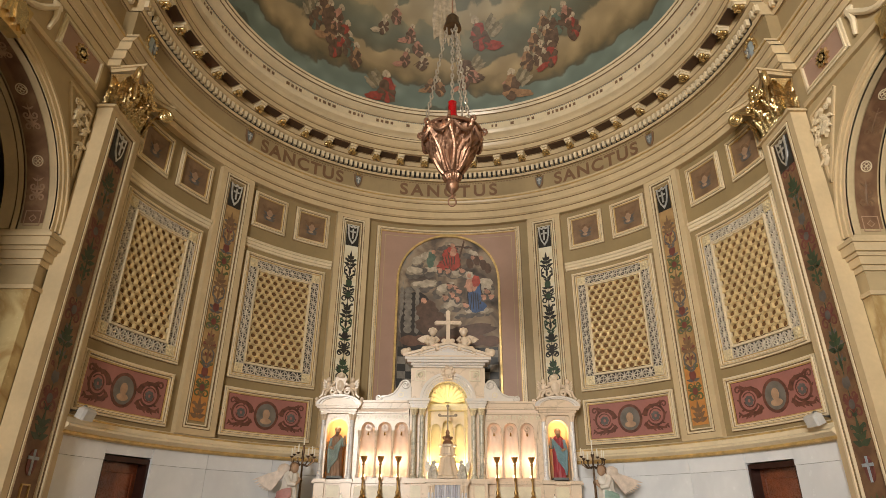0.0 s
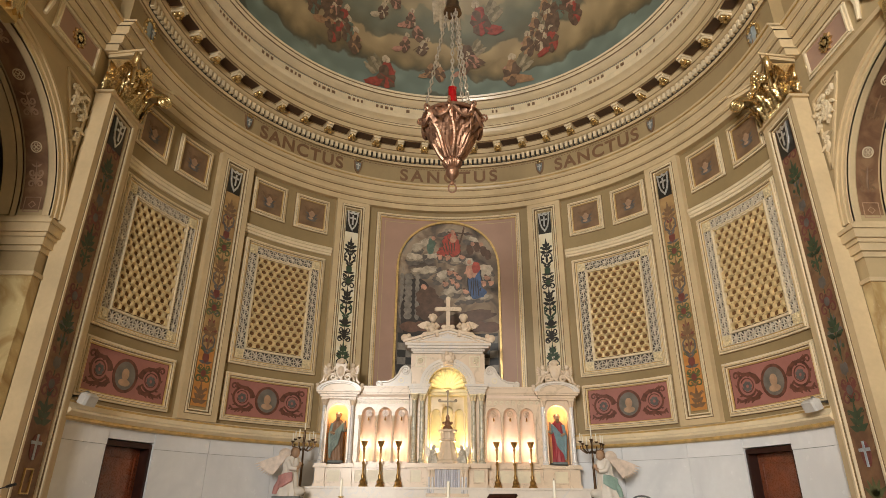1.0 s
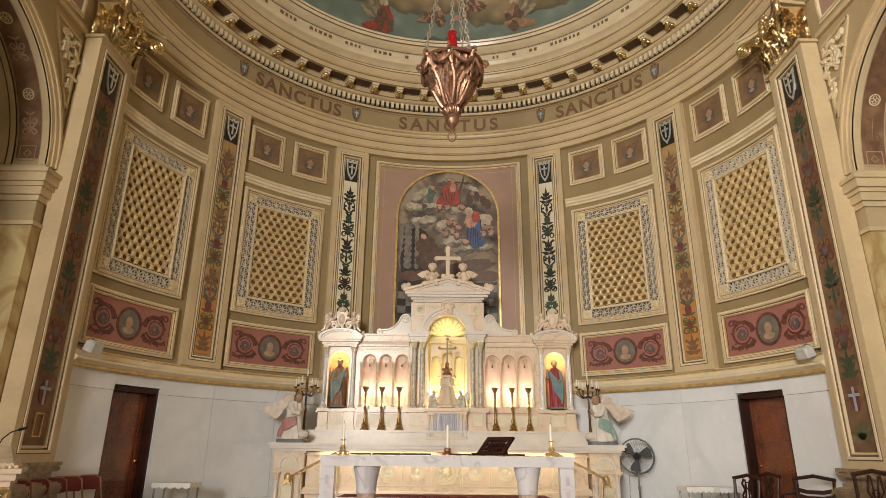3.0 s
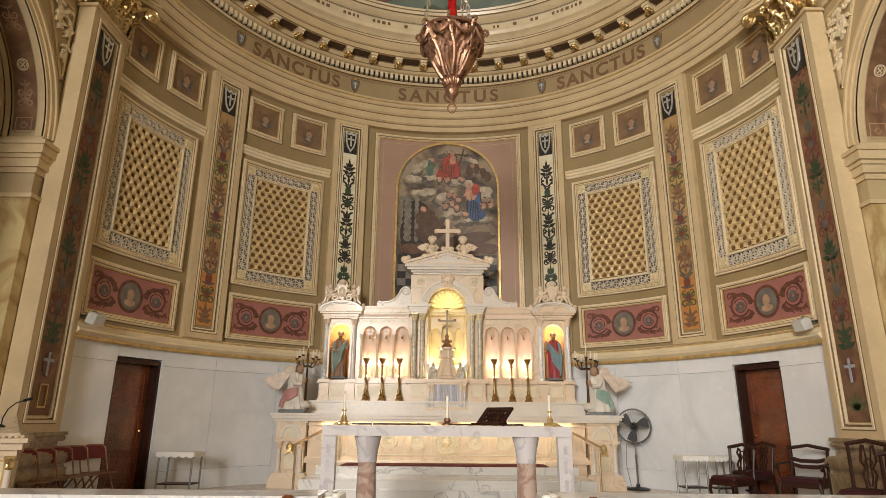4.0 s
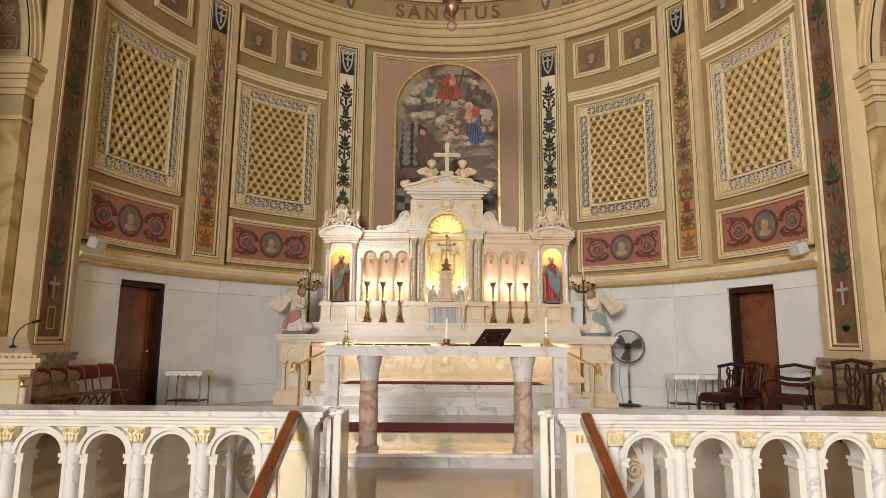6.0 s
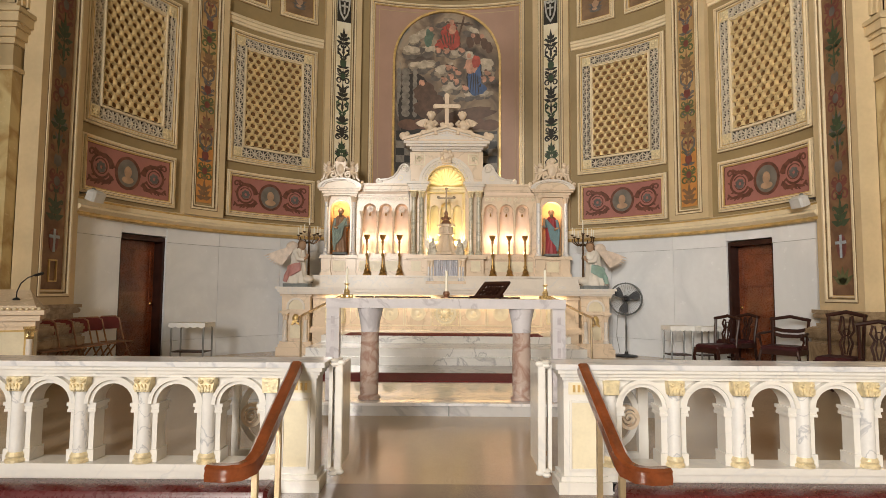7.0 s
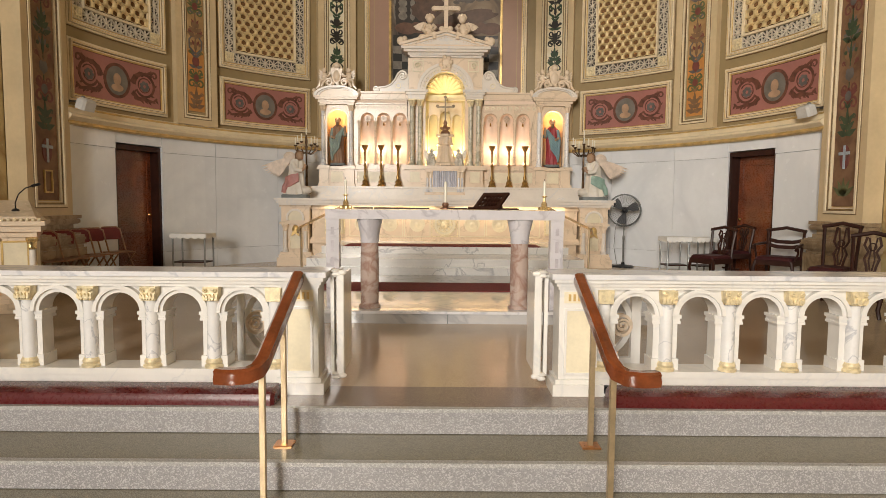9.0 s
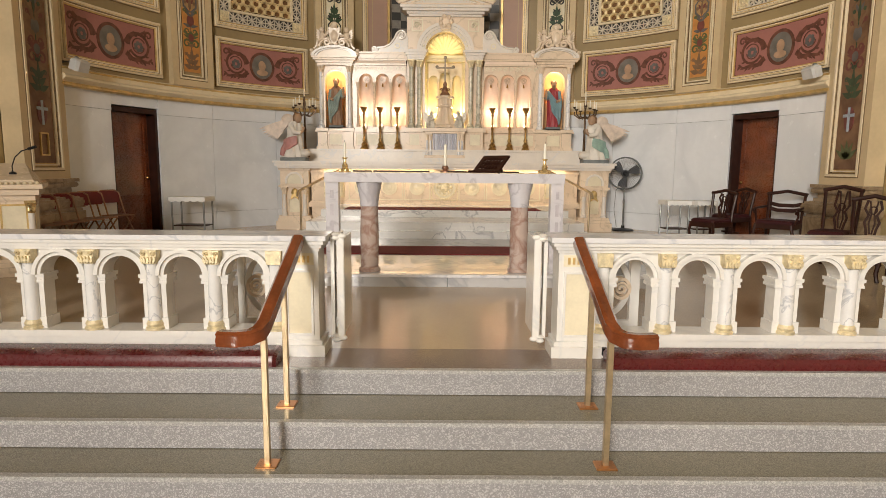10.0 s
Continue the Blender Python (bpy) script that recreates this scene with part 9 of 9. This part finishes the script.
part("bead_moulding", bm, ivory, ob, "row of carved beads", True)
for x in (-0.42, 0.0, 0.42):
    part("panel", box(bmesh.new(), x - 0.11, x + 0.11, -0.456, -0.44, 0.27, 0.78), altar_yellow, ob, "pale yellow panel")
    part("panel_frame", frame_bars(bmesh.new(), x - 0.13, x + 0.13, 0.25, 0.80, 0.02, -0.462, -0.44), goldpaint, ob)
for x in (-0.6, -0.21, 0.21, 0.58):
    column(ob, x, -0.47, 0.19, 0.84, 0.035, white_marble, gold)
part("side_panel", box(bmesh.new(), 0.598, 0.606, -0.22, 0.22, 0.30, 0.76), altar_yellow, ob, "pale yellow side panel")
mc = thing("microphone", "black gooseneck microphone on the ambo", "microphone", "", Matrix.Translation((-4.97, 6.92, 1.13)))
part("neck", tube(bmesh.new(), [(0, 0, 0), (0.0, 0, 0.09), (0.04, 0, 0.19), (0.12, 0, 0.26), (0.2, 0, 0.285)], 0.007, 6), black_metal, mc, "", True)
part("head", tube(bmesh.new(), [(0.2, 0, 0.285), (0.29, 0, 0.31)], 0.016, 8), black_metal, mc, "", True)
part("foot", lathe(bmesh.new(), [(0.04, 0), (0.035, 0.015), (0.01, 0.03)], 12), black_metal, mc, "", True)

# hanging sanctuary lamp
LX, LY = 0.01, 7.0
ob = thing("sanctuary_lamp", "ornate copper hanging lamp with a red glass, hung on chains", "hanging lamp", "", Matrix.Translation((LX, LY, 0)))
prof = [(0.05, 5.43), (0.10, 5.46), (0.13, 5.52), (0.11, 5.58), (0.14, 5.62), (0.22, 5.74), (0.31, 5.92), (0.37, 6.08), (0.40, 6.18), (0.38, 6.22), (0.34, 6.22)]
fine = [(np.interp(t, np.linspace(0, 1, len(prof)), [p[0] for p in prof]), np.interp(t, np.linspace(0, 1, len(prof)), [p[1] for p in prof])) for t in np.linspace(0, 1, 34)]
bm = lathe(bmesh.new(), fine, 96, wob=0.05, lobes=8)
for v in bm.verts:
    a, r = math.atan2(v.co.y, v.co.x), math.hypot(v.co.x, v.co.y)
    k = 1 + 0.10 * noise.noise((math.cos(a) * 2.6, math.sin(a) * 2.6, v.co.z * 2.5)) + 0.07 * math.sin(a * 24 + 5 * math.sin(v.co.z * 9)) * min(1, r / 0.2)
    v.co.x, v.co.y = v.co.x * k, v.co.y * k
part("bowl", bm, bronze, ob, "draped copper bowl", True)
for k in range(8):
    a = 2 * math.pi * k / 8
    bm = bmesh.new()
    pts = [((0.12 + 0.32 * t ** 0.8) * math.cos(a + 0.12 * math.sin(5 * t)), (0.12 + 0.32 * t ** 0.8) * math.sin(a + 0.12 * math.sin(5 * t)), 5.58 + 0.66 * t) for t in np.linspace(0, 1, 10)]
    tube(bm, pts, 0.03, 7, taper=0.8)
    e = pts[-1]
    for j in range(9):
        b = j * 0.75
        ball(bm, (e[0] + 0.045 * math.cos(b) * math.cos(a), e[1] + 0.045 * math.cos(b) * math.sin(a), e[2] + 0.045 * math.sin(b)), 0.022, u=6, v=4)
    part("draped_rib", bm, bronze, ob, "", True)
    a2 = a + math.pi / 8
    bm = tube(bmesh.new(), [((0.40 + 0.02 * math.sin(t * 3)) * math.cos(a2 + 0.7 * (t - 0.5)), (0.40 + 0.02 * math.sin(t * 3)) * math.sin(a2 + 0.7 * (t - 0.5)), 6.18 - 0.14 * math.sin(t * math.pi)) for t in np.linspace(0, 1, 9)], 0.028, 6)
    part("swag", bm, bronze, ob, "", True)
part("rim", tube(bmesh.new(), [(0.41 * math.cos(a), 0.41 * math.sin(a), 6.22) for a in np.linspace(0, 2 * math.pi, 41)[:-1]], 0.025, 7, True), bronze, ob, "", True)
part("shoulder", lathe(bmesh.new(), [(0.40, 6.22), (0.33, 6.30), (0.22, 6.36), (0.13, 6.42), (0.12, 6.46)], 32, wob=0.06, lobes=8), bronze, ob, "", True)
part("finial", lathe(bmesh.new(), [(0.02, 5.20), (0.03, 5.22), (0.015, 5.26), (0.05, 5.30), (0.09, 5.36), (0.09, 5.42), (0.06, 5.46)], 20), bronze, ob, "", True)
part("drop_ring", tube(bmesh.new(), [(0.05 * math.cos(a), 0, 5.15 + 0.07 * math.sin(a)) for a in np.linspace(0, 2 * math.pi, 17)[:-1]], 0.012, 6, True), bronze, ob, "", True)
glass = mat("ruby_glass", (0.55, 0.01, 0.015), 0.1, var=0.05)
glass.node_tree.nodes["Principled BSDF"].inputs["Transmission Weight"].default_value = 0.5
part("glass", lathe(bmesh.new(), [(0.11, 6.43), (0.105, 6.50), (0.07, 6.55), (0.06, 6.74), (0.065, 6.78)], 20), glass, ob, "ruby red glass", True)
part("glass_collar", lathe(bmesh.new(), [(0.125, 6.40), (0.13, 6.44), (0.115, 6.46)], 20), black_metal, ob)
chain_m = mat("pale_chain_metal", (0.50, 0.44, 0.36), 0.35, metal=0.7)


def chain(bm, a, b, step=0.075):
    a, b = Vector(a), Vector(b)
    n = max(2, int((b - a).length / step))
    for k in range(n):
        p = a.lerp(b, (k + 0.5) / n)
        q = k * 1.57
        tube(bm, [p + Vector((0.02 * math.cos(t) * math.cos(q), 0.02 * math.cos(t) * math.sin(q), 0.05 * math.sin(t))) for t in np.linspace(0, 2 * math.pi, 9)[:-1]], 0.012, 5, True)


for k in range(3):
    a = 2 * math.pi * k / 3 - math.pi / 2 + 0.55
    bm = bmesh.new()
    chain(bm, (0.41 * math.cos(a), 0.41 * math.sin(a), 6.24), (0.08 * math.cos(a), 0.08 * math.sin(a), 8.22))
    part("chain", bm, chain_m, ob, "pale metal chain")
bm = bmesh.new()
chain(bm, (0, 0, 6.78), (0, 0, 8.22))
part("chain", bm, chain_m, ob, "pale metal chain")
part("bell_canopy", lathe(bmesh.new(), [(0.14, 8.20), (0.13, 8.26), (0.105, 8.32), (0.10, 8.40), (0.06, 8.46), (0.03, 8.50)], 20), dark_bronze, ob, "dark bell-shaped canopy", True)
part("rod", tube(bmesh.new(), [(0, 0, 8.48), (0, 0, 16.2)], 0.012, 6), bronze, ob)
